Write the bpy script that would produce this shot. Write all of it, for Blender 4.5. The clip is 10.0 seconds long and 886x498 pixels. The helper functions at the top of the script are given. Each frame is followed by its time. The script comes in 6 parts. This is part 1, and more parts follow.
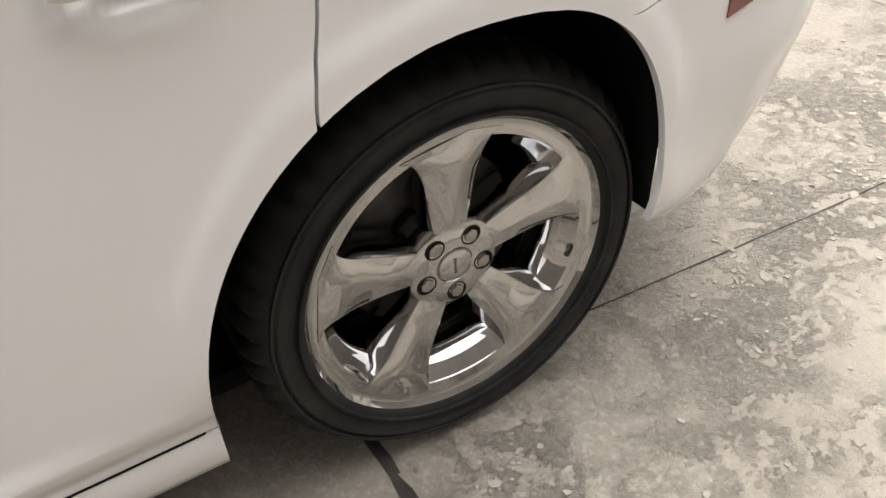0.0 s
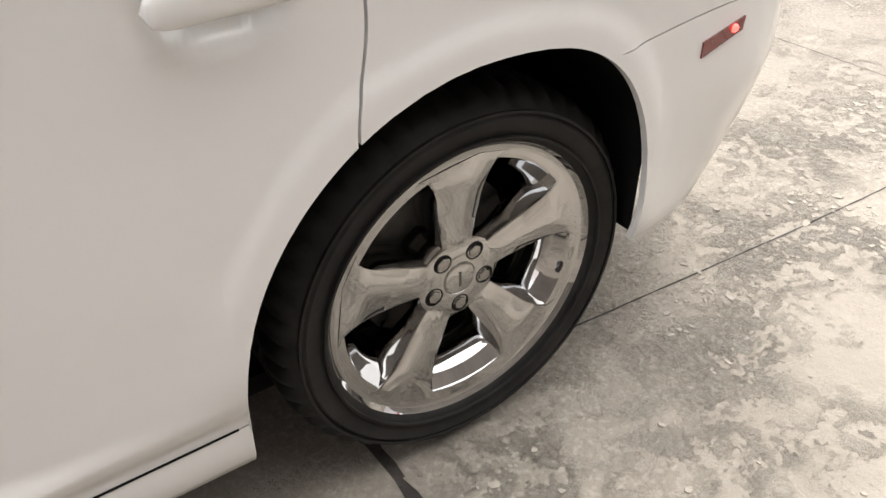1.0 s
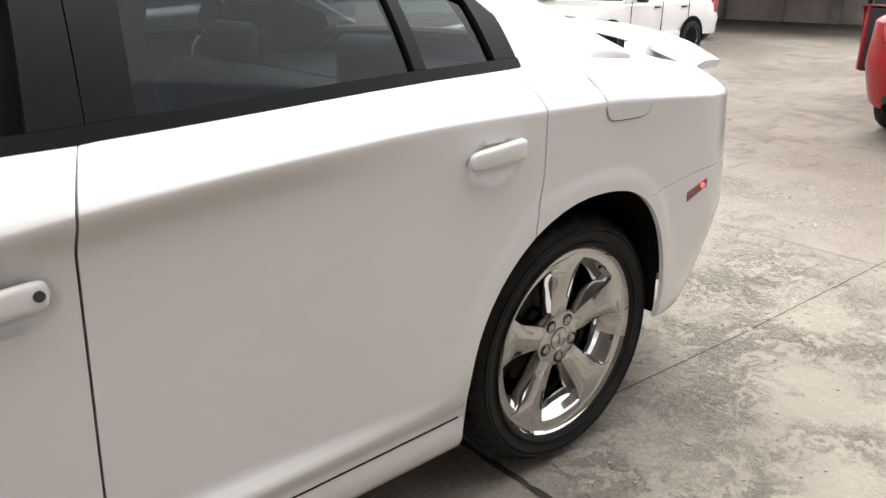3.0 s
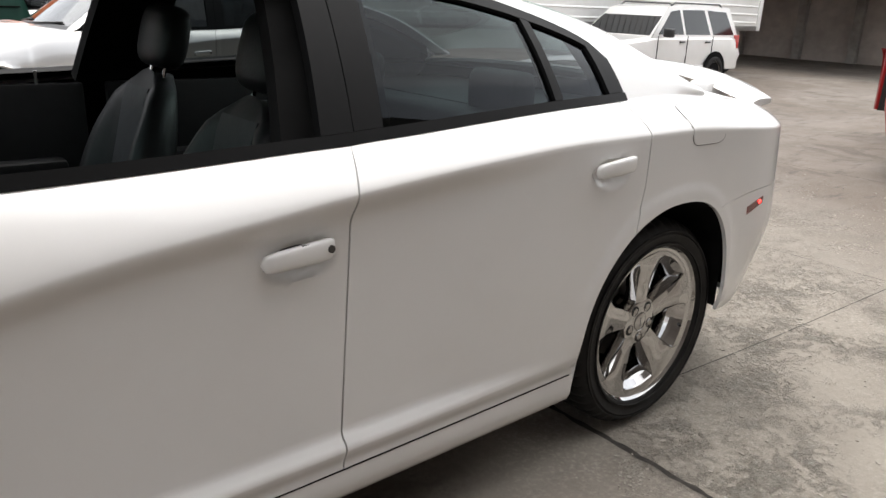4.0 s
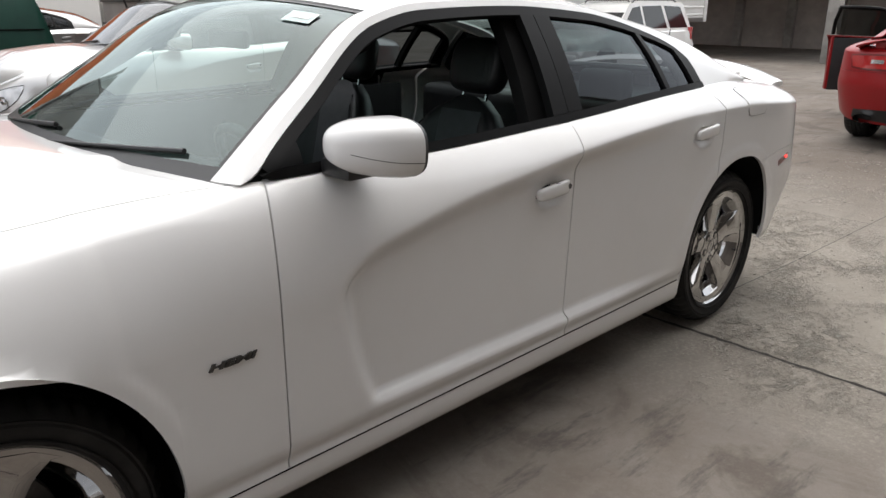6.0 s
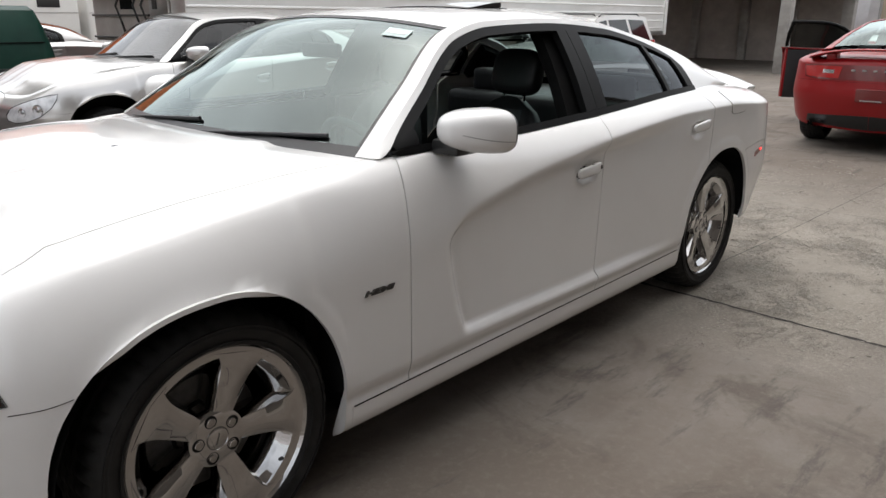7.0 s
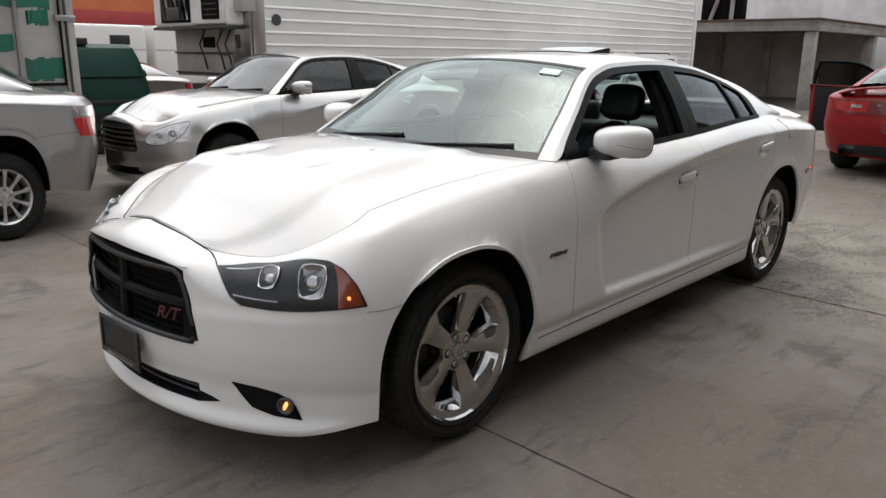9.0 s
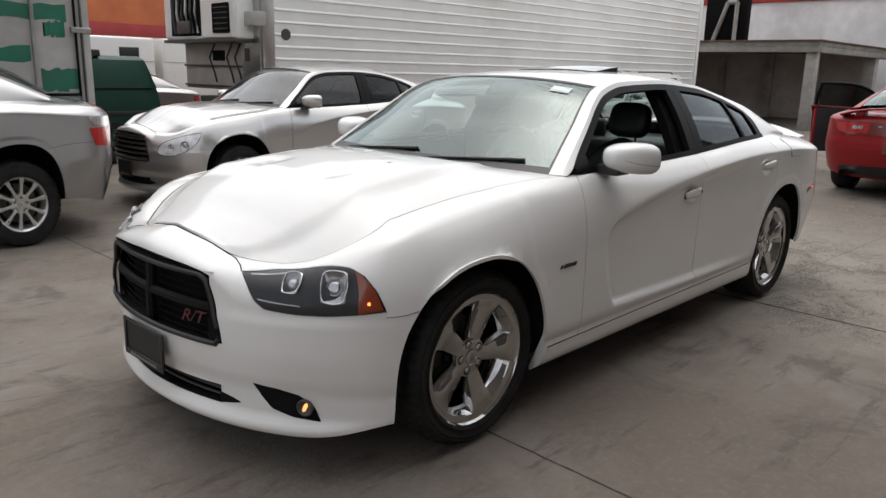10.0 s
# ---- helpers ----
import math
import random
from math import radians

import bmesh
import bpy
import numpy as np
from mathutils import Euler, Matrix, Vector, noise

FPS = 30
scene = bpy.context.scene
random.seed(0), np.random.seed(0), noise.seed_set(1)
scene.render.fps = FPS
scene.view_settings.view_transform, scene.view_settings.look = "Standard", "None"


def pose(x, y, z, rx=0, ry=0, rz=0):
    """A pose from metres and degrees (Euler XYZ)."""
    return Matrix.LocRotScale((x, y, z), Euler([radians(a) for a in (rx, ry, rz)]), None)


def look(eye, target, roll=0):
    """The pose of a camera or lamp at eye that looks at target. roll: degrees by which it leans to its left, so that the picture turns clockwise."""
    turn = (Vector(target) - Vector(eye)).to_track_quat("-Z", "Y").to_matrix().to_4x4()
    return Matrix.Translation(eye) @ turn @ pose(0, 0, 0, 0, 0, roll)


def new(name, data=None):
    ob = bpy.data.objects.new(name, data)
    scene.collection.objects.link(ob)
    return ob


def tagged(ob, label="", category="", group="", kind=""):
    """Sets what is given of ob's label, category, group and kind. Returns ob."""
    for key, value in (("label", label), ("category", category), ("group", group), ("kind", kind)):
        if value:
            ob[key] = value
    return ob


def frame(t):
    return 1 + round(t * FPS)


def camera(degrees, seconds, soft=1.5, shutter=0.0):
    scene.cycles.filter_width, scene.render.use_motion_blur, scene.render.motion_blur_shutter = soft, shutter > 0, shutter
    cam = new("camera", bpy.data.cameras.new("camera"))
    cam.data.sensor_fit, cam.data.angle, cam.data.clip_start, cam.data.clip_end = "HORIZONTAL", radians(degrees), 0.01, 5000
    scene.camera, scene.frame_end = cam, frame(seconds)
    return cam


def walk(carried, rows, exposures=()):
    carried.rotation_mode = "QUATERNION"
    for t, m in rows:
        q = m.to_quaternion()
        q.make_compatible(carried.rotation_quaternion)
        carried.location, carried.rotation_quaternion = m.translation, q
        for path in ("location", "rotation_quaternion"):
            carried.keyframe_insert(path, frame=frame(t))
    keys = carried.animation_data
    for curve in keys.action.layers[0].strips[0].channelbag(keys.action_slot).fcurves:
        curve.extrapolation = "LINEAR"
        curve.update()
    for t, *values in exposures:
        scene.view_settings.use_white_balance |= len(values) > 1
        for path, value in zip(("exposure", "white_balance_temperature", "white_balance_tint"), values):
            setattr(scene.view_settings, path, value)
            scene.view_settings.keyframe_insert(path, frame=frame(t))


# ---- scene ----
cam = camera(61.5, 10.0)
PATH = [
    (0, (2.585, -1.678, 1.154), (3.342, -0.329, -0.114), -3.0),
    (0.5, (2.551, -1.696, 1.165), (3.339, -0.34, -0.075), -2.3),
    (1, (2.449, -1.729, 1.187), (3.349, -0.388, 0.007), -0.3),
    (1.5, (2.269, -1.786, 1.212), (3.285, -0.449, 0.125), -0.3),
    (2, (2.06, -1.899, 1.257), (3.189, -0.515, 0.357), 0.0),
    (2.2, (1.971, -1.956, 1.285), (3.12, -0.547, 0.451), 0.2),
    (3.3, (1.419, -2.132, 1.33), (2.662, -0.715, 0.662), 0.5),
    (3.5, (1.315, -2.169, 1.36), (2.54, -0.737, 0.692), 1.1),
    (4, (1.009, -2.228, 1.369), (2.24, -0.782, 0.742), 2.5),
    (4.5, (0.709, -2.262, 1.415), (1.954, -0.811, 0.828), 2.9),
    (5, (0.405, -2.228, 1.419), (1.753, -0.877, 0.824), -0.3),
    (5.5, (0.13, -2.309, 1.427), (1.521, -1.001, 0.828), 0.8),
    (6, (-0.2, -2.394, 1.446), (1.129, -1.036, 0.821), 0.3),
    (6.2, (-0.329, -2.409, 1.444), (1.023, -1.061, 0.849), 1.1),
    (7.3, (-1.103, -2.612, 1.47), (0.311, -1.332, 0.87), 0.1),
    (7.5, (-1.226, -2.645, 1.471), (0.184, -1.36, 0.873), 0.3),
    (8, (-1.576, -2.634, 1.468), (-0.135, -1.364, 0.909), 0.4),
    (8.5, (-1.848, -2.631, 1.482), (-0.429, -1.332, 0.936), 0.9),
    (9, (-2.016, -2.723, 1.488), (-0.617, -1.387, 0.981), 0.6),
    (9.5, (-2.108, -2.759, 1.497), (-0.698, -1.419, 1.027), 1.2),
    (10, (-2.13, -2.753, 1.492), (-0.725, -1.409, 1.024), 1.4),
]
EXPOSURES = [(0.0, 1.76, 6800, 10), (1.0, 1.84, 6780, 10), (2.0, 1.86, 6720, 10), (3.3, 1.34, 6680, 10), (4.2, 1.02, 6640, 10), (5.0, 0.84, 6600, 10), (6.0, 0.66, 6560, 10), (8.0, 0.43, 6550, 10), (10.0, 0.23, 6550, 10)]
SKY, SUN, WALL = 0.185, 0.75, 7.5
walk(cam, [(t, look(eye, target, roll)) for t, eye, target, roll in PATH], EXPOSURES)

# ---------------------------------------------------------------- world and light
world = bpy.data.worlds.new("world")
scene.world = world
world.use_nodes = True
wn = world.node_tree.nodes
wl = world.node_tree.links
sky = wn.new("ShaderNodeTexSky")
sky.sky_type, sky.sun_disc = "NISHITA", False
sky.sun_elevation, sky.sun_rotation = radians(72), radians(45)
sky.dust_density, sky.air_density = 2.6, 1.2
grey = wn.new("ShaderNodeHueSaturation")
grey.inputs["Saturation"].default_value = 0.22
cloud = wn.new("ShaderNodeTexNoise")
cloud.inputs["Scale"].default_value, cloud.inputs["Detail"].default_value = 2.2, 5.0
cloud_ramp = wn.new("ShaderNodeMapRange")
cloud_ramp.inputs["From Min"].default_value, cloud_ramp.inputs["From Max"].default_value = 0.35, 0.7
cloud_ramp.inputs["To Min"].default_value, cloud_ramp.inputs["To Max"].default_value = 0.75, 1.35
mixer = wn.new("ShaderNodeVectorMath")
mixer.operation = "SCALE"
wl.new(sky.outputs["Color"], grey.inputs["Color"])
wl.new(cloud.outputs["Fac"], cloud_ramp.inputs["Value"])
wl.new(grey.outputs["Color"], mixer.inputs[0])
wl.new(cloud_ramp.outputs["Result"], mixer.inputs["Scale"])
wl.new(mixer.outputs["Vector"], wn["Background"].inputs["Color"])
wn["Background"].inputs["Strength"].default_value = SKY
sun = new("sun", bpy.data.lights.new("sun", "SUN"))
sun.data.energy, sun.data.angle, sun.data.color = SUN, radians(100), (1.0, 0.965, 0.91)
sun.matrix_world = look((0, 0, 0), Vector((-0.22, -0.22, -0.95)))


# ---------------------------------------------------------------- materials
def material(name, colour, rough=0.5, metal=0.0, vary=0.06, scale=6.0, bump=0.0, bump_scale=60.0, coat=0.0, second=None, second_scale=1.2, spec=0.5, trans=0.0, emit=0.0, rand=0.0, rough_vary=0.0):
    """Principled surface with a broad and a fine variation of its colour, and a fine relief."""
    m = bpy.data.materials.new(name)
    m.use_nodes = True
    n, l = m.node_tree.nodes, m.node_tree.links
    b = n["Principled BSDF"]
    b.inputs["Roughness"].default_value, b.inputs["Metallic"].default_value = rough, metal
    b.inputs["Coat Weight"].default_value, b.inputs["Coat Roughness"].default_value = coat, 0.04
    b.inputs["Specular IOR Level"].default_value = spec
    b.inputs["Transmission Weight"].default_value = trans
    co = n.new("ShaderNodeTexCoord")
    fine = n.new("ShaderNodeTexNoise")
    fine.inputs["Scale"].default_value, fine.inputs["Detail"].default_value = scale, 6.0
    l.new(co.outputs["Object"], fine.inputs["Vector"])
    lo = [max(0.0, c * (1 - vary)) for c in colour]
    hi = [min(1.0, c * (1 + vary)) for c in colour]
    mix = n.new("ShaderNodeMix")
    mix.data_type = "RGBA"
    mix.inputs["A"].default_value, mix.inputs["B"].default_value = (*lo, 1), (*hi, 1)
    ramp = n.new("ShaderNodeMapRange")
    ramp.inputs["From Min"].default_value, ramp.inputs["From Max"].default_value = 0.3, 0.7
    l.new(fine.outputs["Fac"], ramp.inputs["Value"])
    l.new(ramp.outputs["Result"], mix.inputs["Factor"])
    out = mix.outputs["Result"]
    if second:
        broad = n.new("ShaderNodeTexNoise")
        broad.inputs["Scale"].default_value, broad.inputs["Detail"].default_value = second_scale, 8.0
        broad.inputs["Roughness"].default_value = 0.62
        l.new(co.outputs["Object"], broad.inputs["Vector"])
        r2 = n.new("ShaderNodeMapRange")
        r2.inputs["From Min"].default_value, r2.inputs["From Max"].default_value = 0.46, 0.68
        l.new(broad.outputs["Fac"], r2.inputs["Value"])
        m2 = n.new("ShaderNodeMix")
        m2.data_type = "RGBA"
        l.new(r2.outputs["Result"], m2.inputs["Factor"])
        l.new(out, m2.inputs["A"])
        m2.inputs["B"].default_value = (*second, 1)
        out = m2.outputs["Result"]
    if rand:
        info = n.new("ShaderNodeObjectInfo")
        hs = n.new("ShaderNodeHueSaturation")
        rr = n.new("ShaderNodeMapRange")
        rr.inputs["To Min"].default_value, rr.inputs["To Max"].default_value = 1 - rand, 1 + rand
        l.new(info.outputs["Random"], rr.inputs["Value"])
        l.new(rr.outputs["Result"], hs.inputs["Value"])
        l.new(out, hs.inputs["Color"])
        out = hs.outputs["Color"]
    l.new(out, b.inputs["Base Color"])
    if rough_vary:
        rv = n.new("ShaderNodeMapRange")
        rv.inputs["To Min"].default_value, rv.inputs["To Max"].default_value = max(0.02, rough - rough_vary), min(1.0, rough + rough_vary)
        l.new(fine.outputs["Fac"], rv.inputs["Value"])
        l.new(rv.outputs["Result"], b.inputs["Roughness"])
    if bump:
        grain = n.new("ShaderNodeTexNoise")
        grain.inputs["Scale"].default_value, grain.inputs["Detail"].default_value = bump_scale, 8.0
        l.new(co.outputs["Object"], grain.inputs["Vector"])
        bp = n.new("ShaderNodeBump")
        bp.inputs["Strength"].default_value, bp.inputs["Distance"].default_value = 1.0, bump
        l.new(grain.outputs["Fac"], bp.inputs["Height"])
        l.new(bp.outputs["Normal"], b.inputs["Normal"])
    if emit:
        b.inputs["Emission Color"].default_value, b.inputs["Emission Strength"].default_value = (*colour, 1), emit
    return m


def glass(name, tint, opacity, rough=0.01, sheen=(1, 1, 1)):
    """A thin pane: a clear tinted film with a mirror gloss over it."""
    m = bpy.data.materials.new(name)
    m.use_nodes = True
    n, l = m.node_tree.nodes, m.node_tree.links
    n.remove(n["Principled BSDF"])
    clear, gloss = n.new("ShaderNodeBsdfTransparent"), n.new("ShaderNodeBsdfGlossy")
    clear.inputs["Color"].default_value = (*tint, 1)
    gloss.inputs["Roughness"].default_value = rough
    gloss.inputs["Color"].default_value = (*sheen, 1)
    face = n.new("ShaderNodeLayerWeight")
    face.inputs["Blend"].default_value = 0.5
    fres = n.new("ShaderNodeMath")
    fres.operation = "POWER"
    fres.inputs[1].default_value = 4.4
    l.new(face.outputs["Facing"], fres.inputs[0])
    lift = n.new("ShaderNodeMapRange")
    lift.inputs["To Min"].default_value, lift.inputs["To Max"].default_value = opacity, 1.0
    mix = n.new("ShaderNodeMixShader")
    l.new(fres.outputs[0], lift.inputs["Value"])
    l.new(lift.outputs["Result"], mix.inputs["Fac"])
    l.new(clear.outputs["BSDF"], mix.inputs[1])
    l.new(gloss.outputs["BSDF"], mix.inputs[2])
    l.new(mix.outputs["Shader"], n["Material Output"].inputs["Surface"])
    return m


def concrete_ground():
    """Worn yard concrete: warm grey, flaked and scaled in patches, stained dark in others, with grit."""
    m = bpy.data.materials.new("yard_concrete")
    m.use_nodes = True
    n, l = m.node_tree.nodes, m.node_tree.links
    b = n["Principled BSDF"]
    b.inputs["Roughness"].default_value = 0.88
    b.inputs["Specular IOR Level"].default_value = 0.25
    co = n.new("ShaderNodeTexCoord")

    def noise_tex(scale, detail=8.0, rough=0.6, distort=0.0):
        t = n.new("ShaderNodeTexNoise")
        t.inputs["Scale"].default_value, t.inputs["Detail"].default_value = scale, detail
        t.inputs["Roughness"].default_value, t.inputs["Distortion"].default_value = rough, distort
        l.new(co.outputs["Object"], t.inputs["Vector"])
        return t.outputs["Fac"]

    def band(value, a, c, lo=0.0, hi=1.0):
        r = n.new("ShaderNodeMapRange")
        for key, v in (("From Min", a), ("From Max", c), ("To Min", lo), ("To Max", hi)):
            r.inputs[key].default_value = v
        l.new(value, r.inputs["Value"])
        return r.outputs["Result"]

    def blend(fac, a, c):
        x = n.new("ShaderNodeMix")
        x.data_type = "RGBA"
        l.new(fac, x.inputs["Factor"])
        for key, v in (("A", a), ("B", c)):
            if isinstance(v, tuple):
                x.inputs[key].default_value = (*v, 1)
            else:
                l.new(v, x.inputs[key])
        return x.outputs["Result"]

    def maths(kind, a, c):
        x = n.new("ShaderNodeMath")
        x.operation = kind
        for k, v in enumerate((a, c)):
            if isinstance(v, float):
                x.inputs[k].default_value = v
            else:
                l.new(v, x.inputs[k])
        return x.outputs[0]

    # old skin of the slabs: warm grey, mottled, stained darker in broad patches
    base = blend(band(noise_tex(0.8, 7.0), 0.35, 0.68), (0.150, 0.128, 0.108), (0.242, 0.211, 0.181))
    base = blend(band(noise_tex(5.0, 9.0, 0.68, 0.4), 0.42, 0.72), base, (0.225, 0.203, 0.178))
    stain = maths("MULTIPLY", band(noise_tex(0.42, 7.0, 0.62, 0.8), 0.46, 0.60), 0.8)
    base = blend(stain, base, (0.146, 0.119, 0.096))
    drip = maths("MULTIPLY", band(noise_tex(1.3, 9.0, 0.66, 1.0), 0.54, 0.64), 0.75)
    base = blend(drip, base, (0.110, 0.090, 0.074))
    stretch = n.new("ShaderNodeMapping")
    stretch.inputs["Scale"].default_value, stretch.inputs["Rotation"].default_value = (1.0, 5.0, 1.0), (0, 0, 0.5)
    l.new(co.outputs["Object"], stretch.inputs["Vector"])
    scuff = n.new("ShaderNodeTexNoise")
    scuff.inputs["Scale"].default_value, scuff.inputs["Detail"].default_value, scuff.inputs["Roughness"].default_value = 1.6, 10.0, 0.7
    l.new(stretch.outputs["Vector"], scuff.inputs["Vector"])
    base = blend(maths("MULTIPLY", band(scuff.outputs["Fac"], 0.55, 0.64), 0.7), base, (0.085, 0.074, 0.065))
    base = blend(maths("MULTIPLY", band(noise_tex(28.0, 10.0, 0.75), 0.50, 0.68), 0.32), base, (0.27, 0.245, 0.215))
    # the slabs behind the car's rear wheel are bleached and scaled off in plates
    sep = n.new("ShaderNodeSeparateXYZ")
    l.new(co.outputs["Object"], sep.inputs["Vector"])
    wander = maths("MULTIPLY", maths("SUBTRACT", noise_tex(1.1, 5.0), 0.5), 1.6)
    wx = maths("ADD", sep.outputs["X"], wander)
    wy = maths("ADD", sep.outputs["Y"], wander)
    worn = maths("MULTIPLY", maths("MULTIPLY", band(wx, 2.2, 3.0), band(wx, 7.2, 4.8)), band(wy, -2.6, -1.6))
    bleached = blend(band(noise_tex(2.4, 9.0, 0.65), 0.34, 0.68), (0.245, 0.218, 0.185), (0.315, 0.284, 0.243))
    base = blend(worn, base, bleached)
    cluster = maths("MULTIPLY", band(noise_tex(1.3, 7.0, 0.6), 0.46, 0.60), worn)
    scab = noise_tex(4.2, 13.0, 0.70, 0.25)
    plate = band(scab, 0.525, 0.540)
    # band just outside each plate, for the shadow of its edge
    lip_shade = maths("SUBTRACT", band(scab, 0.495, 0.522), band(scab, 0.522, 0.532))
    chips = band(noise_tex(17.0, 10.0, 0.7), 0.50, 0.58)
    crumb = band(noise_tex(48.0, 9.0, 0.7), 0.40, 0.62)
    bare = maths("MULTIPLY", maths("MAXIMUM", plate, maths("MULTIPLY", chips, 0.6)), cluster)
    base = blend(maths("MULTIPLY", maths("MULTIPLY", bare, crumb), 0.85), base, (0.54, 0.50, 0.435))
    # edge shadow of the plates, painted into the colour
    base = blend(maths("MULTIPLY", maths("MULTIPLY", lip_shade, cluster), 0.28), base, (0.155, 0.128, 0.102))
    base = blend(maths("MULTIPLY", maths("MULTIPLY", bare, band(noise_tex(26.0, 9.0, 0.7), 0.54, 0.66)), 0.55), base, (0.29, 0.252, 0.208))
    crust = maths("MULTIPLY", worn, band(noise_tex(0.9, 6.0, 0.6), 0.36, 0.56))
    base = blend(maths("MULTIPLY", maths("MULTIPLY", band(noise_tex(55.0, 6.0, 0.7), 0.50, 0.60), crust), 0.55), base, (0.47, 0.432, 0.372))
    base = blend(maths("MULTIPLY", maths("MULTIPLY", band(noise_tex(38.0, 7.0, 0.7, 0.6), 0.55, 0.63), crust), 0.35), base, (0.185, 0.158, 0.130))
    vein = band(noise_tex(7.0, 9.0, 0.65, 0.5), 0.485, 0.50)
    vein = maths("MULTIPLY", vein, maths("SUBTRACT", 1.0, band(noise_tex(7.0, 9.0, 0.65, 0.5), 0.50, 0.515)))
    base = blend(maths("MULTIPLY", maths("MULTIPLY", vein, crust), 0.55), base, (0.15, 0.126, 0.104))
    spots = maths("MULTIPLY", band(noise_tex(13.0, 5.0, 0.55), 0.68, 0.73), 0.55)
    base = blend(spots, base, (0.09, 0.078, 0.068))
    grit = band(noise_tex(220.0, 3.0), 0.3, 0.7)
    base = blend(maths("MULTIPLY", grit, 0.22), base, (0.13, 0.118, 0.105))
    l.new(base, b.inputs["Base Color"])
    h = maths("ADD", maths("MULTIPLY", bare, 0.004), maths("MULTIPLY", maths("MULTIPLY", bare, crumb), 0.016))
    h = maths("ADD", h, maths("MULTIPLY", noise_tex(40.0, 8.0), 0.004))
    h = maths("ADD", h, maths("MULTIPLY", maths("MULTIPLY", noise_tex(24.0, 9.0, 0.75), crust), 0.010))
    h = maths("ADD", h, maths("MULTIPLY", grit, 0.0006))
    bp = n.new("ShaderNodeBump")
    bp.inputs["Strength"].default_value, bp.inputs["Distance"].default_value = 0.9, 1.0
    l.new(h, bp.inputs["Height"])
    l.new(bp.outputs["Normal"], b.inputs["Normal"])
    return m


WHITE = material("white_pearl_paint", (0.74, 0.732, 0.718), 0.5, vary=0.015, scale=900, coat=1.0, second=(0.72, 0.71, 0.693), second_scale=3.0)
SILVER = material("silver_metallic_paint", (0.60, 0.59, 0.575), 0.30, metal=0.8, vary=0.05, scale=700, coat=1.0)
GREY = material("grey_metallic_paint", (0.36, 0.36, 0.36), 0.30, metal=0.9, vary=0.06, scale=700, coat=1.0)
RED = material("red_metallic_paint", (0.27, 0.007, 0.009), 0.38, metal=0.1, vary=0.06, scale=700, coat=0.35, spec=0.3)
GREEN = material("dark_green_van_paint", (0.006, 0.040, 0.027), 0.5, vary=0.12, scale=5, coat=0.0, spec=0.25)
SUVWHITE = material("cream_white_paint", (0.76, 0.75, 0.72), 0.35, vary=0.02, scale=6, coat=0.9)
CHROME = material("chrome", (0.46, 0.455, 0.45), 0.04, metal=1.0, vary=0.03, scale=30, rough_vary=0.03)
STEEL = material("brushed_steel", (0.46, 0.45, 0.44), 0.32, metal=1.0, vary=0.1, scale=60)
DARKSTEEL = material("dark_cast_metal", (0.09, 0.088, 0.085), 0.5, metal=0.8, vary=0.2, scale=40)
RUBBER = material("tyre_rubber", (0.0135, 0.013, 0.0127), 0.66, vary=0.25, scale=18, bump=0.0006, bump_scale=180, spec=0.25, second=(0.024, 0.023, 0.0215), second_scale=7)
BLACK = material("black_plastic", (0.014, 0.014, 0.0145), 0.38, vary=0.15, scale=40, bump=0.0003, bump_scale=400)
TRIM = material("satin_black_trim", (0.006, 0.006, 0.0062), 0.5, vary=0.1, scale=30, spec=0.12)
DEEP = material("dark_underbody", (0.008, 0.008, 0.008), 0.9, vary=0.3, scale=10, spec=0.08)
LEATHER = material("black_leather", (0.012, 0.0125, 0.0135), 0.46, vary=0.15, scale=25, bump=0.0008, bump_scale=130)
LEATHER2 = material("charcoal_leather_insert", (0.04, 0.043, 0.047), 0.5, vary=0.12, scale=30, bump=0.0008, bump_scale=160)
CLOTH = material("grey_headliner", (0.07, 0.068, 0.066), 0.9, vary=0.06, scale=80, spec=0.1)
SCREEN = glass("windscreen_glass", (0.42, 0.54, 0.51), 0.12, 0.01, (0.84, 0.94, 0.92))
SMOKED = glass("smoked_screen_glass", (0.16, 0.18, 0.18), 0.12)
TINT = glass("tinted_glass", (0.15, 0.17, 0.175), 0.03, 0.01, (0.6, 0.63, 0.66))
DARKGLASS = glass("dark_tinted_glass", (0.10, 0.11, 0.11), 0.06)
ROOFGLASS = material("black_roof_glass", (0.01, 0.011, 0.012), 0.03, vary=0.1, scale=4, coat=1.0)
BLACKGLASS = material("black_glass", (0.012, 0.013, 0.014), 0.05, vary=0.1, scale=4)
NUT = material("dull_nut_metal", (0.34, 0.33, 0.32), 0.22, metal=1.0, vary=0.15, scale=60)
CLEAR = glass("clear_lens", (0.93, 0.94, 0.95), 0.015)
MIRROR = material("mirror_glass", (0.85, 0.86, 0.87), 0.01, metal=1.0, vary=0.0)
AMBER = material("amber_reflector", (0.24, 0.040, 0.008), 0.22, vary=0.12, scale=120, coat=1.0)
REDLENS = material("red_lamp_lens", (0.42, 0.016, 0.015), 0.2, vary=0.15, scale=140, coat=1.0)
WINE = material("dark_red_reflector", (0.16, 0.018, 0.018), 0.22, vary=0.2, scale=160, coat=1.0)
LAMPON = material("lit_fog_bulb", (1.0, 0.48, 0.16), 0.3, vary=0.0, emit=1.0)
MARKON = material("lit_marker_bulb", (1.0, 0.25, 0.05), 0.3, vary=0.0, emit=2.2)
MARKRED = material("lit_red_marker_bulb", (1.0, 0.06, 0.05), 0.3, vary=0.0, emit=1.6)
LAMPBLACK = material("dark_lamp_housing", (0.011, 0.011, 0.012), 0.3, vary=0.2, scale=18, spec=0.35)
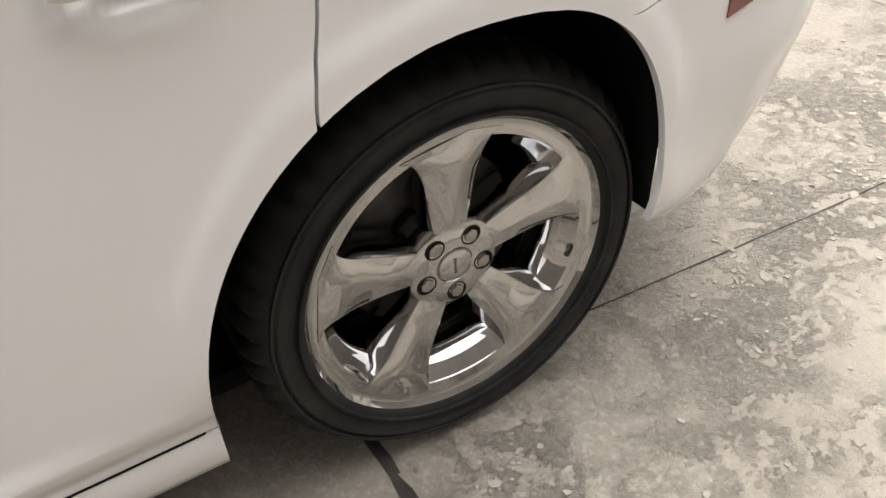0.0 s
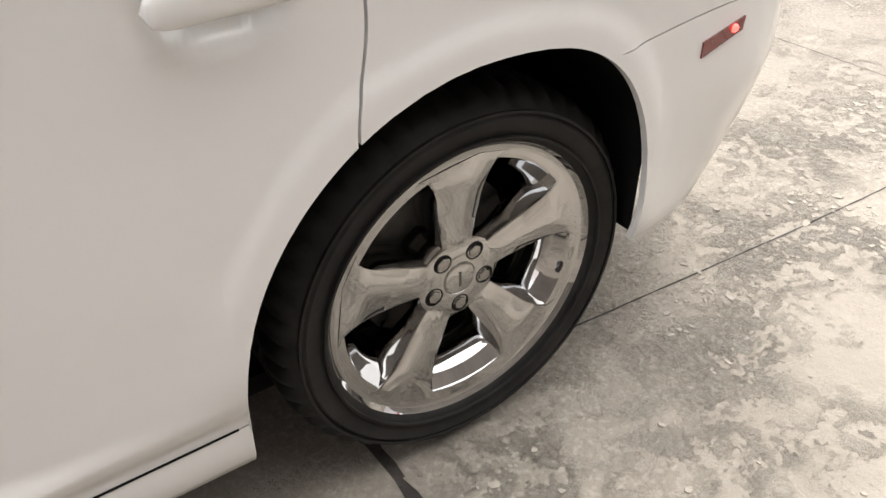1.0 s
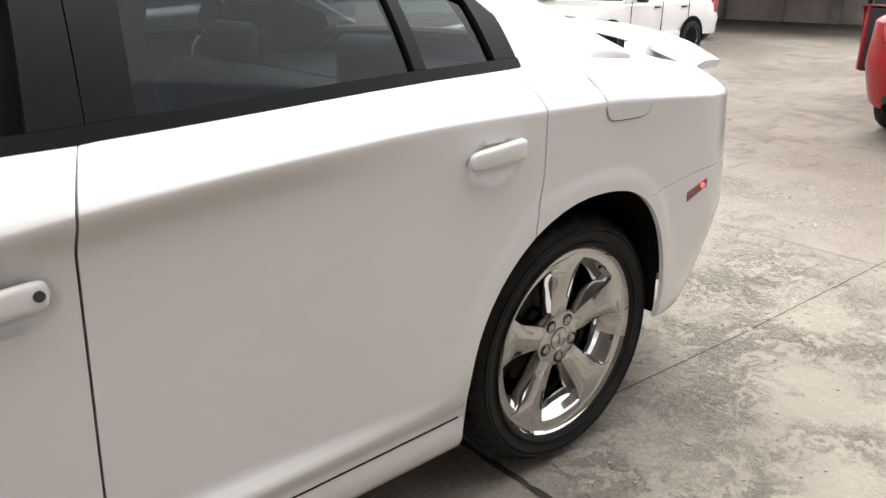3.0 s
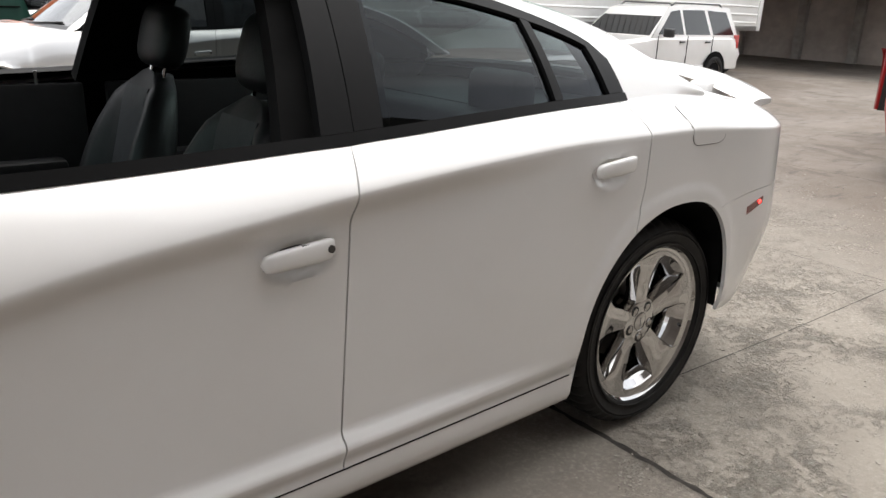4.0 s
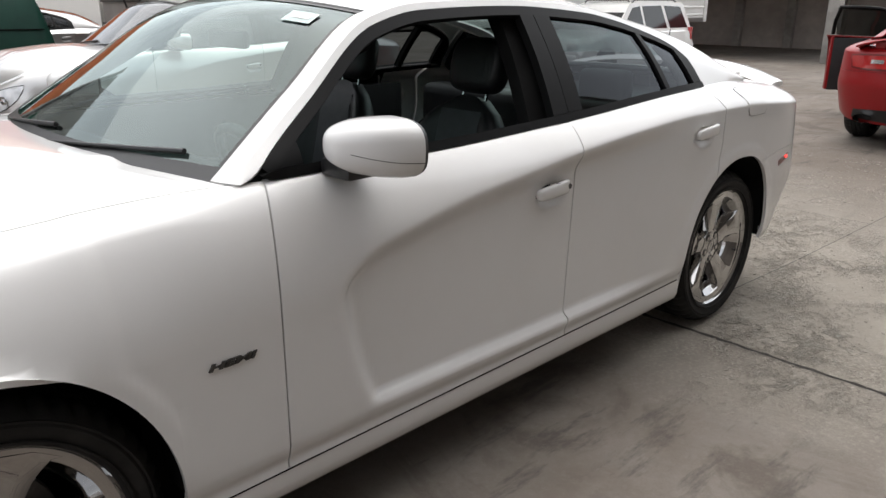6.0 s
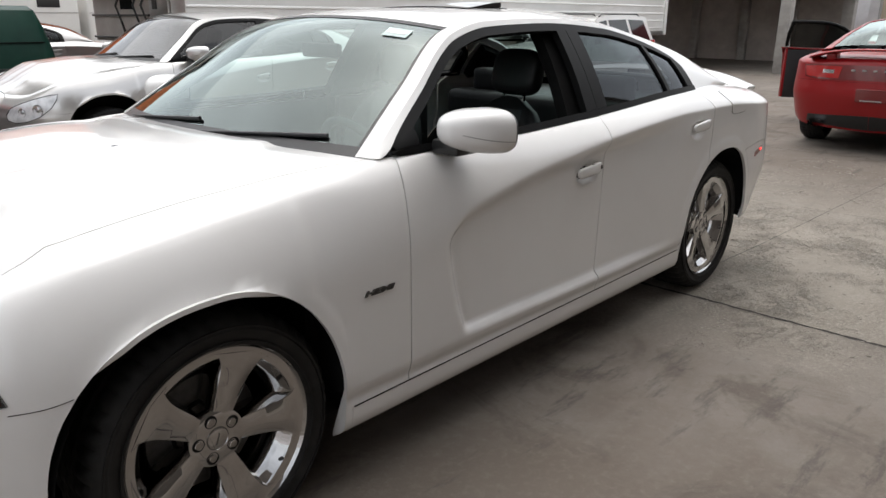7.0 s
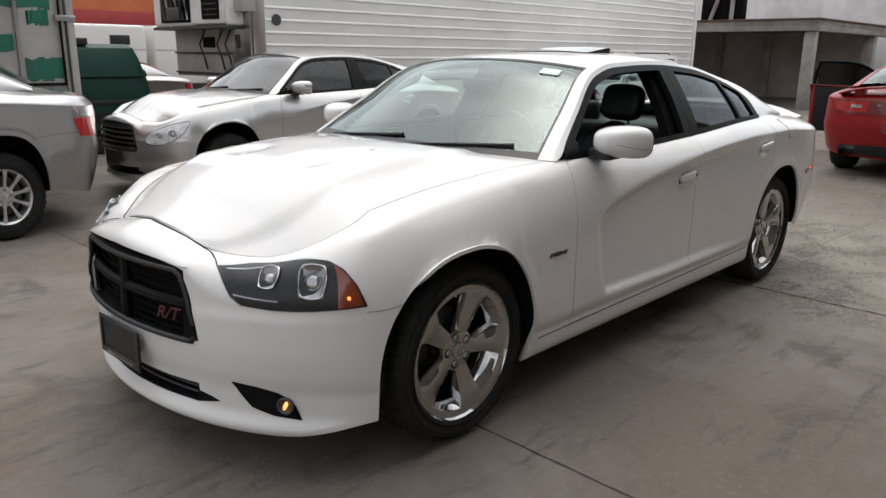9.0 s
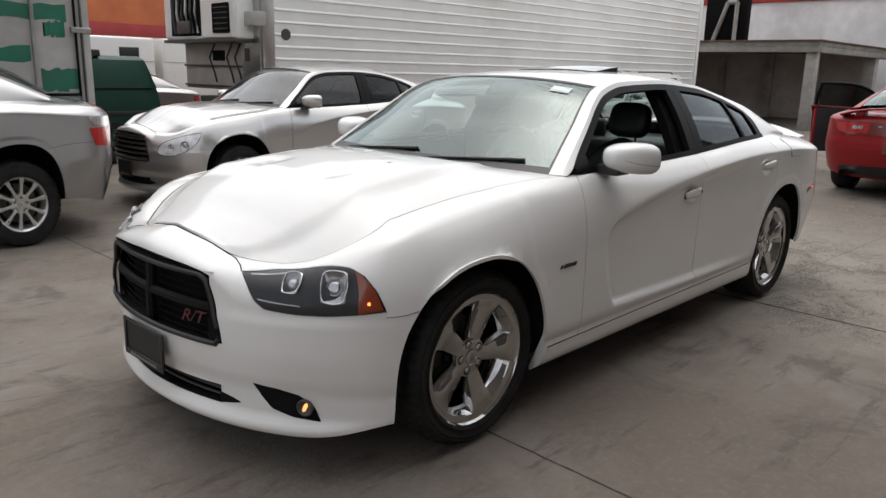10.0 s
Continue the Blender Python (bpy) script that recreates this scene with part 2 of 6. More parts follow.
LAMPGREY = material("smoked_lamp_bowl", (0.30, 0.30, 0.31), 0.22, metal=0.9, vary=0.35, scale=60)
REFLECT = material("headlamp_reflector", (0.75, 0.75, 0.75), 0.16, metal=1.0, vary=0.05)
LAMPWHITE = material("pale_lamp_bowl", (0.80, 0.81, 0.82), 0.25, metal=0.0, vary=0.25, scale=14, coat=1.0)
PAPER = material("white_sticker", (0.62, 0.75, 0.72), 0.6, vary=0.05)
PLATE = material("plate_black", (0.01, 0.01, 0.01), 0.5, vary=0.1)
PINK = material("pale_red_badge", (0.11, 0.026, 0.034), 0.3, vary=0.1)
YARD = concrete_ground()
FLAKE = material("bleached_concrete_flakes", (0.31, 0.282, 0.242), 0.9, vary=0.18, scale=30, bump=0.002, bump_scale=120, second=(0.32, 0.288, 0.244), second_scale=6)
JOINT = material("dirty_joint", (0.032, 0.027, 0.023), 0.95, vary=0.35, scale=30, bump=0.004, bump_scale=60)
CONC = material("weathered_concrete", (0.34, 0.32, 0.295), 0.85, vary=0.12, scale=5, second=(0.2, 0.185, 0.17), second_scale=0.9, bump=0.003, bump_scale=40)
SHEDWALL = material("brown_shed_wall", (0.44, 0.395, 0.362), 0.9, vary=0.12, scale=3, second=(0.34, 0.30, 0.27), second_scale=0.7, bump=0.003, bump_scale=30)
# dark tone for the added, unseen walls that keep light off the car's side
SHADEWALL = material("brown_shading_wall", (0.115, 0.099, 0.085), 0.9, vary=0.14, scale=4, second=(0.075, 0.064, 0.055), second_scale=0.7, bump=0.003, bump_scale=30)
PLASTER = material("pale_plaster_wall", (0.74, 0.715, 0.715), 0.85, vary=0.07, scale=3, second=(0.56, 0.535, 0.53), second_scale=0.5)
REDBAND = material("red_painted_wall", (0.38, 0.05, 0.05), 0.75, vary=0.1, scale=3)
ORANGE = material("orange_painted_wall", (0.52, 0.15, 0.055), 0.8, vary=0.08, scale=2.5, second=(0.42, 0.11, 0.05), second_scale=0.8)
BOXWHITE = material("white_trailer_skin", (0.86, 0.85, 0.82), 0.42, vary=0.03, scale=2.0, second=(0.76, 0.74, 0.70), second_scale=0.6, bump=0.0006, bump_scale=9)
BOXGREY = material("grey_truck_skin", (0.43, 0.415, 0.39), 0.55, vary=0.10, scale=3, second=(0.30, 0.285, 0.265), second_scale=1.1)
GREENPAINT = material("green_painted_band", (0.012, 0.14, 0.085), 0.55, vary=0.14, scale=4, second=(0.03, 0.11, 0.08), second_scale=1.6)
TARP = material("tan_tarpaulin", (0.42, 0.35, 0.27), 0.8, vary=0.1, scale=3, bump=0.004, bump_scale=12)
RUST = material("rusty_brown_metal", (0.13, 0.075, 0.05), 0.8, vary=0.2, scale=8)


# ---------------------------------------------------------------- mesh helpers
def finish(name, bm, mat, smooth=True, angle=40.0):
    """Turns a bmesh into a linked object, shaded smooth up to an angle."""
    bmesh.ops.recalc_face_normals(bm, faces=bm.faces)
    for f in bm.faces:
        f.smooth = smooth
    if smooth:
        for e in bm.edges:
            if len(e.link_faces) == 2 and e.calc_face_angle(0.0) > radians(angle):
                e.smooth = False
    me = bpy.data.meshes.new(name)
    bm.to_mesh(me)
    bm.free()
    me.materials.append(mat)
    return new(name, me)


def part(name, bm, mat, parent, label="", smooth=True, angle=40.0):
    ob = finish(name, bm, mat, smooth, angle)
    ob.parent = parent
    if label:
        ob["label"] = label
    return ob


def thing(name, label, category, group="", kind="", at=(0, 0, 0), turn=0.0, size=(1, 1, 1)):
    ob = new(name)
    ob.empty_display_size = 0.2
    ob.matrix_basis = pose(*at, 0, 0, turn) @ Matrix.Diagonal((*size, 1))
    return tagged(ob, label, category, group, kind)


def box(bm, lo, hi, bevel=0.0, segments=2, m=None):
    r = bmesh.ops.create_cube(bm, size=1.0)
    vs = r["verts"]
    for v in vs:
        v.co = Vector([lo[k] + (v.co[k] + 0.5) * (hi[k] - lo[k]) for k in range(3)])
    if bevel:
        es = list({e for v in vs for e in v.link_edges})
        r = bmesh.ops.bevel(bm, geom=es, offset=bevel, segments=segments, affect="EDGES", profile=0.6)
        vs = list({v for f in r["faces"] for v in f.verts} | {v for v in vs if v.is_valid})
    if m is not None:
        bmesh.ops.transform(bm, matrix=m, verts=[v for v in vs if v.is_valid])
    return vs


def boxbm(lo, hi, bevel=0.0, segments=2, m=None):
    bm = bmesh.new()
    box(bm, lo, hi, bevel, segments, m)
    return bm


def grid(points, keep=None, bm=None):
    """A sheet through points[i][j]; keep(i, j) picks the cells."""
    bm = bm or bmesh.new()
    rows = [[bm.verts.new(p) for p in row] for row in points]
    for i in range(len(rows) - 1):
        for j in range(len(rows[0]) - 1):
            if keep is None or keep(i, j):
                bm.faces.new((rows[i][j], rows[i + 1][j], rows[i + 1][j + 1], rows[i][j + 1]))
    return bm


def tidy(bm, dist=0.0004):
    bmesh.ops.delete(bm, geom=[v for v in bm.verts if not v.link_faces], context="VERTS")
    bmesh.ops.remove_doubles(bm, verts=bm.verts, dist=dist)
    bmesh.ops.dissolve_degenerate(bm, edges=bm.edges, dist=dist)
    return bm


def panel(bm, depth=0.012, out=None, side=0):
    """Gives a sheet a folded rim. out: a point on the inner side."""
    bm.normal_update()
    sign = 1.0
    if out is not None:
        s = sum((f.normal.dot(f.calc_center_median() - Vector(out)) for f in bm.faces))
        sign = 1.0 if s > 0 else -1.0
    normals = {v: v.normal.copy() * sign for v in bm.verts}
    edges = [e for e in bm.edges if len(e.link_faces) == 1]
    made = bmesh.ops.extrude_edge_only(bm, edges=edges)
    fresh = [g for g in made["geom"] if isinstance(g, bmesh.types.BMVert)]
    near = {}
    for v in fresh:
        for e in v.link_edges:
            o = e.other_vert(v)
            if o in normals and (o.co - v.co).length < 1e-6:
                near[v] = normals[o]
    for v in fresh:
        if side:
            v.co.y -= side * depth
        elif v in near:
            v.co -= near[v] * depth
    return bm


def lathe(profile, steps=48, axis="y", bm=None, wobble=None):
    """Turns (radius, along) pairs about an axis."""
    bm = bm or bmesh.new()
    rings = []
    for r, a in profile:
        ring = []
        for k in range(steps):
            c, s = math.cos(2 * math.pi * k / steps), math.sin(2 * math.pi * k / steps)
            p = {"y": (r * c, a, r * s), "z": (r * c, r * s, a), "x": (a, r * c, r * s)}[axis]
            ring.append(bm.verts.new(p))
        rings.append(ring)
    for i in range(len(rings) - 1):
        for k in range(steps):
            bm.faces.new((rings[i][k], rings[i][(k + 1) % steps], rings[i + 1][(k + 1) % steps], rings[i + 1][k]))
    return bm


def disc(bm, centre, radius, thick, axis="y", steps=20, bevel=0.0):
    prof = [(0.0001, 0.0), (radius - bevel, 0.0), (radius, bevel), (radius, thick), (0.0001, thick)]
    old = set(bm.verts)
    lathe(prof, steps, axis, bm)
    fresh = [v for v in bm.verts if v not in old]
    bmesh.ops.translate(bm, verts=fresh, vec=centre)
    return fresh


def tube(points, radius, sides=10, bm=None, closed=False):
    """A round bar along points."""
    bm = bm or bmesh.new()
    pts = [Vector(p) for p in points]
    rings = []
    for i, p in enumerate(pts):
        a = pts[i - 1] if (i or closed) else p
        c = pts[(i + 1) % len(pts)] if (i + 1 < len(pts) or closed) else p
        d = (c - a).normalized()
        side = d.cross(Vector((0, 0, 1)))
        if side.length < 1e-3:
            side = d.cross(Vector((1, 0, 0)))
        side.normalize()
        up = side.cross(d)
        rad = radius[i] if isinstance(radius, (list, tuple)) else radius
        rings.append([bm.verts.new(p + rad * (math.cos(2 * math.pi * k / sides) * side + math.sin(2 * math.pi * k / sides) * up)) for k in range(sides)])
    n = len(rings)
    for i in range(n if closed else n - 1):
        for k in range(sides):
            bm.faces.new((rings[i][k], rings[i][(k + 1) % sides], rings[(i + 1) % n][(k + 1) % sides], rings[(i + 1) % n][k]))
    if not closed:
        bm.faces.new(rings[0])
        bm.faces.new(rings[-1])
    return bm


def mirrored(bm):
    """The same sheet on the other side of the middle plane y = 0."""
    c = bm.copy()
    for v in c.verts:
        v.co.y = -v.co.y
    bmesh.ops.reverse_faces(c, faces=c.faces)
    return c


def smooth_table(keys):
    """A smooth curve through (at, value) pairs: monotone cubic."""
    xs = np.array([k[0] for k in keys], float)
    ys = np.array([k[1] for k in keys], float)
    h = np.diff(xs)
    d = np.diff(ys) / h
    m = np.zeros(len(xs))
    m[0], m[-1] = d[0], d[-1]
    for i in range(1, len(xs) - 1):
        if d[i - 1] * d[i] > 0:
            w1, w2 = 2 * h[i] + h[i - 1], h[i] + 2 * h[i - 1]
            m[i] = (w1 + w2) / (w1 / d[i - 1] + w2 / d[i])

    def f(x):
        x = min(max(x, xs[0]), xs[-1])
        i = min(max(int(np.searchsorted(xs, x)) - 1, 0), len(xs) - 2)
        t = (x - xs[i]) / h[i]
        return float(ys[i] * (1 + 2 * t) * (1 - t) ** 2 + h[i] * m[i] * t * (1 - t) ** 2 + ys[i + 1] * t * t * (3 - 2 * t) + h[i] * m[i + 1] * t * t * (t - 1))

    return f


def soft(t):
    t = min(max(t, 0.0), 1.0)
    return t * t * (3 - 2 * t)


# ---------------------------------------------------------------- wheels
def tyre_mesh(R=0.364, bead=0.262, width=0.235):
    prof = [(bead, 0.006), (bead + 0.006, -0.006), (bead + 0.022, -0.014), (bead + 0.05, -0.02), (R - 0.03, -0.012), (R - 0.013, 0.002), (R - 0.005, 0.014), (R - 0.001, 0.03)]
    inner = 0.03
    for k in range(4):
        a = inner + k * (width - 0.085) / 3.4
        prof += [(R, a + 0.006), (R, a + 0.034), (R - 0.008, a + 0.0345), (R - 0.008, a + 0.042)]
    prof += [(R, width - 0.055), (R - 0.005, width - 0.03), (R - 0.03, width - 0.005), (bead + 0.05, width + 0.003), (bead, width - 0.012)]
    steps = 144
    bm = lathe(prof, steps)
    n = len(prof)
    bm.verts.ensure_lookup_table()
    for i in range(5, n - 4):
        for k in range(0, steps, 3):
            v = bm.verts[i * steps + k]
            s = 1 - 0.010 / R * (1.0 if (i < 10 or i > n - 8) else 0.45)
            v.co.x *= s
            v.co.z *= s
    # raised rings on the sidewall
    for rr, w in ((bead + 0.018, 0.0022), (R - 0.034, 0.0025)):
        lathe([(rr - w, -0.014), (rr - w, -0.0205), (rr + w, -0.0205), (rr + w, -0.014)], 96, "y", bm)
    return bm


def spoke_mesh():
    """One broad chrome spoke along +x, its face towards -y: two flat facets meeting in a ridge, steep sides."""
    w = smooth_table([(0.045, 0.033), (0.075, 0.037), (0.11, 0.0425), (0.15, 0.0485), (0.19, 0.0555), (0.22, 0.063), (0.238, 0.072), (0.248, 0.082), (0.256, 0.100)])
    face = smooth_table([(0.045, 0.034), (0.09, 0.032), (0.15, 0.0255), (0.21, 0.0145), (0.24, 0.009), (0.256, 0.0068)])
    deep = smooth_table([(0.045, 0.10), (0.12, 0.10), (0.2, 0.085), (0.256, 0.06)])
    ridge = smooth_table([(0.045, 0.10), (0.12, -0.05), (0.2, -0.22), (0.256, -0.30)])
    rows = []
    for k in range(19):
        r = 0.045 + 0.211 * k / 18
        h, y, d, c = w(r), face(r), deep(r), ridge(r)
        b = 1 - soft((r - 0.20) / 0.05)
        up = 0.0065 * b * soft((r - 0.05) / 0.05) + 0.0004
        wall = 0.84 + 0.08 * soft((r - 0.18) / 0.06)
        prof = [(-0.98, d), (-1.10, y + 0.040), (-1.04, y + 0.024), (-wall, y + 0.001), (-wall + 0.05, y - 0.0004), (c - 0.03, y - up), (c + 0.03, y - up), (wall - 0.05, y - 0.0004), (wall, y + 0.001), (1.04, y + 0.024), (1.10, y + 0.040), (0.98, d)]
        rows.append([(r, yy, h * f) for f, yy in prof])
    return grid([[(r * math.cos(c / r), y, r * math.sin(c / r)) for r, y, c in row] for row in rows])


def slim_spoke_mesh(r1=0.215, half=0.017):
    rows = []
    for k in range(9):
        r = 0.04 + (r1 - 0.04) * k / 8
        h = half * (1.25 - 0.5 * math.sin(math.pi * k / 8))
        y = 0.03 - 0.022 * k / 8
        rows.append([(r, y + 0.04, -h * 0.8), (r, y + 0.004, -h), (r, y, -h * 0.8), (r, y - 0.002, 0), (r, y, h * 0.8), (r, y + 0.004, h), (r, y + 0.04, h * 0.8)])
    return grid(rows)


def add_wheel(car, at, right, phase, style="wide", metal=None, R=0.364, name="wheel"):
    """A wheel under car: barrel, tyre, spokes, hub, nuts, valve, brake disc and caliper."""
    metal = metal or CHROME
    s = R / 0.364
    rim = 0.275 if style == "wide" else 0.232
    spin = Matrix.Rotation(radians(phase), 4, "Y")
    m = pose(*at, 0, 0, 180 if right else 0) @ Matrix.Scale(s, 4) @ spin
    bm = lathe([(rim - 0.016, 0.014), (rim - 0.004, 0.001), (rim, -0.0045), (rim + 0.003, 0.0), (rim + 0.001, 0.01), (rim - 0.012, 0.022)], 96)
    lathe([(rim - 0.016, 0.014), (rim - 0.02, 0.03), (rim - 0.03, 0.06), (rim - 0.038, 0.1), (rim - 0.042, 0.2)], 96, "y", bm)
    if style == "wide":
        lathe([(0.190, 0.14), (0.198, 0.09), (0.208, 0.052), (0.222, 0.030), (0.2375, 0.0155), (0.240, 0.0115), (0.2415, 0.0095), (0.254, 0.0072), (0.263, 0.0062), (rim - 0.0075, 0.0045), (rim - 0.006, 0.0055), (rim - 0.0045, 0.0015)], 96, "y", bm)
    wheel = part(name, bm, metal, car, "bright chrome wheel" if style == "wide" else "alloy wheel")
    wheel.matrix_basis = m
    part("tyre", tyre_mesh(0.364, rim - 0.005), RUBBER, wheel, "black rubber tyre with grooved tread")
    bm = bmesh.new()
    lathe([(0.0005, 0.032), (0.0315, 0.032), (0.0325, 0.0315), (0.034, 0.0295), (0.048, 0.0295), (0.076, 0.0300), (0.083, 0.033), (0.087, 0.042), (0.089, 0.095)], 60, "y", bm)
    part("hub", bm, metal, wheel)
    count = 5 if style == "wide" else 10
    base = spoke_mesh() if style == "wide" else slim_spoke_mesh(rim - 0.012)
    shared = None
    for k in range(count):
        if shared is None:
            ob = part("spoke", base, metal, wheel, angle=20)
            shared = ob.data
        else:
            ob = new("spoke", shared)
            ob.parent = wheel
        ob.matrix_basis = Matrix.Rotation(2 * math.pi * k / count, 4, "Y")
    nut = None
    for k in range(5):
        if nut is None:
            bm = lathe([(0.0188, 0.034), (0.0186, 0.0292), (0.0178, 0.0284), (0.0168, 0.0286), (0.0155, 0.0296), (0.0110, 0.0298)], 20)
            ob = part("lug_nut", bm, TRIM, wheel, "chrome nut in a dark pocket")
            bm = lathe([(0.0128, 0.034), (0.0126, 0.0272), (0.0112, 0.0258), (0.0080, 0.0254), (0.0002, 0.0253)], 6)
            head = part("nut_head", bm, NUT, ob, angle=20)
            head_data = head.data
            nut = ob.data
        else:
            ob = new("lug_nut", nut)
            ob.parent = wheel
            head = new("nut_head", head_data)
            head.parent = ob
        a = 2 * math.pi * (k + 0.5) / 5
        ob.matrix_basis = Matrix.Translation((0.0575 * math.cos(a), 0.0, -0.0575 * math.sin(a))) 
    bm = lathe([(0.0002, 0.0272), (0.027, 0.0274), (0.0295, 0.0284), (0.0302, 0.0330)], 40)
    cap = part("centre_cap", bm, metal, wheel)
    bm = bmesh.new()
    for k in range(5):
        box(bm, (-0.017 + k * 0.007, 0.0266, -0.0025), (-0.0125 + k * 0.007, 0.0276, 0.0025))
    part("emblem", bm, DARKSTEEL, cap, "plain bars in place of the maker's name", smooth=False)
    bm = bmesh.new()
    tube([(rim - 0.03, 0.02, 0.0), (rim - 0.05, 0.006, 0.0)], 0.0055, 8, bm)
    valve = part("valve_stem", bm, BLACK, wheel)
    valve.matrix_basis = Matrix.Rotation(radians(36 + 72), 4, "Y")
    bm = lathe([(0.09, 0.105), (0.165, 0.105), (0.167, 0.107), (0.167, 0.128), (0.09, 0.128)], 64)
    part("brake_disc", bm, DARKSTEEL, wheel, "dark worn steel brake disc")
    bm = lathe([(0.0002, 0.09), (0.09, 0.092), (0.1, 0.12), (0.215, 0.2), (0.225, 0.205)], 40)
    part("backing_plate", bm, DEEP, wheel)
    bm = boxbm((-0.16, 0.075, 0.03), (-0.09, 0.15, 0.13), 0.015)
    part("brake_caliper", bm, DEEP, wheel)
    return wheel


# ---------------------------------------------------------------- the sedan body
FRONT_A, XF, X2, REAR_A, HALF = 0.63, -0.30, 3.57, 0.52, 0.972
TAIL = 2.25  # how square the plan's rear corners are
P_SIDE = 1.0 + (X2 - XF)
AXLE = 3.052


def at_x(x):
    return 1.0 + x - XF


def plan(p):
    if p <= 1.0:
        c, s = math.cos(p * math.pi / 2), math.sin(p * math.pi / 2)
        n = Vector((-c / FRONT_A, -s / HALF, 0)).normalized()
        return Vector((XF - FRONT_A * c, -HALF * s, 0)), n
    if p <= P_SIDE:
        return Vector((XF + p - 1.0, -HALF, 0)), Vector((0, -1, 0))
    a = (p - P_SIDE) * math.pi / 2
    u, v = max(math.sin(a), 0.0) ** (2 / TAIL), max(math.cos(a), 0.0) ** (2 / TAIL)
    n = Vector((u ** (TAIL - 1) / REAR_A, -v ** (TAIL - 1) / HALF, 0)).normalized()
    return Vector((X2 + REAR_A * u, -HALF * v, 0)), n


END = P_SIDE + 1.0
Z_BOTTOM = smooth_table([(0, 0.185), (0.5, 0.19), (0.84, 0.235), (1.0, 0.24), (at_x(0.35), 0.20), (at_x(2.6), 0.214), (at_x(3.4), 0.35), (P_SIDE + 0.4, 0.28), (END, 0.25)])
Z_CREASE = smooth_table([(0, 0.800), (0.15, 0.790), (0.25, 0.772), (0.285, 0.752), (0.335, 0.695), (0.42, 0.668), (0.6, 0.655), (0.85, 0.652), (1.0, 0.675), (at_x(0), 0.72), (at_x(0.45), 0.735), (at_x(0.74), 0.752), (at_x(0.84), 0.785), (at_x(0.94), 0.846), (at_x(1.1), 0.883), (at_x(1.34), 0.927), (at_x(1.6), 0.957), (at_x(1.85), 0.985), (at_x(2.2), 1.012), (at_x(2.6), 1.03), (at_x(3.0), 1.03), (at_x(3.3), 1.018), (P_SIDE, 1.0), (P_SIDE + 0.5, 0.98), (END, 0.97)])
Z_RIM = smooth_table([(0, 0.868), (0.15, 0.842), (0.27, 0.803), (0.42, 0.795), (0.52, 0.81), (0.6, 0.838), (0.7, 0.872), (0.82, 0.905), (1.0, 0.940), (at_x(0), 0.978), (at_x(0.3), 1.012), (at_x(0.58), 1.04), (at_x(0.72), 1.043), (at_x(1.26), 1.048), (at_x(1.89), 1.07), (at_x(2.74), 1.11), (at_x(3.1), 1.115), (at_x(3.4), 1.10), (P_SIDE, 1.085), (P_SIDE + 0.5, 1.06), (END, 1.055)])
INSET = smooth_table([(0, 0.14), (0.27, 0.14), (0.5, 0.165), (0.8, 0.225), (1.0, 0.255), (at_x(0), 0.27), (at_x(0.3), 0.235), (at_x(0.58), 0.15), (at_x(0.75), 0.112), (at_x(1.9), 0.108), (at_x(2.7), 0.125), (at_x(3.1), 0.17), (at_x(3.4), 0.2), (P_SIDE + 0.3, 0.15), (END, 0.07)])
ROUND = smooth_table([(0, 2.0), (0.72, 2.0), (0.85, 2.4), (1.0, 3.0), (at_x(0.1), 3.1), (at_x(0.4), 2.4), (at_x(0.75), 1.6), (at_x(1.1), 1.3), (at_x(2.7), 1.3), (at_x(3.3), 1.4), (END, 1.6)])
LOW_F = smooth_table([(0.15, 0.10), (0.185, 0.035), (0.215, 0.012), (0.265, 0.036), (0.335, 0.034), (0.42, 0.012), (0.52, 0.0), (0.61, 0.0), (0.66, 0.008), (0.76, 0.01)])
LOW_S = smooth_table([(0.15, 0.13), (0.2, 0.08), (0.225, 0.042), (0.245, 0.022), (0.272, 0.0155), (0.314, 0.0135), (0.338, 0.016), (0.368, 0.006), (0.395, 0.001), (0.45, 0.0), (1.2, 0.0)])
LOW_R = smooth_table([(0.2, 0.16), (0.3, 0.10), (0.45, 0.045), (0.6, 0.008), (0.66, 0.0), (0.78, 0.006), (1.0, 0.02)])
ANCHORS = [
    Z_BOTTOM,
    smooth_table([(0, 0.262), (0.6, 0.27), (1.0, 0.30), (at_x(0.3), 0.316), (at_x(2.7), 0.332), (at_x(3.5), 0.36), (END, 0.36)]),
    smooth_table([(0, 0.333), (0.6, 0.35), (1.0, 0.42), (at_x(0.5), 0.39), (at_x(0.9), 0.39), (at_x(2.0), 0.378), (at_x(2.7), 0.40), (at_x(3.4), 0.48), (END, 0.48)]),
    smooth_table([(0, 0.505), (0.4, 0.51), (1.0, 0.58), (at_x(1.2), 0.62), (at_x(2.8), 0.66), (at_x(3.28), 0.755), (P_SIDE, 0.79), (END, 0.80)]),
    Z_CREASE,
]
BANDS = (5, 9, 20, 30)
ARC = 12
LEVELS = sum(BANDS) + ARC
CREASE_LEVEL = sum(BANDS)


ARCHES = ((0.0, 0.455, 2.4, 0.388, 2.0), (AXLE, 0.43, 2.0, 0.348, 2.6))


def arch_z(x):
    """The height of the wheel opening's edge at x, or 0 beside the openings."""
    for c, front, nf, rear, nr in ARCHES:
        d = x - c
        a, n = (front, nf) if d < 0 else (rear, nr)
        if abs(d) < a - 1e-6:
            return 0.36 + 0.442 * (1 - (abs(d) / a) ** n) ** (1 / n)
    return 0.0


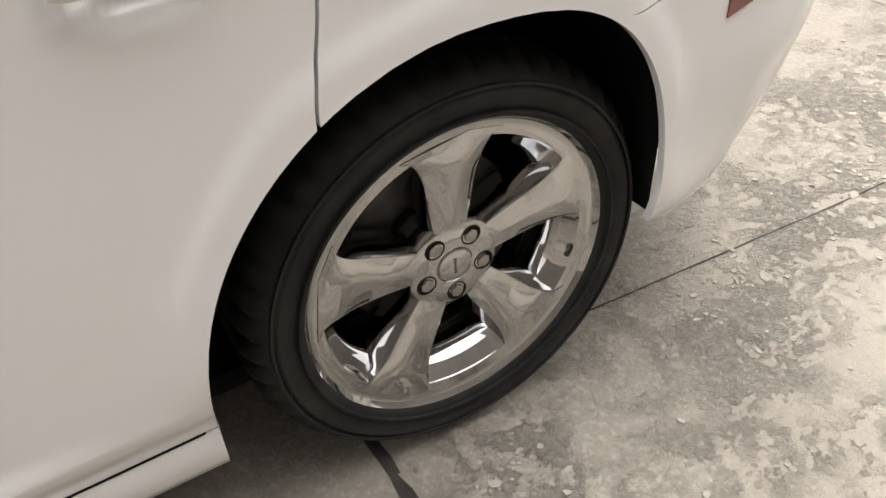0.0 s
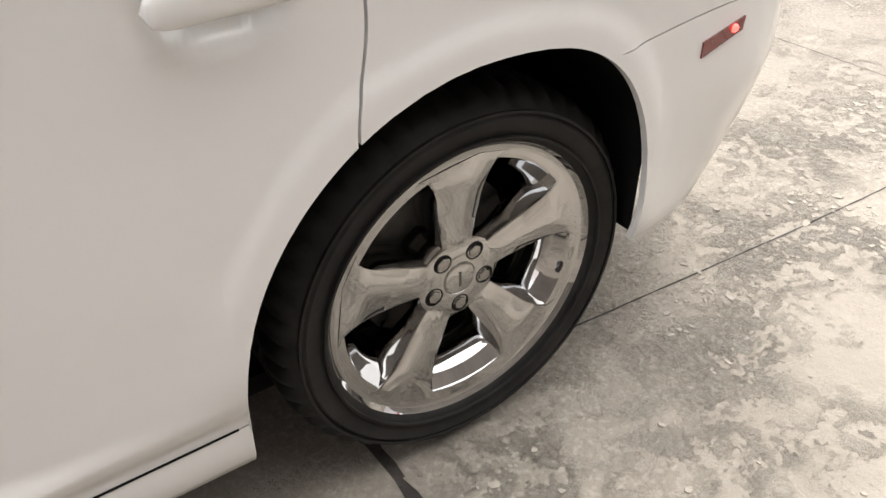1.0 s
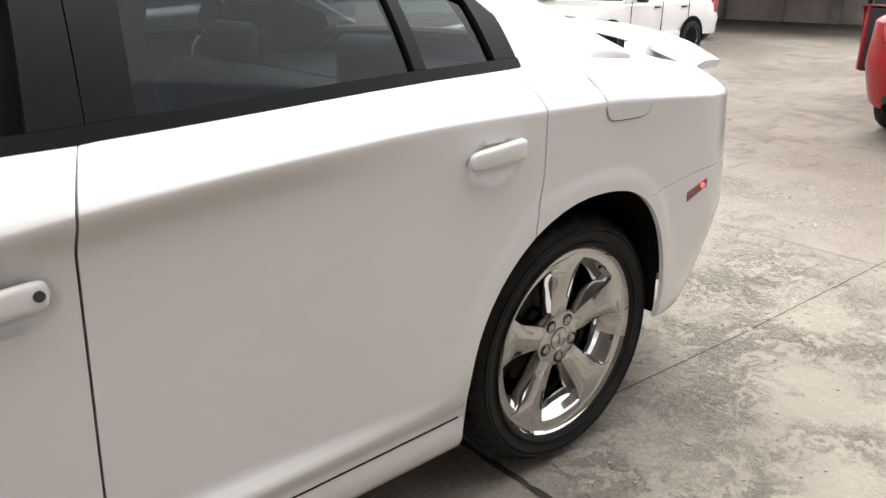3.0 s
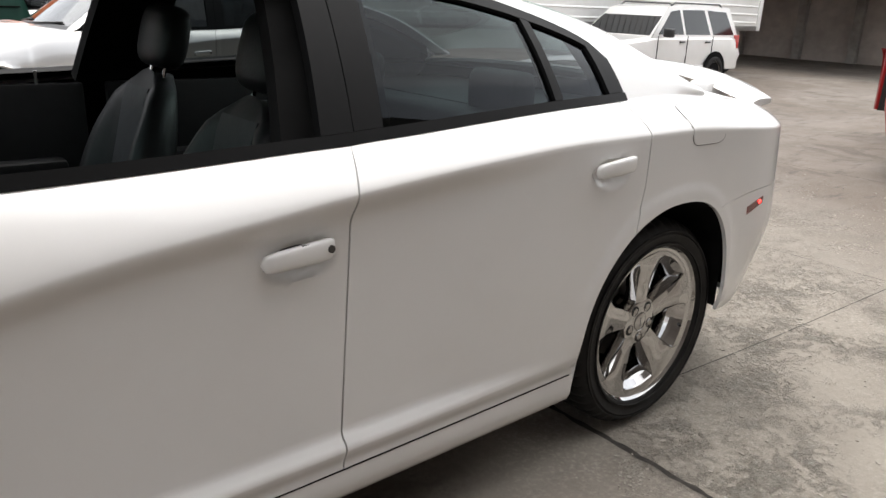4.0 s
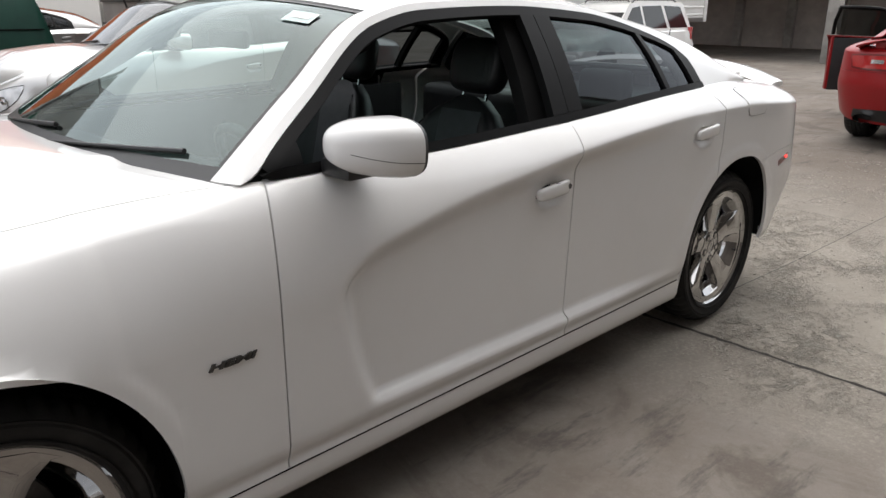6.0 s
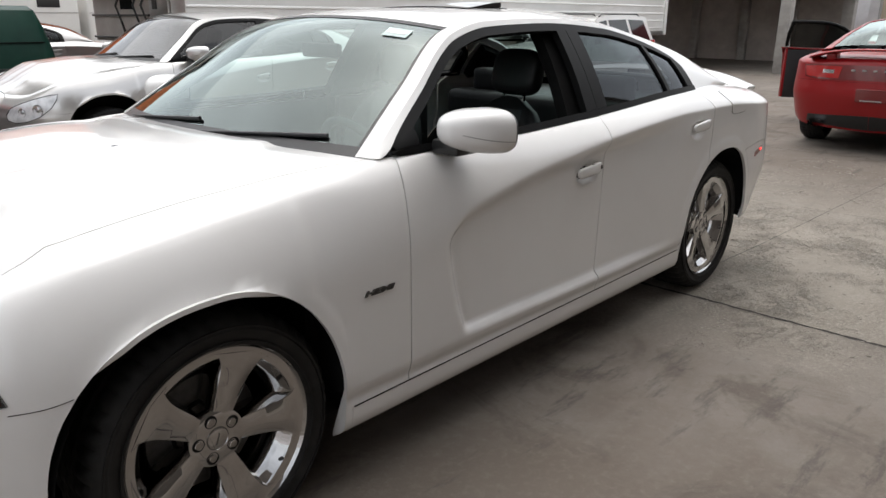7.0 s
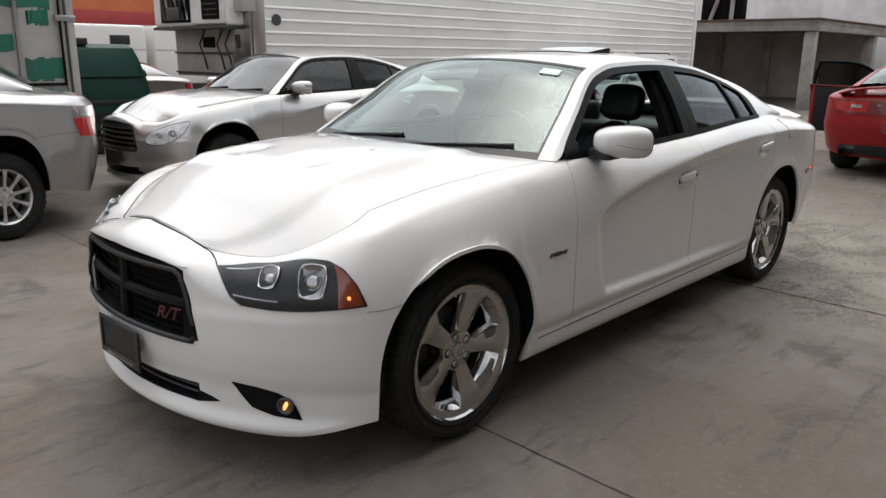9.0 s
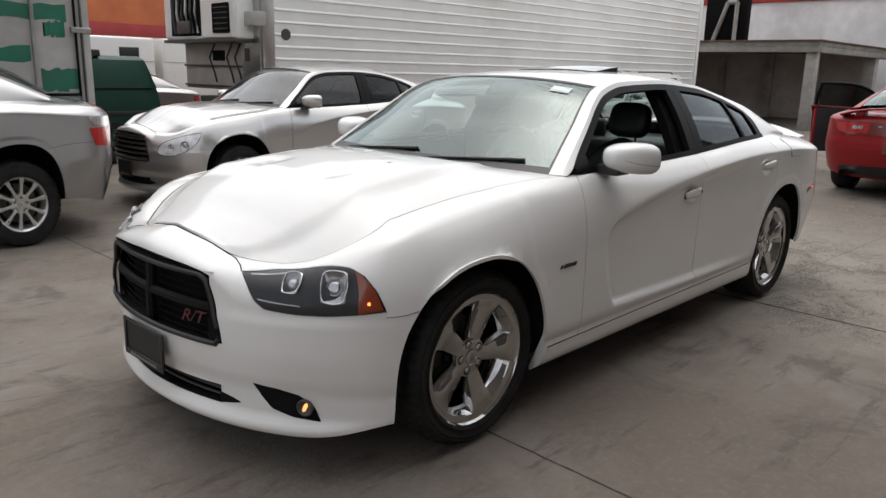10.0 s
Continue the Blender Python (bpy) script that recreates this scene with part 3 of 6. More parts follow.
def arch_gap(x, z):
    """How far a point lies outside the nearest wheel opening."""
    best = 9.0
    for c, front, nf, rear, nr in ARCHES:
        d = x - c
        a, n = (front, nf) if d < 0 else (rear, nr)
        q = ((abs(d) / a) ** n + (max(z - 0.36, 0) / 0.442) ** n) ** (1 / n)
        best = min(best, (q - 1) * 0.42)
    return best


BOWLS = ((1.714, 0.853), (2.688, 0.938))


def low_inset(p, z, scallop=1.0, bowls=True):
    f = 1 - soft((p - 0.55) / 0.45)
    r = soft((p - at_x(3.4)) / 0.35)
    i = f * LOW_F(z) + r * LOW_R(z) + (1 - f - r) * LOW_S(z)
    if 1.0 < p < P_SIDE:
        x = XF + p - 1
        zc = Z_CREASE(p)
        edge = 0.828 + 0.087 * max(0.0, (0.786 - z) / 0.377) ** 1.7
        foot = 0.393 - 0.013 * soft((x - 0.9) / 0.8)
        d = 0.03 * soft((zc - z) / 0.07) * soft((z - foot) / 0.034) * soft((x - edge) / 0.06) * (1 - soft((x - 2.0) / 0.6))
        i += scallop * d
        for hx, hz in BOWLS if bowls else ():
            q = math.hypot((x - hx) / 0.088, (z - hz) / 0.043)
            if q < 1:
                i += 0.027 * soft((1 - q) * 2.4)
        g = arch_gap(x, z)
        if g < 0.07:
            i -= 0.006 * soft((0.060 - g) / 0.030) * soft((z - 0.36) / 0.1)
    return i


def skin(p, level, scallop=1.0, lift=0.0):
    """A point of the left side of the body: p runs round the plan from the nose to the tail, level from the bottom edge to the top rim."""
    if level <= CREASE_LEVEL:
        k, rest = 0, level
        while k < 3 and rest > BANDS[k]:
            rest -= BANDS[k]
            k += 1
        t = rest / BANDS[k]
        z = ANCHORS[k](p) * (1 - t) + ANCHORS[k + 1](p) * t
        u = 0.0
    else:
        a = (level - CREASE_LEVEL) / ARC * math.pi / 2
        q = 2.0 / ROUND(p)
        z = Z_CREASE(p) + (Z_RIM(p) - Z_CREASE(p)) * math.sin(a) ** q
        u = INSET(p) * (1 - max(0.0, math.cos(a)) ** q)
        k = soft((p - 0.62) / 0.26) * (1 - soft((p - at_x(0.30)) / 0.36))
        if k > 0:
            # the front wing: a side that leans in, a crisp crest, a flat top
            f = (level - CREASE_LEVEL) / ARC
            g, h = min(f / 0.66, 1.0), max(0.0, (f - 0.66) / 0.34)
            u = u * (1 - k) + k * INSET(p) * (0.46 * g ** 1.7 + 0.54 * h)
            z = z * (1 - k) + k * (Z_CREASE(p) + (Z_RIM(p) - Z_CREASE(p)) * (0.95 * (1 - (1 - g) ** 1.2) + 0.05 * h))
    pos, n = plan(p)
    x = pos.x
    if 1.0 < p < P_SIDE:
        x += 0.045 * (z - 0.65) * math.exp(-((x - 1.83) / 0.35) ** 2)
        x -= 0.024 * soft((0.90 - z) / 0.16) * math.exp(-((x - 2.852) / 0.09) ** 2)
        x += 0.4 * u * (math.exp(-((x - 1.84) / 0.055) ** 2) + math.exp(-((x - 0.668) / 0.06) ** 2))
        z = max(z, arch_z(x))
    elif p > 0.6 and p <= 1.0:
        z = max(z, arch_z(x))
    i = low_inset(p, min(z, Z_CREASE(p)), scallop) + u - lift
    return Vector((x - n.x * i if p <= 1.0 or p >= P_SIDE else x, pos.y - n.y * i, z))


def stations():
    ps = set(np.round(np.linspace(0, 1, 30), 4))
    ps |= {0.27, 0.34}
    c = (XF + 0.455) / FRONT_A
    edge = math.acos(c) / (math.pi / 2)
    for d in (-0.02, -0.004, -0.0005, 0.0005, 0.002, 0.006, 0.013, 0.024, 0.04):
        ps.add(round(edge + d, 5))
    xs = list(np.arange(XF + 0.035, X2, 0.04))
    xs = [x for x in xs if not 0.80 < x < 0.99] + list(np.arange(0.805, 0.99, 0.013))
    for a, b in ((0.2, 0.388), (AXLE - 0.43, AXLE - 0.26), (AXLE + 0.14, AXLE + 0.35)):
        xs = [x for x in xs if not a - 0.01 < x < b + 0.01] + list(np.arange(a, b, 0.013))
    for h in (1.714, 2.688):
        xs = [x for x in xs if abs(x - h) > 0.1] + list(np.arange(h - 0.096, h + 0.097, 0.009))
    for c, front, rear in ((0.0, 9.0, 0.388), (AXLE, 0.43, 0.348)):
        for e, s in ((c - front, 1), (c + rear, -1)):
            if -0.3 < e < 3.5:
                xs = [x for x in xs if abs(x - e) > 0.034]
                xs += [e + s * d for d in (-0.03, -0.0006, 0.0006, 0.002, 0.005, 0.01, 0.018, 0.03)]
    for g in GAPS:
        xs = [x for x in xs if abs(x - g) > 0.02]
        xs += [g - 0.02, g - 0.0024, g + 0.0024, g + 0.02]
    ps |= {round(at_x(x), 5) for x in xs}
    ps |= set(np.round(P_SIDE + np.linspace(0, 1, 22), 4))
    return sorted(ps)


GAPS = (0.662, 1.83, 2.852)


def skin_panels(scallop):
    """The left side cut into its pressed panels."""
    ps = stations()
    pts = [[skin(p, k, scallop) for k in range(LEVELS + 1)] for p in ps]
    mids = [(a + b) / 2 for a, b in zip(ps, ps[1:])]
    xm = [XF + m - 1 if 1 < m < P_SIDE else (-9 if m <= 1 else 9) for m in mids]
    sill = BANDS[0]
    bump = CREASE_LEVEL

    def kind(i, j):
        m, x = mids[i], xm[i]
        if any(abs(x - g) < 0.0023 for g in GAPS) and j >= sill:
            return None
        if m <= 1.0 or x < -0.05:
            if m < 0.34 or j < bump:
                if m < 0.27 and BANDS[0] + BANDS[1] + BANDS[2] <= j < bump:
                    return "grille_hole"
                if m < 0.29 and BANDS[0] <= j < BANDS[0] + BANDS[1]:
                    return "intake_hole"
                return "front_bumper"
            return "front_fender"
        if x < GAPS[0]:
            return "front_fender" if j >= sill or x < 0.42 else "sill"
        if x < AXLE - 0.431 and j < sill:
            return "sill"
        if x < GAPS[1]:
            return "front_door"
        if x < GAPS[2]:
            return "rear_door"
        if j < bump - BANDS[3] and (m > P_SIDE or x > 3.2):
            return "rear_bumper"
        return "quarter_panel"

    kinds = [[kind(i, j) for j in range(LEVELS)] for i in range(len(mids))]
    out = {}
    for name in ("front_bumper", "front_fender", "front_door", "rear_door", "quarter_panel", "rear_bumper", "sill"):
        use = pts
        if name in ("sill", "front_bumper", "rear_bumper"):
            low = {"sill": sill, "front_bumper": bump, "rear_bumper": bump - BANDS[3]}[name]
            use = [[(q - Vector((0, 0, 0.0027)) if k == low and name != "front_bumper" and abs(q.z - arch_z(q.x)) > 0.03 else q) for k, q in enumerate(row)] for i, row in enumerate(pts)]
        if name == "sill":
            use = [[Vector((q.x, q.y - 0.001, q.z)) if k <= sill else q for k, q in enumerate(row)] for row in use]
        bm = grid(use, lambda i, j: kinds[i][j] == name)
        tidy(bm)
        out[name] = bm
    return out, ps


def cap_rows(ps, lo, hi, crown, bow, feature=None, steps=26, gap=0.006, dome=2.4):
    """The sheet between the two top rims, from station lo to hi: crown lifts its middle, bow carries its middle fore or aft."""
    rows = []
    for p in [q for q in ps if lo <= q <= hi]:
        r = skin(p, LEVELS) - plan(p)[1] * gap
        row = []
        for k in range(steps + 1):
            t = -1 + 2 * k / steps
            t = math.copysign(1 - (1 - abs(t)) ** (1.25 if dome < 3 else 1.5), t)
            y = t * (abs(r.y) if r.y < 0 else 0.0)
            lift = 1 - t * t
            x = r.x + bow(p) * (1 - abs(t) ** 2.2)
            z = r.z + crown(p) * (1 - abs(t) ** dome) * min(1.0, abs(r.y) / 0.55)
            if feature:
                z += feature(x, y) * min(1.0, lift * 3)
            row.append((x, y, z))
        rows.append(row)
    return rows


RAIL = [smooth_table(k) for k in (
    [(0, 0.63), (0.12, 0.90), (0.25, 1.21), (0.33, 1.42), (0.5, 1.85), (0.65, 2.26), (0.78, 2.66), (0.88, 3.0), (1.0, 3.42)],
    [(0, 0.835), (0.12, 0.75), (0.25, 0.652), (0.33, 0.622), (0.5, 0.605), (0.65, 0.605), (0.78, 0.618), (0.88, 0.65), (1.0, 0.735)],
    [(0, 1.045), (0.12, 1.225), (0.25, 1.412), (0.33, 1.450), (0.5, 1.462), (0.65, 1.440), (0.78, 1.372), (0.88, 1.295), (1.0, 1.13)],
)]
BELT_X = smooth_table([(0, 0.63), (0.12, 0.90), (0.25, 1.20), (0.33, 1.37), (0.52, 1.80), (0.65, 2.24), (0.78, 2.65), (0.84, 2.87), (0.88, 3.02), (0.92, 3.15), (1.0, 3.42)])
BOW = smooth_table([(0, -0.17), (0.13, -0.15), (0.25, -0.11), (0.32, -0.05), (0.4, 0), (0.62, 0.0), (0.70, 0.05), (0.80, 0.14), (0.88, 0.20), (1.0, 0.20)])
CROWN = smooth_table([(0, 0.012), (0.13, 0.03), (0.25, 0.05), (0.33, 0.046), (0.5, 0.050), (0.7, 0.074), (0.88, 0.074), (1.0, 0.04)])
DROP = smooth_table([(0.0, 0.0245), (0.73, 0.0245), (0.77, 0.030), (0.81, 0.048), (0.83, 0.068), (0.842, 0.092), (0.85, 0.135)])  # from the roof rail down to the window frame
S_DLO = 0.849


def rail(s):
    return Vector((RAIL[0](s), -RAIL[1](s), RAIL[2](s)))


def top(s, t, lift=0.0):
    """The upper shell: s from the windscreen's foot over the roof to the rear window's foot, t from the left rail to the right."""
    r = rail(s)
    return Vector((r.x + BOW(s) * (1 - t * t), -r.y * t, r.z + CROWN(s) * (1 - abs(t) ** 2.3) + lift))


def flank(s, f, out=0.0):
    """The side of the cabin: f from the belt to the roof rail."""
    x = BELT_X(s)
    p = at_x(x)
    foot = skin(p, LEVELS)
    r = rail(s)
    y = foot.y * (1 - f) + r.y * f - 0.018 * math.sin(math.pi * f) - out
    return Vector((foot.x * (1 - f) + r.x * f, y, foot.z * (1 - f) + r.z * f))


def flank_strip(s0, s1, d0, d1, from_top, n=40, out=0.0, rows=2):
    """A band on the cabin's side, between two distances from its top (or bottom) edge."""
    pts = []
    for k in range(n + 1):
        s = s0 + (s1 - s0) * k / n
        h = max((flank(s, 1) - flank(s, 0)).length, 1e-4)
        a, b = (min((d(s) if callable(d) else d) / h, 1.0) for d in (d0, d1))
        if from_top:
            a, b = 1 - a, 1 - b
        pts.append([flank(s, a + (b - a) * j / rows, out) for j in range(rows + 1)])
    return grid(pts)


def polygon_patch(poly, surface, dp, dq, lift, depth):
    """A plate that lies on a curved surface: the polygon is given in the surface's own two coordinates."""
    bm = bmesh.new()
    vs = [bm.verts.new((a, b, 0)) for a, b in poly]
    bm.faces.new(vs)
    lo = [min(c[k] for c in poly) for k in (0, 1)]
    hi = [max(c[k] for c in poly) for k in (0, 1)]
    for k, step in ((0, dp), (1, dq)):
        v = lo[k] + step
        while v < hi[k]:
            n = (1, 0, 0) if k == 0 else (0, 1, 0)
            co = (v, 0, 0) if k == 0 else (0, v, 0)
            bmesh.ops.bisect_plane(bm, geom=bm.verts[:] + bm.edges[:] + bm.faces[:], plane_co=co, plane_no=n, dist=1e-6)
            v += step
    for v in bm.verts:
        v.co = surface(v.co.x, v.co.y, lift)
    bmesh.ops.remove_doubles(bm, verts=bm.verts, dist=1e-5)
    if depth:
        panel(bm, depth, (1.5, 0, 0.6))
    return bm


def upper_surface(p, f, lift):
    """The rounded upper front corner, f from the crease to the rim."""
    a = skin(p, CREASE_LEVEL + f * ARC)
    e = 0.004
    u = skin(p + e, CREASE_LEVEL + f * ARC) - skin(p - e, CREASE_LEVEL + f * ARC)
    w = skin(p, CREASE_LEVEL + min(f + 0.03, 1.0) * ARC) - skin(p, CREASE_LEVEL + max(f - 0.03, 0.0) * ARC)
    n = u.cross(w)
    if n.length > 0:
        n.normalize()
        if n.dot(a - Vector((1.5, 0, 0.5))) < 0:
            n.negate()
    return a + n * lift


def level_surface(p, k, lift):
    a = skin(p, k)
    u = skin(p + 0.004, k) - skin(p - 0.004, k)
    w = skin(p, k + 0.3) - skin(p, k - 0.3)
    n = u.cross(w).normalized()
    if n.dot(a - Vector((a.x, 0, 0.5))) < 0:
        n.negate()
    return a + n * lift


def side_surface(p, z, lift):
    """The lower skin, by height."""
    pos, n = plan(p)
    i = low_inset(p, z)
    return Vector((pos.x - n.x * i, pos.y - n.y * i, z)) + n * lift


def both(name, bm, mat, parent, label="", **kw):
    m = mirrored(bm)
    a = part(name, bm, mat, parent, label, **kw)
    b = part(name, m, mat, parent, label, **kw)
    return a, b


def hood_feature(x, y):
    """The bonnet's raised middle with its two creases, and two shallow scoops."""
    a = abs(y)
    edge = 0.36 + 0.15 * soft((x + 0.80) / 0.36) - 0.05 * soft((x + 0.1) / 0.6)
    z = 0.030 * (1 - soft((a - edge + 0.030) / 0.065)) * (1 - 0.6 * soft((x - 0.0) / 0.5))
    u, v = (x + 0.26) / 0.16, (a - 0.24) / 0.10
    if abs(u) < 1 and abs(v) < 1:
        z -= 0.022 * soft((1 - abs(v)) * 4.0) * soft((1 - abs(u)) * 2.0) * (0.5 + 0.5 * u)
    return z * soft((x + 1.0) / 0.55)


def flat_feature(x, y):
    return 0.012 * (1 - soft((abs(y) - 0.38) / 0.06))


def ribbed_feature(x, y):
    a = abs(y)
    z = 0.0
    for c in (0.10, 0.22, 0.34):
        z += 0.008 * math.exp(-((a - c) / 0.022) ** 2)
    return z * soft((x + 0.75) / 0.2)


def seat(name, parent, at, lean=14, size=1.0):
    """A bucket seat: cushion, backrest with insert and bolsters, headrest on two posts."""
    m = pose(*at, 0, 0, 0) @ Matrix.Scale(size, 4)
    bm = boxbm((-0.28, -0.26, 0.0), (0.26, 0.26, 0.16), 0.06, 3)
    s = part(name, bm, LEATHER, parent, "black leather bucket seat")
    s.matrix_basis = m
    tilt = pose(0.22, 0, 0.12, 0, lean, 0)
    wide = smooth_table([(0, 0.235), (0.25, 0.262), (0.55, 0.258), (0.75, 0.225), (0.88, 0.185), (0.96, 0.14), (1, 0.09)])
    wing = smooth_table([(0, 0.05), (0.3, 0.085), (0.6, 0.06), (0.85, 0.02), (1, 0.0)])

    def back_front(u, f):
        return -0.055 * (1 - 0.5 * soft((u - 0.85) / 0.15)) - wing(u) * soft((abs(f) - 0.42) / 0.40) * (1 - soft((abs(f) - 0.86) / 0.2))

    rows = []
    for k in range(17):
        u = k / 16
        w = wide(u)
        loop = [(back_front(u, f), f * w, 0.63 * u - 0.03 * f * f * u) for f in np.linspace(-1, 1, 21)]
        loop += [(0.085 * (1 - 0.45 * u) * (1 - abs(f) ** 4), f * w, 0.63 * u - 0.03 * f * f * u) for f in np.linspace(0.9, -0.9, 11)]
        rows.append(loop + [loop[0]])
    bm = grid(rows)
    bm.faces.new([bm.verts.new(p) for p in rows[-1][:-1]])
    b = part("backrest", tidy(bm), LEATHER, s, "", angle=60)
    b.matrix_basis = tilt
    rows = [[(back_front(u, 0) - 0.006, f * 0.105, 0.63 * u) for f in np.linspace(-1, 1, 5)] for u in np.linspace(0.06, 0.90, 12)]
    b2 = part("seat_insert", panel(grid(rows), 0.012, (2, 0, 0.3)), LEATHER2, s, "charcoal leather insert")
    b2.matrix_basis = tilt
    rows = []
    for k in range(13):
        a = math.pi * k / 12
        z, e = 0.745 - 0.105 * math.copysign(abs(math.cos(a)) ** 0.6, math.cos(a)), max(math.sin(a), 0.0) ** 0.5
        rows.append([(0.005 + 0.058 * e * math.copysign(abs(math.cos(q)) ** 0.7, math.cos(q)), 0.135 * (1 - 0.12 * (z - 0.7)) * e * math.copysign(abs(math.sin(q)) ** 0.6, math.sin(q)), z) for q in np.linspace(0, 2 * math.pi, 25)])
    h = part("headrest", tidy(grid(rows)), LEATHER, s, "", angle=60)
    h.matrix_basis = tilt
    for sy in (-0.06, 0.06):
        q = part("headrest_post", tube([(0.005, sy, 0.57), (0.005, sy, 0.70)], 0.0065, 8), CHROME, s, "chrome post")
        q.matrix_basis = tilt
    return s


def interior(car, wheel_left=True):
    """Floor, dashboard, steering wheel, seats, rear bench, shelf and headlining."""
    part("cabin_floor", boxbm((0.2, -0.80, 0.22), (3.3, 0.80, 0.26)), DEEP, car)
    bm = bmesh.new()
    box(bm, (0.45, -0.80, 0.60), (0.86, 0.80, 0.97), 0.06, 3)
    box(bm, (0.50, -0.60, 0.93), (0.80, -0.22, 1.03), 0.05, 3)
    part("dashboard", bm, TRIM, car, "black moulded dashboard")
    part("centre_console", boxbm((0.75, -0.14, 0.26), (1.75, 0.14, 0.62), 0.04), BLACK, car)
    ring = []
    m = pose(0.98, -0.38, 0.93, 0, -28, 0)
    for k in range(28):
        a = 2 * math.pi * k / 28
        ring.append(m @ Vector((0, 0.185 * math.cos(a), 0.185 * math.sin(a))))
    sw = part("steering_wheel", tube(ring, 0.017, 10, closed=True), LEATHER, car, "black leather steering wheel")
    bm = bmesh.new()
    box(bm, (-0.03, -0.07, -0.06), (0.02, 0.07, 0.06), 0.02, 2, m)
    for a in (0, 180, 270):
        box(bm, (-0.008, 0.05, -0.014), (0.006, 0.18, 0.014), 0.004, 1, m @ pose(0, 0, 0, a, 0, 0))
    part("wheel_hub", bm, BLACK, sw)
    seat("front_seat", car, (1.55, -0.39, 0.38))
    seat("front_seat", car, (1.55, 0.39, 0.38))
    bm = bmesh.new()
    box(bm, (2.15, -0.68, 0.36), (2.72, 0.68, 0.56), 0.06, 3)
    box(bm, (2.62, -0.68, 0.5), (2.80, 0.68, 1.04), 0.06, 3, pose(0, 0, 0))
    bench = part("rear_bench", bm, LEATHER, car, "black leather rear bench")
    for y in (-0.42, 0.42):
        part("headrest", boxbm((2.72, y - 0.13, 1.02), (2.82, y + 0.13, 1.17), 0.045, 3), LEATHER, bench)
    part("parcel_shelf", boxbm((2.8, -0.66, 1.00), (3.42, 0.66, 1.035), 0.01), BLACK, car)
    part("rear_bulkhead", boxbm((2.86, -0.7, 0.3), (2.9, 0.7, 1.0)), DEEP, car)
    rows = [[top(s, t, -0.035) for t in np.linspace(-0.94, 0.94, 13)] for s in np.linspace(0.27, 0.72, 15)]
    part("headliner", grid(rows), CLOTH, car)
    part("rear_view_mirror", boxbm((1.10, -0.12, 1.30), (1.13, 0.12, 1.36), 0.015), BLACK, car)
    part("firewall", boxbm((0.36, -0.82, 0.25), (0.44, 0.82, 0.97)), DEEP, car)


def door_card(car, x0, x1, side):
    bm = boxbm((x0, side * 0.845 - 0.02, 0.30), (x1, side * 0.845 + 0.02, 1.03), 0.015)
    part("door_card", bm, LEATHER, car)
    part("armrest", boxbm((x0 + 0.2, side * 0.79 - 0.05, 0.68), (x1 - 0.1, side * 0.79 + 0.05, 0.76), 0.025), LEATHER, car)
    part("lock_pin", tube([(x1 - 0.16, side * 0.835, 1.02), (x1 - 0.16, side * 0.835, 1.075)], 0.006, 8), STEEL, car)


def mirror_pod(car, paint, side):
    """A door mirror: a painted, rounded shell on a black foot, with a dark seam and the glass behind."""
    rows = []
    n, m = 16, 28
    for i in range(n + 1):
        u = (i / n) ** 2
        row = []
        for k in range(m + 1):
            a = 2 * math.pi * k / m
            c, s = math.cos(a), math.sin(a)
            y = math.copysign(abs(c) ** 0.62, c)
            z = math.copysign(abs(s) ** 0.66, s)
            grow = (1 - (1 - u) ** 2.6) ** (1 / 2.6)
            yy = -0.99 + 0.122 * y * grow - 0.012 * u
            zz = 1.115 + 0.073 * z * grow * (1 - 0.13 * (y > 0) * y) + 0.008 * (1 - u)
            xx = 0.818 + 0.167 * u + 0.05 * max(0, -y) * grow * (1 - u)
            row.append((xx, side * -yy, zz))
        rows.append(row)
    bm = grid(rows)
    tidy(bm)
    pod = part("door_mirror", bm, paint, car, "painted door mirror shell", angle=60)
    bm = bmesh.new()
    ring = [Vector(p) for p in rows[-1][:-1]]
    c = sum(ring, Vector()) / len(ring)
    vs = [bm.verts.new(c + (p - c) * 0.995 + Vector((0.001, 0, 0))) for p in ring]
    ws = [bm.verts.new(c + (p - c) * 0.97 + Vector((0.012, 0, 0))) for p in ring]
    for k in range(len(vs)):
        bm.faces.new((vs[k], vs[(k + 1) % len(vs)], ws[(k + 1) % len(vs)], ws[k]))
    bm.faces.new(ws)
    part("mirror_rim", bm, BLACK, pod)
    bm = bmesh.new()
    bm.faces.new([bm.verts.new(c + (p - c) * 0.88 + Vector((0.0135, 0, 0))) for p in ring])
    part("mirror_pane", bm, MIRROR, pod)
    part("mirror_foot", boxbm((0.86, side * 0.915 - 0.07, 1.035), (0.98, side * 0.915 + 0.05, 1.085), 0.018, 2), BLACK, pod)
    line = []
    for u in np.linspace(0.02, 0.999, 16):
        i = math.sqrt(u) * n
        a, b = rows[int(i)], rows[min(int(i) + 1, n)]
        k = int(m * 0.54)
        line.append(Vector(a[k]).lerp(Vector(b[k]), i - int(i)) + Vector((0, side * 0.0004, 0)))
    part("shell_seam", tube(line, 0.0009, 6), DARKSTEEL, pod)
    return pod


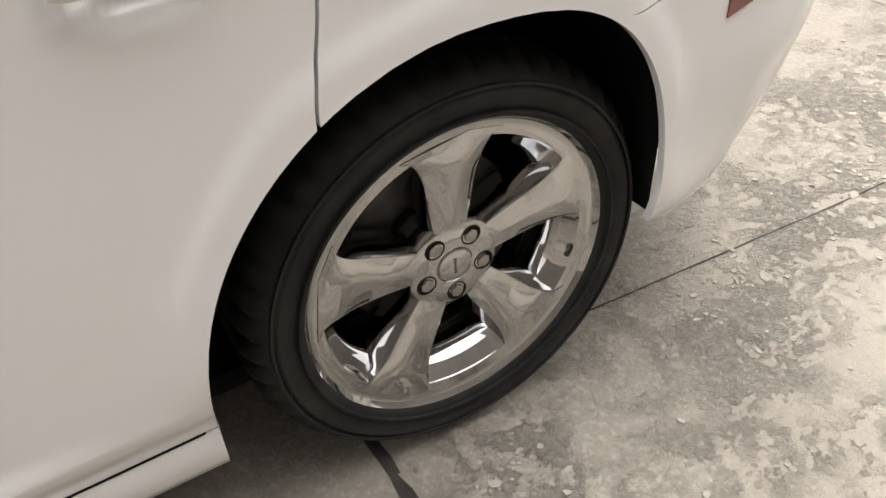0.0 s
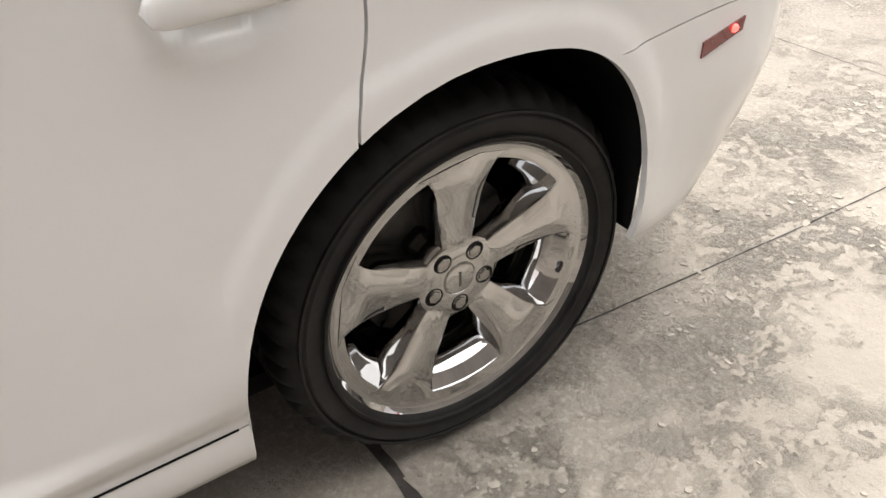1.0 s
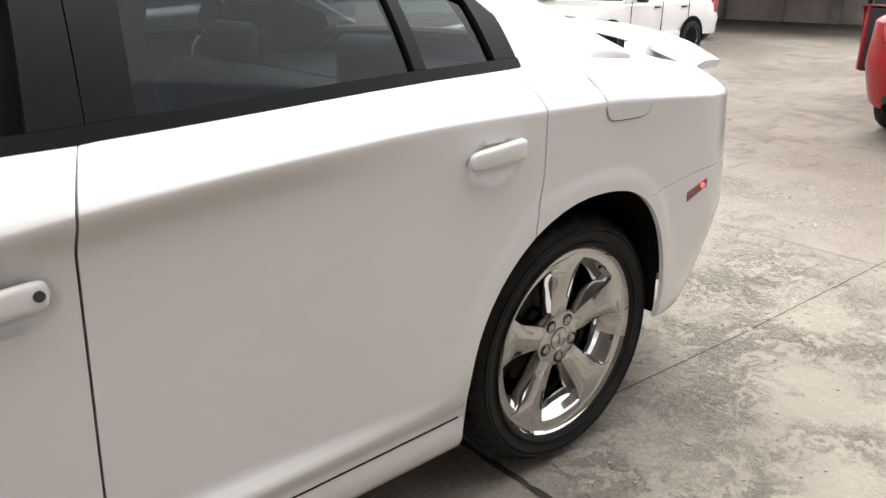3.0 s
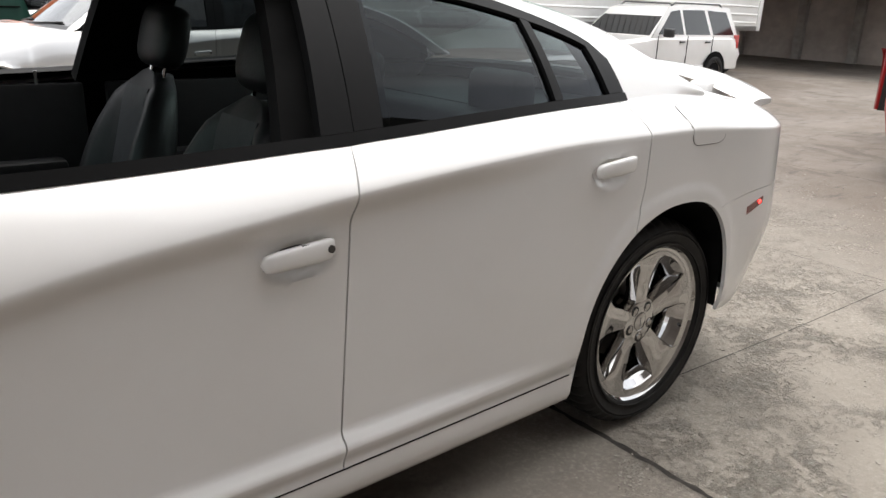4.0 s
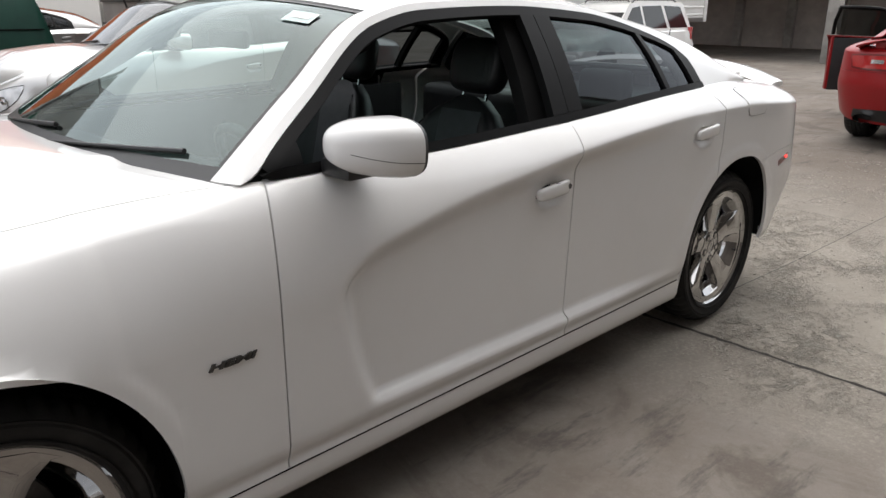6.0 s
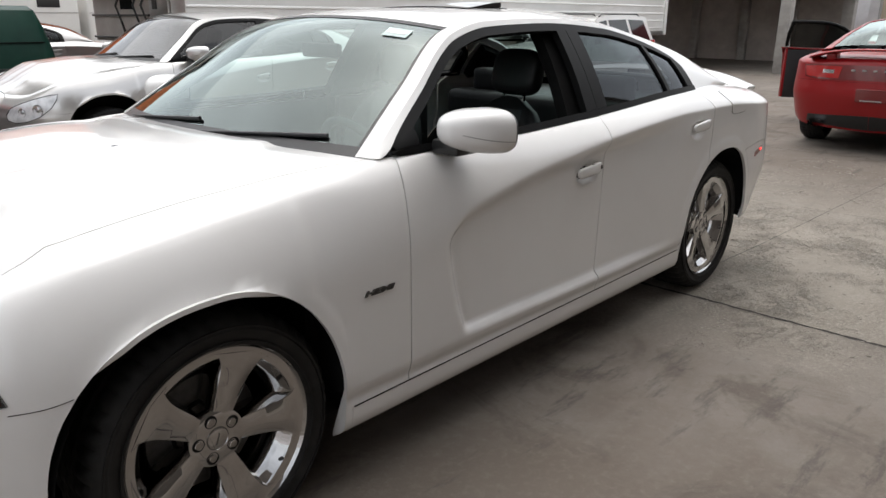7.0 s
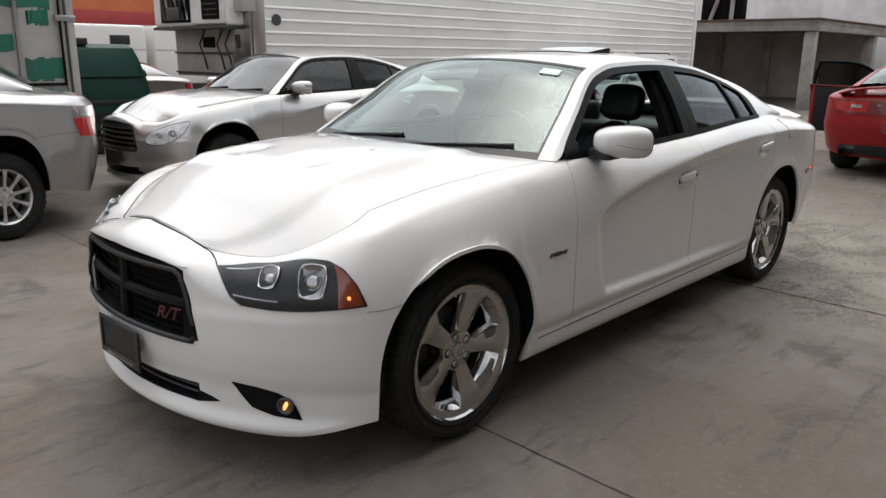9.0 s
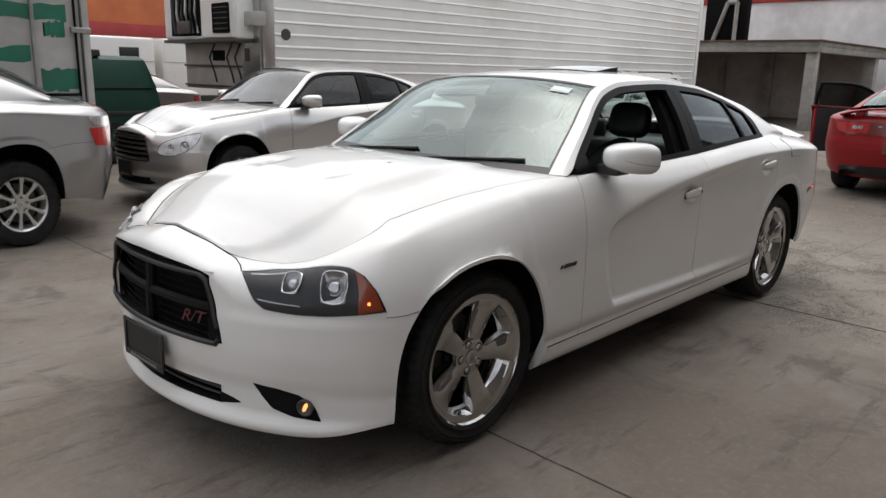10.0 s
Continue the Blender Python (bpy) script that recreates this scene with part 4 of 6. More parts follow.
def handle(car, parent, x, z, paint, lock=False, side=-1, scallop=1.0):
    """A pull handle: rounded grip over a scooped cup."""
    base = HALF - low_inset(at_x(x), z, scallop, False)
    rows = []
    for i in range(23):
        u = i / 22
        w = max(0.0, 1 - abs(2 * u - 1) ** 8) ** 0.4
        row = []
        for k in range(17):
            a = 2 * math.pi * k / 16
            c, s = math.cos(a), math.sin(a)
            row.append((x - 0.086 + 0.172 * u, side * (base + 0.010 + 0.013 * math.sin(math.pi * u) ** 0.6 + 0.011 * math.copysign(abs(c) ** 0.6, c) * w), z + 0.003 * math.sin(math.pi * u) + 0.0245 * math.copysign(abs(s) ** 0.7, s) * w * (1 - 0.16 * (1 - u)) + 0.012 * (u - 0.5)))
        rows.append(row)
    h = part("door_handle", tidy(grid(rows)), paint, parent, "painted pull handle", angle=70)
    if lock:
        bm = bmesh.new()
        disc(bm, (x + 0.066, side * (base + 0.0305), z + 0.0075), 0.0085, 0.004, "y", 18)
        part("key_lock", bm, DARKSTEEL, h, "dark key lock")
        bm = boxbm((x - 0.002, side * (base + 0.025) - 0.004, z + 0.0195), (x + 0.018, side * (base + 0.025) + 0.004, z + 0.026), 0.002)
        part("button", bm, DARKSTEEL, h)
    return h


def lettering(name, parent, words, mat, size, m, label="", slant=0.0, bold=0.0):
    """Raised letters set with the built-in font."""
    cu = bpy.data.curves.new(name, "FONT")
    cu.body, cu.size, cu.extrude, cu.align_x = words, size, 0.0025, "CENTER"
    tmp = bpy.data.objects.new(name, cu)
    cu.shear, cu.offset = slant, bold
    scene.collection.objects.link(tmp)
    me = bpy.data.meshes.new_from_object(tmp.evaluated_get(bpy.context.evaluated_depsgraph_get()))
    bpy.data.objects.remove(tmp)
    me.materials.append(mat)
    ob = new(name, me)
    ob.parent, ob.matrix_basis = parent, m
    if label:
        ob["label"] = label
    return ob


def sedan(label, paint, at, turn, size=(1, 1, 1), scallop=1.0, hood=hood_feature, sporty=True, phases=(92, 92), style="wide", alloy=None, open_left=True, glass_rear=None, door_gone=False, lamps="rect", R=0.364, group="parked cars"):
    """A four-door saloon, nose towards -x, built of pressed panels round a dark inner shell."""
    car = thing("sedan_car", label, "car", group, "", at, turn, size)
    panels, ps = skin_panels(scallop)
    made = {}
    for name, bm in panels.items():
        other = mirrored(bm)
        if name == "front_bumper" or name == "rear_bumper":
            me = bpy.data.meshes.new("half")
            other.to_mesh(me)
            bm.from_mesh(me)
            bpy.data.meshes.remove(me)
            other.free()
            bmesh.ops.remove_doubles(bm, verts=[v for v in bm.verts if abs(v.co.y) < 0.002], dist=0.004)
            bmesh.ops.recalc_face_normals(bm, faces=bm.faces)
            panel(bm, 0.014, (1.5, 0, 0.6))
        else:
            flat = name in ("front_door", "rear_door", "sill")
            panel(bm, 0.014, (1.5, 0, 0.6), -1 if flat else 0)
            panel(other, 0.014, (1.5, 0, 0.6), 1 if flat else 0)
        if name == "front_bumper" or name == "rear_bumper":
            made[name] = (part(name, bm, paint, car, angle=52),)
        elif door_gone and name == "front_door":
            bm.free()
            made[name] = (None, part(name, other, paint, car, angle=52))
        else:
            made[name] = (part(name, bm, paint, car, angle=52), part(name, other, paint, car, angle=52))
    # dark shell behind the gaps
    for lo, hi in ((0.32, 0.8), (at_x(0.45), at_x(2.55)), (at_x(3.45), END)):
        rows = [[skin(p, k, scallop, -0.03) for k in (2, 10, 24, 44, 60, 71)] for p in ps if lo <= p <= hi]
        both("inner_shell", grid(rows), DEEP, car)
    part("underbody", boxbm((-0.5, -0.68, 0.20), (3.45, 0.68, 0.24), 0.01), DEEP, car)
    part("engine_bay", boxbm((-0.62, -0.52, 0.24), (0.36, 0.52, 0.70), 0.03), DEEP, car)
    part("boot_floor", boxbm((3.42, -0.62, 0.3), (3.88, 0.62, 0.92), 0.03), DEEP, car)
    # wheel wells
    for c in (0.0, AXLE):
        for sd in (-1, 1):
            rows = []
            for k in range(25):
                a = math.pi * k / 24
                x = 0.445 * math.cos(a)
                x = min(x, 0.40) if c == 0.0 else min(x, 0.36)
                rows.append([(c + x, sd * y, max(0.30, 0.36 + 0.455 * math.sin(a))) for y in (0.945, 0.80, 0.56)])
            bm = grid(rows)
            bm.faces.new([bm.verts.new(r[-1]) for r in rows])
            part("wheel_liner", bm, DEEP, car)
    # bonnet and boot lid
    hood_end = at_x(0.615)
    crown = smooth_table([(0, 0.0), (0.1, 0.018), (0.25, 0.045), (0.45, 0.075), (0.7, 0.088), (1.0, 0.090), (at_x(0.1), 0.080), (at_x(0.45), 0.042), (hood_end, 0.018)])
    bow = smooth_table([(0, 0), (1.0, 0), (at_x(0.15), -0.02), (at_x(0.45), -0.10), (hood_end, -0.165)])
    bm = tidy(grid(cap_rows(ps, 0.0, hood_end, crown, bow, hood, 44, dome=2.7)))
    bonnet = part("bonnet", panel(bm, 0.014, (0.3, 0, 0.3)), paint, car, angle=52)
    deck0 = at_x(3.30)
    crown2 = smooth_table([(deck0, 0.03), (P_SIDE, 0.045), (END - 0.1, 0.02), (END, 0.0)])
    bow2 = smooth_table([(deck0, 0.14), (P_SIDE, 0.02), (END, 0)])
    bm = tidy(grid(cap_rows(ps, deck0, END, crown2, bow2, None, 26)))
    part("boot_lid", panel(bm, 0.014, (3.6, 0, 0.3)), paint, car, angle=52)
    if sporty:
        for y in (-0.303, 0.303):
            bm = boxbm((0.06, y - 0.012, 1.062), (0.10, y + 0.012, 1.090), 0.006)
            part("washer_nozzle", bm, BLACK, bonnet)
    # cabin shell: screens, roof, pillars
    def shell_part(name, s0, s1, t0, t1, mat, label="", n=16, k=21, lift=0.0, thick=0.0):
        rows = [[top(s, t, lift) for t in np.linspace(t0, t1, k)] for s in np.linspace(s0, s1, n)]
        bm = grid(rows)
        if thick:
            panel(bm, thick, (1.8, 0, 0.7))
        return part(name, bm, mat, car, label)

    shell_part("roof_panel", 0.262, 0.70, -1, 1, paint, "", 40, 31, 0, 0.012)
    if sporty:
        rows = [[top(s, t, 0.004 + 0.022 * soft((s - 0.44) / 0.10)) for t in np.linspace(-0.46, 0.46, 15)] for s in np.linspace(0.44, 0.54, 12)]
        part("sunroof_panel", panel(grid(rows), 0.022, (1.8, 0, 0.7)), ROOFGLASS, car, "tilted black glass sunroof panel")
        rows = [[top(s, t, 0.002) for t in np.linspace(-0.48, 0.48, 15)] for s in np.linspace(0.435, 0.55, 10)]
        part("sunroof_opening", panel(grid(rows), 0.004, (1.8, 0, 0.7)), DEEP, car)
    wind = shell_part("windscreen", 0.004, 0.262, -0.935, 0.935, SCREEN if sporty else SMOKED, "tinted windscreen", 24, 27, -0.006)
    wind.visible_shadow = False
    rows = [[top(s, t, -0.0035) for t in np.linspace(-0.935, 0.935, 25)] for s in (0.0, 0.010, 0.018)]
    part("screen_band", grid(rows), BLACK, wind, "black ceramic band")
    for t0, t1 in ((-0.935, -0.918), (0.918, 0.935)):
        rows = [[top(s, t, -0.0035) for t in np.linspace(t0, t1, 4)] for s in np.linspace(0.02, 0.262, 14)]
        part("screen_band", grid(rows), BLACK, wind)
    rows = [[top(s, t, -0.0035) for t in np.linspace(-0.92, 0.92, 25)] for s in np.linspace(0.254, 0.262, 3)]
    part("screen_band", grid(rows), BLACK, wind)
    rear = shell_part("rear_window", 0.70, 0.985, -0.9, 0.9, glass_rear or SCREEN, "", 20, 25, -0.006)
    rear.visible_shadow = False
    for t0, t1 in ((-1.0, -0.935), (0.935, 1.0)):
        rows = [[top(s, t) for t in np.linspace(t0, t1, 4)] for s in np.linspace(0.0, 0.262, 20)]
        part("windscreen_pillar", panel(grid(rows), 0.012, (1.8, 0, 0.7)), paint, car)
        rows = [[top(s, t) for t in np.linspace(t0 if t0 < 0 else 0.9, t1 if t1 > 0 else -0.9, 4)] for s in np.linspace(0.70, 1.0, 20)]
        part("rear_pillar", panel(grid(rows), 0.012, (1.8, 0, 0.7)), paint, car)
    # sides of the cabin
    both("roof_rail", panel(flank_strip(0.0, S_DLO, 0.0, lambda u: DROP(u) - 0.0005, True, 70, 0.0, 4), 0.01, (1.8, 0, 0.7)), paint, car)
    both("window_frame", panel(flank_strip(0.03, S_DLO, DROP, lambda u: DROP(u) + 0.036, True, 70, 0.003), 0.02, (1.8, 0, 0.7)), TRIM, car, "satin black window frame")
    both("belt_moulding", panel(flank_strip(0.02, S_DLO, 0.0, 0.030, False, 60, 0.008), 0.03, (1.8, 0, 0.7)), TRIM, car, "satin black belt moulding")
    # body-coloured sail behind the quarter window
    rows = [[flank(u, f) for f in np.linspace(0, 1, 8)] for u in np.linspace(S_DLO + 0.0008, 1.0, 14)]
    both("sail_panel", panel(grid(rows), 0.01, (1.8, 0, 0.7)), paint, car)
    rows = []
    for u in np.linspace(0.828, S_DLO, 5):
        h = max((flank(u, 1) - flank(u, 0)).length, 1e-4)
        rows.append([flank(u, 0.03 / h + f * (1 - (0.06 + DROP(u)) / h), 0.003) for f in np.linspace(0, 1, 6)])
    both("window_frame", panel(grid(rows), 0.02, (1.8, 0, 0.7)), TRIM, car)

    def pane(name, s0, s1, mat, sides=(-1, 1)):
        rows = []
        for s in np.linspace(s0, s1, 14):
            h = max((flank(s, 1) - flank(s, 0)).length, 1e-4)
            lo, hi = 0.02 / h, 1 - (0.030 + DROP(s)) / h
            hi = max(hi, lo)
            rows.append([flank(s, lo + (hi - lo) * f, -0.012) for f in np.linspace(0, 1, 8)])
        bm = grid(rows)
        for sd in sides:
            ob = part(name, bm.copy() if sd == -1 else mirrored(bm), mat, car, "")
            ob.visible_shadow = False
        bm.free()

    def post(s0, s1, out=0.004, mat=TRIM, name="door_post"):
        rows = []
        for s in np.linspace(s0, s1, 4):
            h = max((flank(s, 1) - flank(s, 0)).length, 1e-4)
            rows.append([flank(s, min(0.03 / h, 0.4) + f * max(1 - (0.063 + DROP(s)) / h, 0.2), out) for f in np.linspace(0, 1, 8)])
        both(name, panel(grid(rows), 0.03, (1.8, 0, 0.7)), mat, car)

    post(0.512, 0.538)
    post(0.5395, 0.572)
    post(0.757, 0.767, 0.002, TRIM, "quarter_bar")
    post(0.035, 0.085, 0.003, TRIM, "mirror_triangle")
    pane("rear_side_window", 0.57, 0.759, TINT)
    pane("quarter_window", 0.765, 0.832, TINT)
    if not open_left:
        pane("front_side_window", 0.07, 0.515, DARKGLASS)
    interior(car)
    for s0, s1, f0, f1 in ((0.495, 0.59, 0.0, 0.95), (0.848, 0.97, 0.0, 0.9), (0.02, 0.26, 0.80, 1.0)):
        rows = [[flank(s, f, -0.055) for f in np.linspace(f0, f1, 6)] for s in np.linspace(s0, s1, 8)]
        both("pillar_trim", panel(grid(rows), 0.05, (1.8, 0, 0.7)), DEEP, car)
    gap = [Vector((x, -(HALF - low_inset(at_x(x), ANCHORS[1](at_x(x)) - 0.001, scallop, False)) - 0.0016, ANCHORS[1](at_x(x)) - 0.001)) for x in np.linspace(0.425, 2.604, 45)]
    both("sill_gap", tube(gap, 0.0019, 6), DEEP, car)
    for sd in (-1, 1):
        door_card(car, 0.72, 1.80, sd)
        door_card(car, 1.88, 2.62, sd)
        mirror_pod(car, paint, sd)
    fd, rd = made["front_door"], made["rear_door"]
    for k, sd in ((0, -1), (1, 1)):
        if fd[k]:
            handle(car, fd[k], 1.712, 0.870, paint, True, sd, scallop)
        handle(car, rd[k], 2.688, 0.956, paint, False, sd, scallop)
    # wheels
    for sd in (-1, 1):
        add_wheel(car, (0.0, sd * 0.915, R), sd > 0, phases[0], style, alloy, R)
        add_wheel(car, (AXLE, sd * 0.912, R), sd > 0, phases[1], style, alloy, R)
    front_face(car, lamps, paint)
    tail_face(car, paint, sporty)
    seam = [skin(p, CREASE_LEVEL, scallop, 0.0005) for p in np.linspace(0.800, 0.925, 12)]
    both("bumper_gap", tube(seam, 0.0009, 6), DEEP, car)
    # wipers
    for y0, y1 in ((-0.62, -0.05), (-0.02, 0.55)):
        pts = []
        for k in range(9):
            u = k / 8
            y = y0 + (y1 - y0) * u
            t = y / 0.8
            q = top(0.004 + 0.022 * (1 - u), t, 0.004)
            pts.append(q)
        part("wiper", tube(pts, [0.008, 0.0075, 0.007, 0.0065, 0.006, 0.0055, 0.005, 0.004, 0.003], 8), BLACK, car, "black windscreen wiper")
    part("cowl_grille", grid([[top(s, t, -0.012) - Vector((d, 0, 0.012 * (d > 0))) for t in np.linspace(-0.93, 0.93, 21)] for s, d in ((0.006, 0.0), (0.0, 0.035))]), BLACK, car)
    return car, made


def corner_surface(p, z, lift):
    """The front corner by height, through the rounded part above the crease."""
    pos, n = plan(p)
    zc, zr = Z_CREASE(p), Z_RIM(p)
    f = 0.0
    if z > zc:
        u = min(1.0, (z - zc) / (zr - zc))
        f = INSET(p) * (1 - max(0.0, 1 - u ** ROUND(p)) ** (1 / ROUND(p)))
    i = low_inset(p, min(z, zc), 0.0) + f
    return Vector((pos.x - n.x * i, pos.y - n.y * i, z)) + n * lift


def front_face(car, lamps, paint):
    """Grille, lower intake, headlamps, fog lamps and number plate."""
    # grille: black recess, frame and cross bars with fine slats behind
    def nose(y, z, back=0.0):
        a = min(abs(y) / HALF, 1.0)
        p = math.asin(a) / (math.pi / 2)
        q = side_surface(p, z, 0.0)
        return Vector((q.x + back, math.copysign(abs(q.y), y) if abs(y) > 1e-6 else 0.0, z))

    wide, z0, z1 = 0.448, 0.505, 0.762
    rows = [[nose(y, z, 0.075) for z in np.linspace(z0 - 0.04, z1 + 0.02, 6)] for y in np.linspace(-0.40, 0.40, 23)]
    grille = part("grille", grid(rows), DEEP, car, "black crosshair grille")
    edge = []
    for y in np.linspace(-wide + 0.026, wide - 0.026, 25):
        edge.append(nose(y, z0 + 0.008, 0.001))
    for z in np.linspace(z0 + 0.03, z1 - 0.02, 6):
        edge.append(nose(wide - 0.007 - 0.07 * ((z - z0) / (z1 - z0)) ** 1.5, z, 0.004))
    for y in np.linspace(wide - 0.102, -wide + 0.102, 25):
        edge.append(nose(y, z1 - 0.004, 0.006))
    for z in np.linspace(z1 - 0.02, z0 + 0.03, 6):
        edge.append(nose(-wide + 0.007 + 0.07 * ((z - z0) / (z1 - z0)) ** 1.5, z, 0.004))
    part("grille_frame", tube(edge, 0.0115, 10, closed=True), BLACK, grille)
    if lamps == "rect":
        rows = [[nose(y, z, b) for z, b in ((0.622, 0.04), (0.619, 0.024), (0.628, 0.012), (0.644, 0.012), (0.653, 0.024), (0.650, 0.04))] for y in np.linspace(-wide + 0.02, wide - 0.02, 21)]
        part("grille_bar", grid(rows), TRIM, grille)
        rows = [[nose(y, z, b) for y, b in ((-0.020, 0.04), (-0.021, 0.022), (-0.011, 0.010), (0.011, 0.010), (0.021, 0.022), (0.020, 0.04))] for z in np.linspace(z0, z1, 8)]
        part("grille_bar", grid(rows), TRIM, grille)
    else:
        for z in np.linspace(z0 + 0.03, z1 - 0.03, 5):
            rows = [[nose(y, z + dz, b) for dz, b in ((-0.012, 0.03), (-0.009, -0.004), (0.009, -0.006), (0.012, 0.03))] for y in np.linspace(-wide + 0.02, wide - 0.02, 21)]
            part("grille_bar", grid(rows), STEEL, grille, "bright grille bar")
    for sd in (-1, 1):
        bm = polygon_patch([(0.266, 0.745), (0.279, 0.70), (0.292, 0.64), (0.303, 0.57), (0.308, 0.52), (0.266, 0.512)], side_surface, 0.02, 0.05, 0.002, 0.006)
        part("grille_corner", mirrored(bm) if sd > 0 else bm.copy(), DEEP, grille)
        bm.free()
        bm = polygon_patch([(0.272, 0.312), (0.315, 0.300), (0.342, 0.287), (0.315, 0.279), (0.272, 0.268)], side_surface, 0.02, 0.02, 0.002, 0.006)
        part("intake_corner", mirrored(bm) if sd > 0 else bm.copy(), DEEP, car)
        bm.free()
        seam = [upper_surface(p, f, 0.0006) for p, f in ((0.002, 1.0), (0.05, 1.0), (0.1, 1.0), (0.15, 1.0), (0.2, 1.0), (0.236, 0.985), (0.262, 0.96), (0.285, 0.90), (0.305, 0.81), (0.325, 0.715), (0.340, 0.605))]
        part("bonnet_gap", tube([(q.x, sd * abs(q.y), q.z) for q in seam], 0.0026, 6), DEEP, car)
    for z in np.linspace(z0 + 0.02, z1 - 0.01, 9):
        part("grille_slat", tube([nose(y, z, 0.045) for y in np.linspace(-wide, wide, 15)], 0.004, 6), DEEP, grille)
    # bumper lip returns round the openings
    for (a, b, w) in ((z0, z1 + 0.012, 0.41), (0.262, 0.333, 0.435)):
        for z in (a, b):
            rows = [[nose(y, z, d) for d in (-0.001, 0.08)] for y in np.linspace(-w, w, 25)]
            part("opening_return", grid(rows), BLACK, car)
    rows = [[nose(y, z, 0.07) for z in np.linspace(0.24, 0.36, 4)] for y in np.linspace(-0.46, 0.46, 19)]
    intake = part("lower_intake", grid(rows), DEEP, car, "black lower air intake")
    for z in (0.285, 0.31):
        part("intake_bar", tube([nose(y, z, 0.03) for y in np.linspace(-0.43, 0.43, 15)], 0.006, 6), BLACK, intake)
    # number plate with its blank holder
    m = Matrix.Translation(nose(0.0, 0.415, -0.022))
    plate = part("number_plate", boxbm((-0.006, -0.155, -0.07), (0.006, 0.155, 0.07), 0.004, 1, m), PLATE, car, "black plate in a holder, its writing drawn as bars")
    bm = bmesh.new()
    box(bm, (-0.012, -0.165, -0.08), (-0.004, -0.148, 0.08), 0.003, 1, m)
    box(bm, (-0.012, 0.148, -0.08), (-0.004, 0.165, 0.08), 0.003, 1, m)
    box(bm, (-0.012, -0.148, 0.065), (-0.004, 0.148, 0.08), 0.003, 1, m)
    box(bm, (-0.012, -0.148, -0.08), (-0.004, 0.148, -0.05), 0.003, 1, m)
    part("plate_holder", bm, BLACK, plate)
    bm = bmesh.new()
    for k in range(9):
        box(bm, (-0.0135, -0.11 + k * 0.025, -0.071), (-0.012, -0.093 + k * 0.025, -0.060), m=m)
    part("plate_bars", bm, STEEL, plate, "plain grey bars", smooth=False)
    # headlamps
    outline = [(0.340, 0.605), (0.434, 0.791), (0.558, 0.725), (0.624, 0.646), (0.685, 0.540), (0.734, 0.405), (0.774, 0.230), (0.803, 0.049), (0.706, 0.038), (0.615, 0.023), (0.522, 0.015), (0.437, 0.025), (0.407, 0.129), (0.377, 0.361)]
    amber = [(0.703, 0.486), (0.731, 0.390), (0.769, 0.230), (0.792, 0.064), (0.750, 0.055), (0.710, 0.050), (0.714, 0.254), (0.710, 0.400)]
    if lamps == "oval":
        outline = [(0.39, 0.64), (0.43, 0.70), (0.52, 0.745), (0.64, 0.785), (0.74, 0.808), (0.812, 0.814), (0.80, 0.77), (0.75, 0.70), (0.66, 0.63), (0.55, 0.585), (0.46, 0.575), (0.40, 0.595)]
    for sd in (-1, 1):
        base_surface = upper_surface
        if lamps == "oval":
            base_surface = corner_surface
        shape = outline if sd < 0 or lamps != "rect" else [(max(p, 0.54), f) for p, f in outline[2:-4]]
        bm = polygon_patch(shape, base_surface, 0.03, 0.1 if lamps == "rect" else 0.02, 0.002, 0.02)
        if sd > 0:
            bm = mirrored(bm)
        lamp = part("headlamp", bm, LAMPBLACK if lamps == "rect" else LAMPWHITE, car, "headlamp in a black housing" if lamps == "rect" else "clear headlamp", angle=60)
        bm = polygon_patch(shape, base_surface, 0.03, 0.1 if lamps == "rect" else 0.02, 0.0095, 0.008)
        ob = part("lens", mirrored(bm) if sd > 0 else bm.copy(), CLEAR, lamp, angle=60)
        ob.visible_shadow = False
        bm.free()
        if lamps == "oval":
            rim = [base_surface(p, z, 0.004) for p, z in shape]
            part("lamp_rim", tube([(q.x, sd * abs(q.y), q.z) for q in rim], 0.003, 6, closed=True), TRIM, lamp)
        if lamps == "rect":
            bm = polygon_patch(amber, upper_surface, 0.02, 0.1, 0.006, 0.004)
            part("side_reflector", mirrored(bm) if sd > 0 else bm.copy(), AMBER, lamp, "amber side reflector", angle=60)
            bm.free()
            q = upper_surface(0.745, 0.1353, 0.010)
            bm = bmesh.new()
            bmesh.ops.create_uvsphere(bm, u_segments=10, v_segments=6, radius=0.006, matrix=Matrix.Translation((q.x, sd * abs(q.y), q.z)))
            part("marker_bulb", bm, MARKON, lamp, "lit marker bulb")
            for strip in ([(0.415, 0.185), (0.540, 0.150), (0.540, 0.128), (0.420, 0.160)], [(0.372, 0.600), (0.470, 0.680), (0.475, 0.655), (0.376, 0.572)]):
                bm = polygon_patch(strip, upper_surface, 0.02, 0.1, 0.0045, 0.003)
                part("lamp_strip", mirrored(bm) if sd > 0 else bm.copy(), LAMPGREY, lamp, "thin grey trim strip", angle=60)
                bm.free()
        spots = ((0.5066, 0.475, 0.033), (0.6376, 0.345, 0.046)) if lamps == "rect" else ((0.52, 0.665, 0.033), (0.645, 0.685, 0.042))
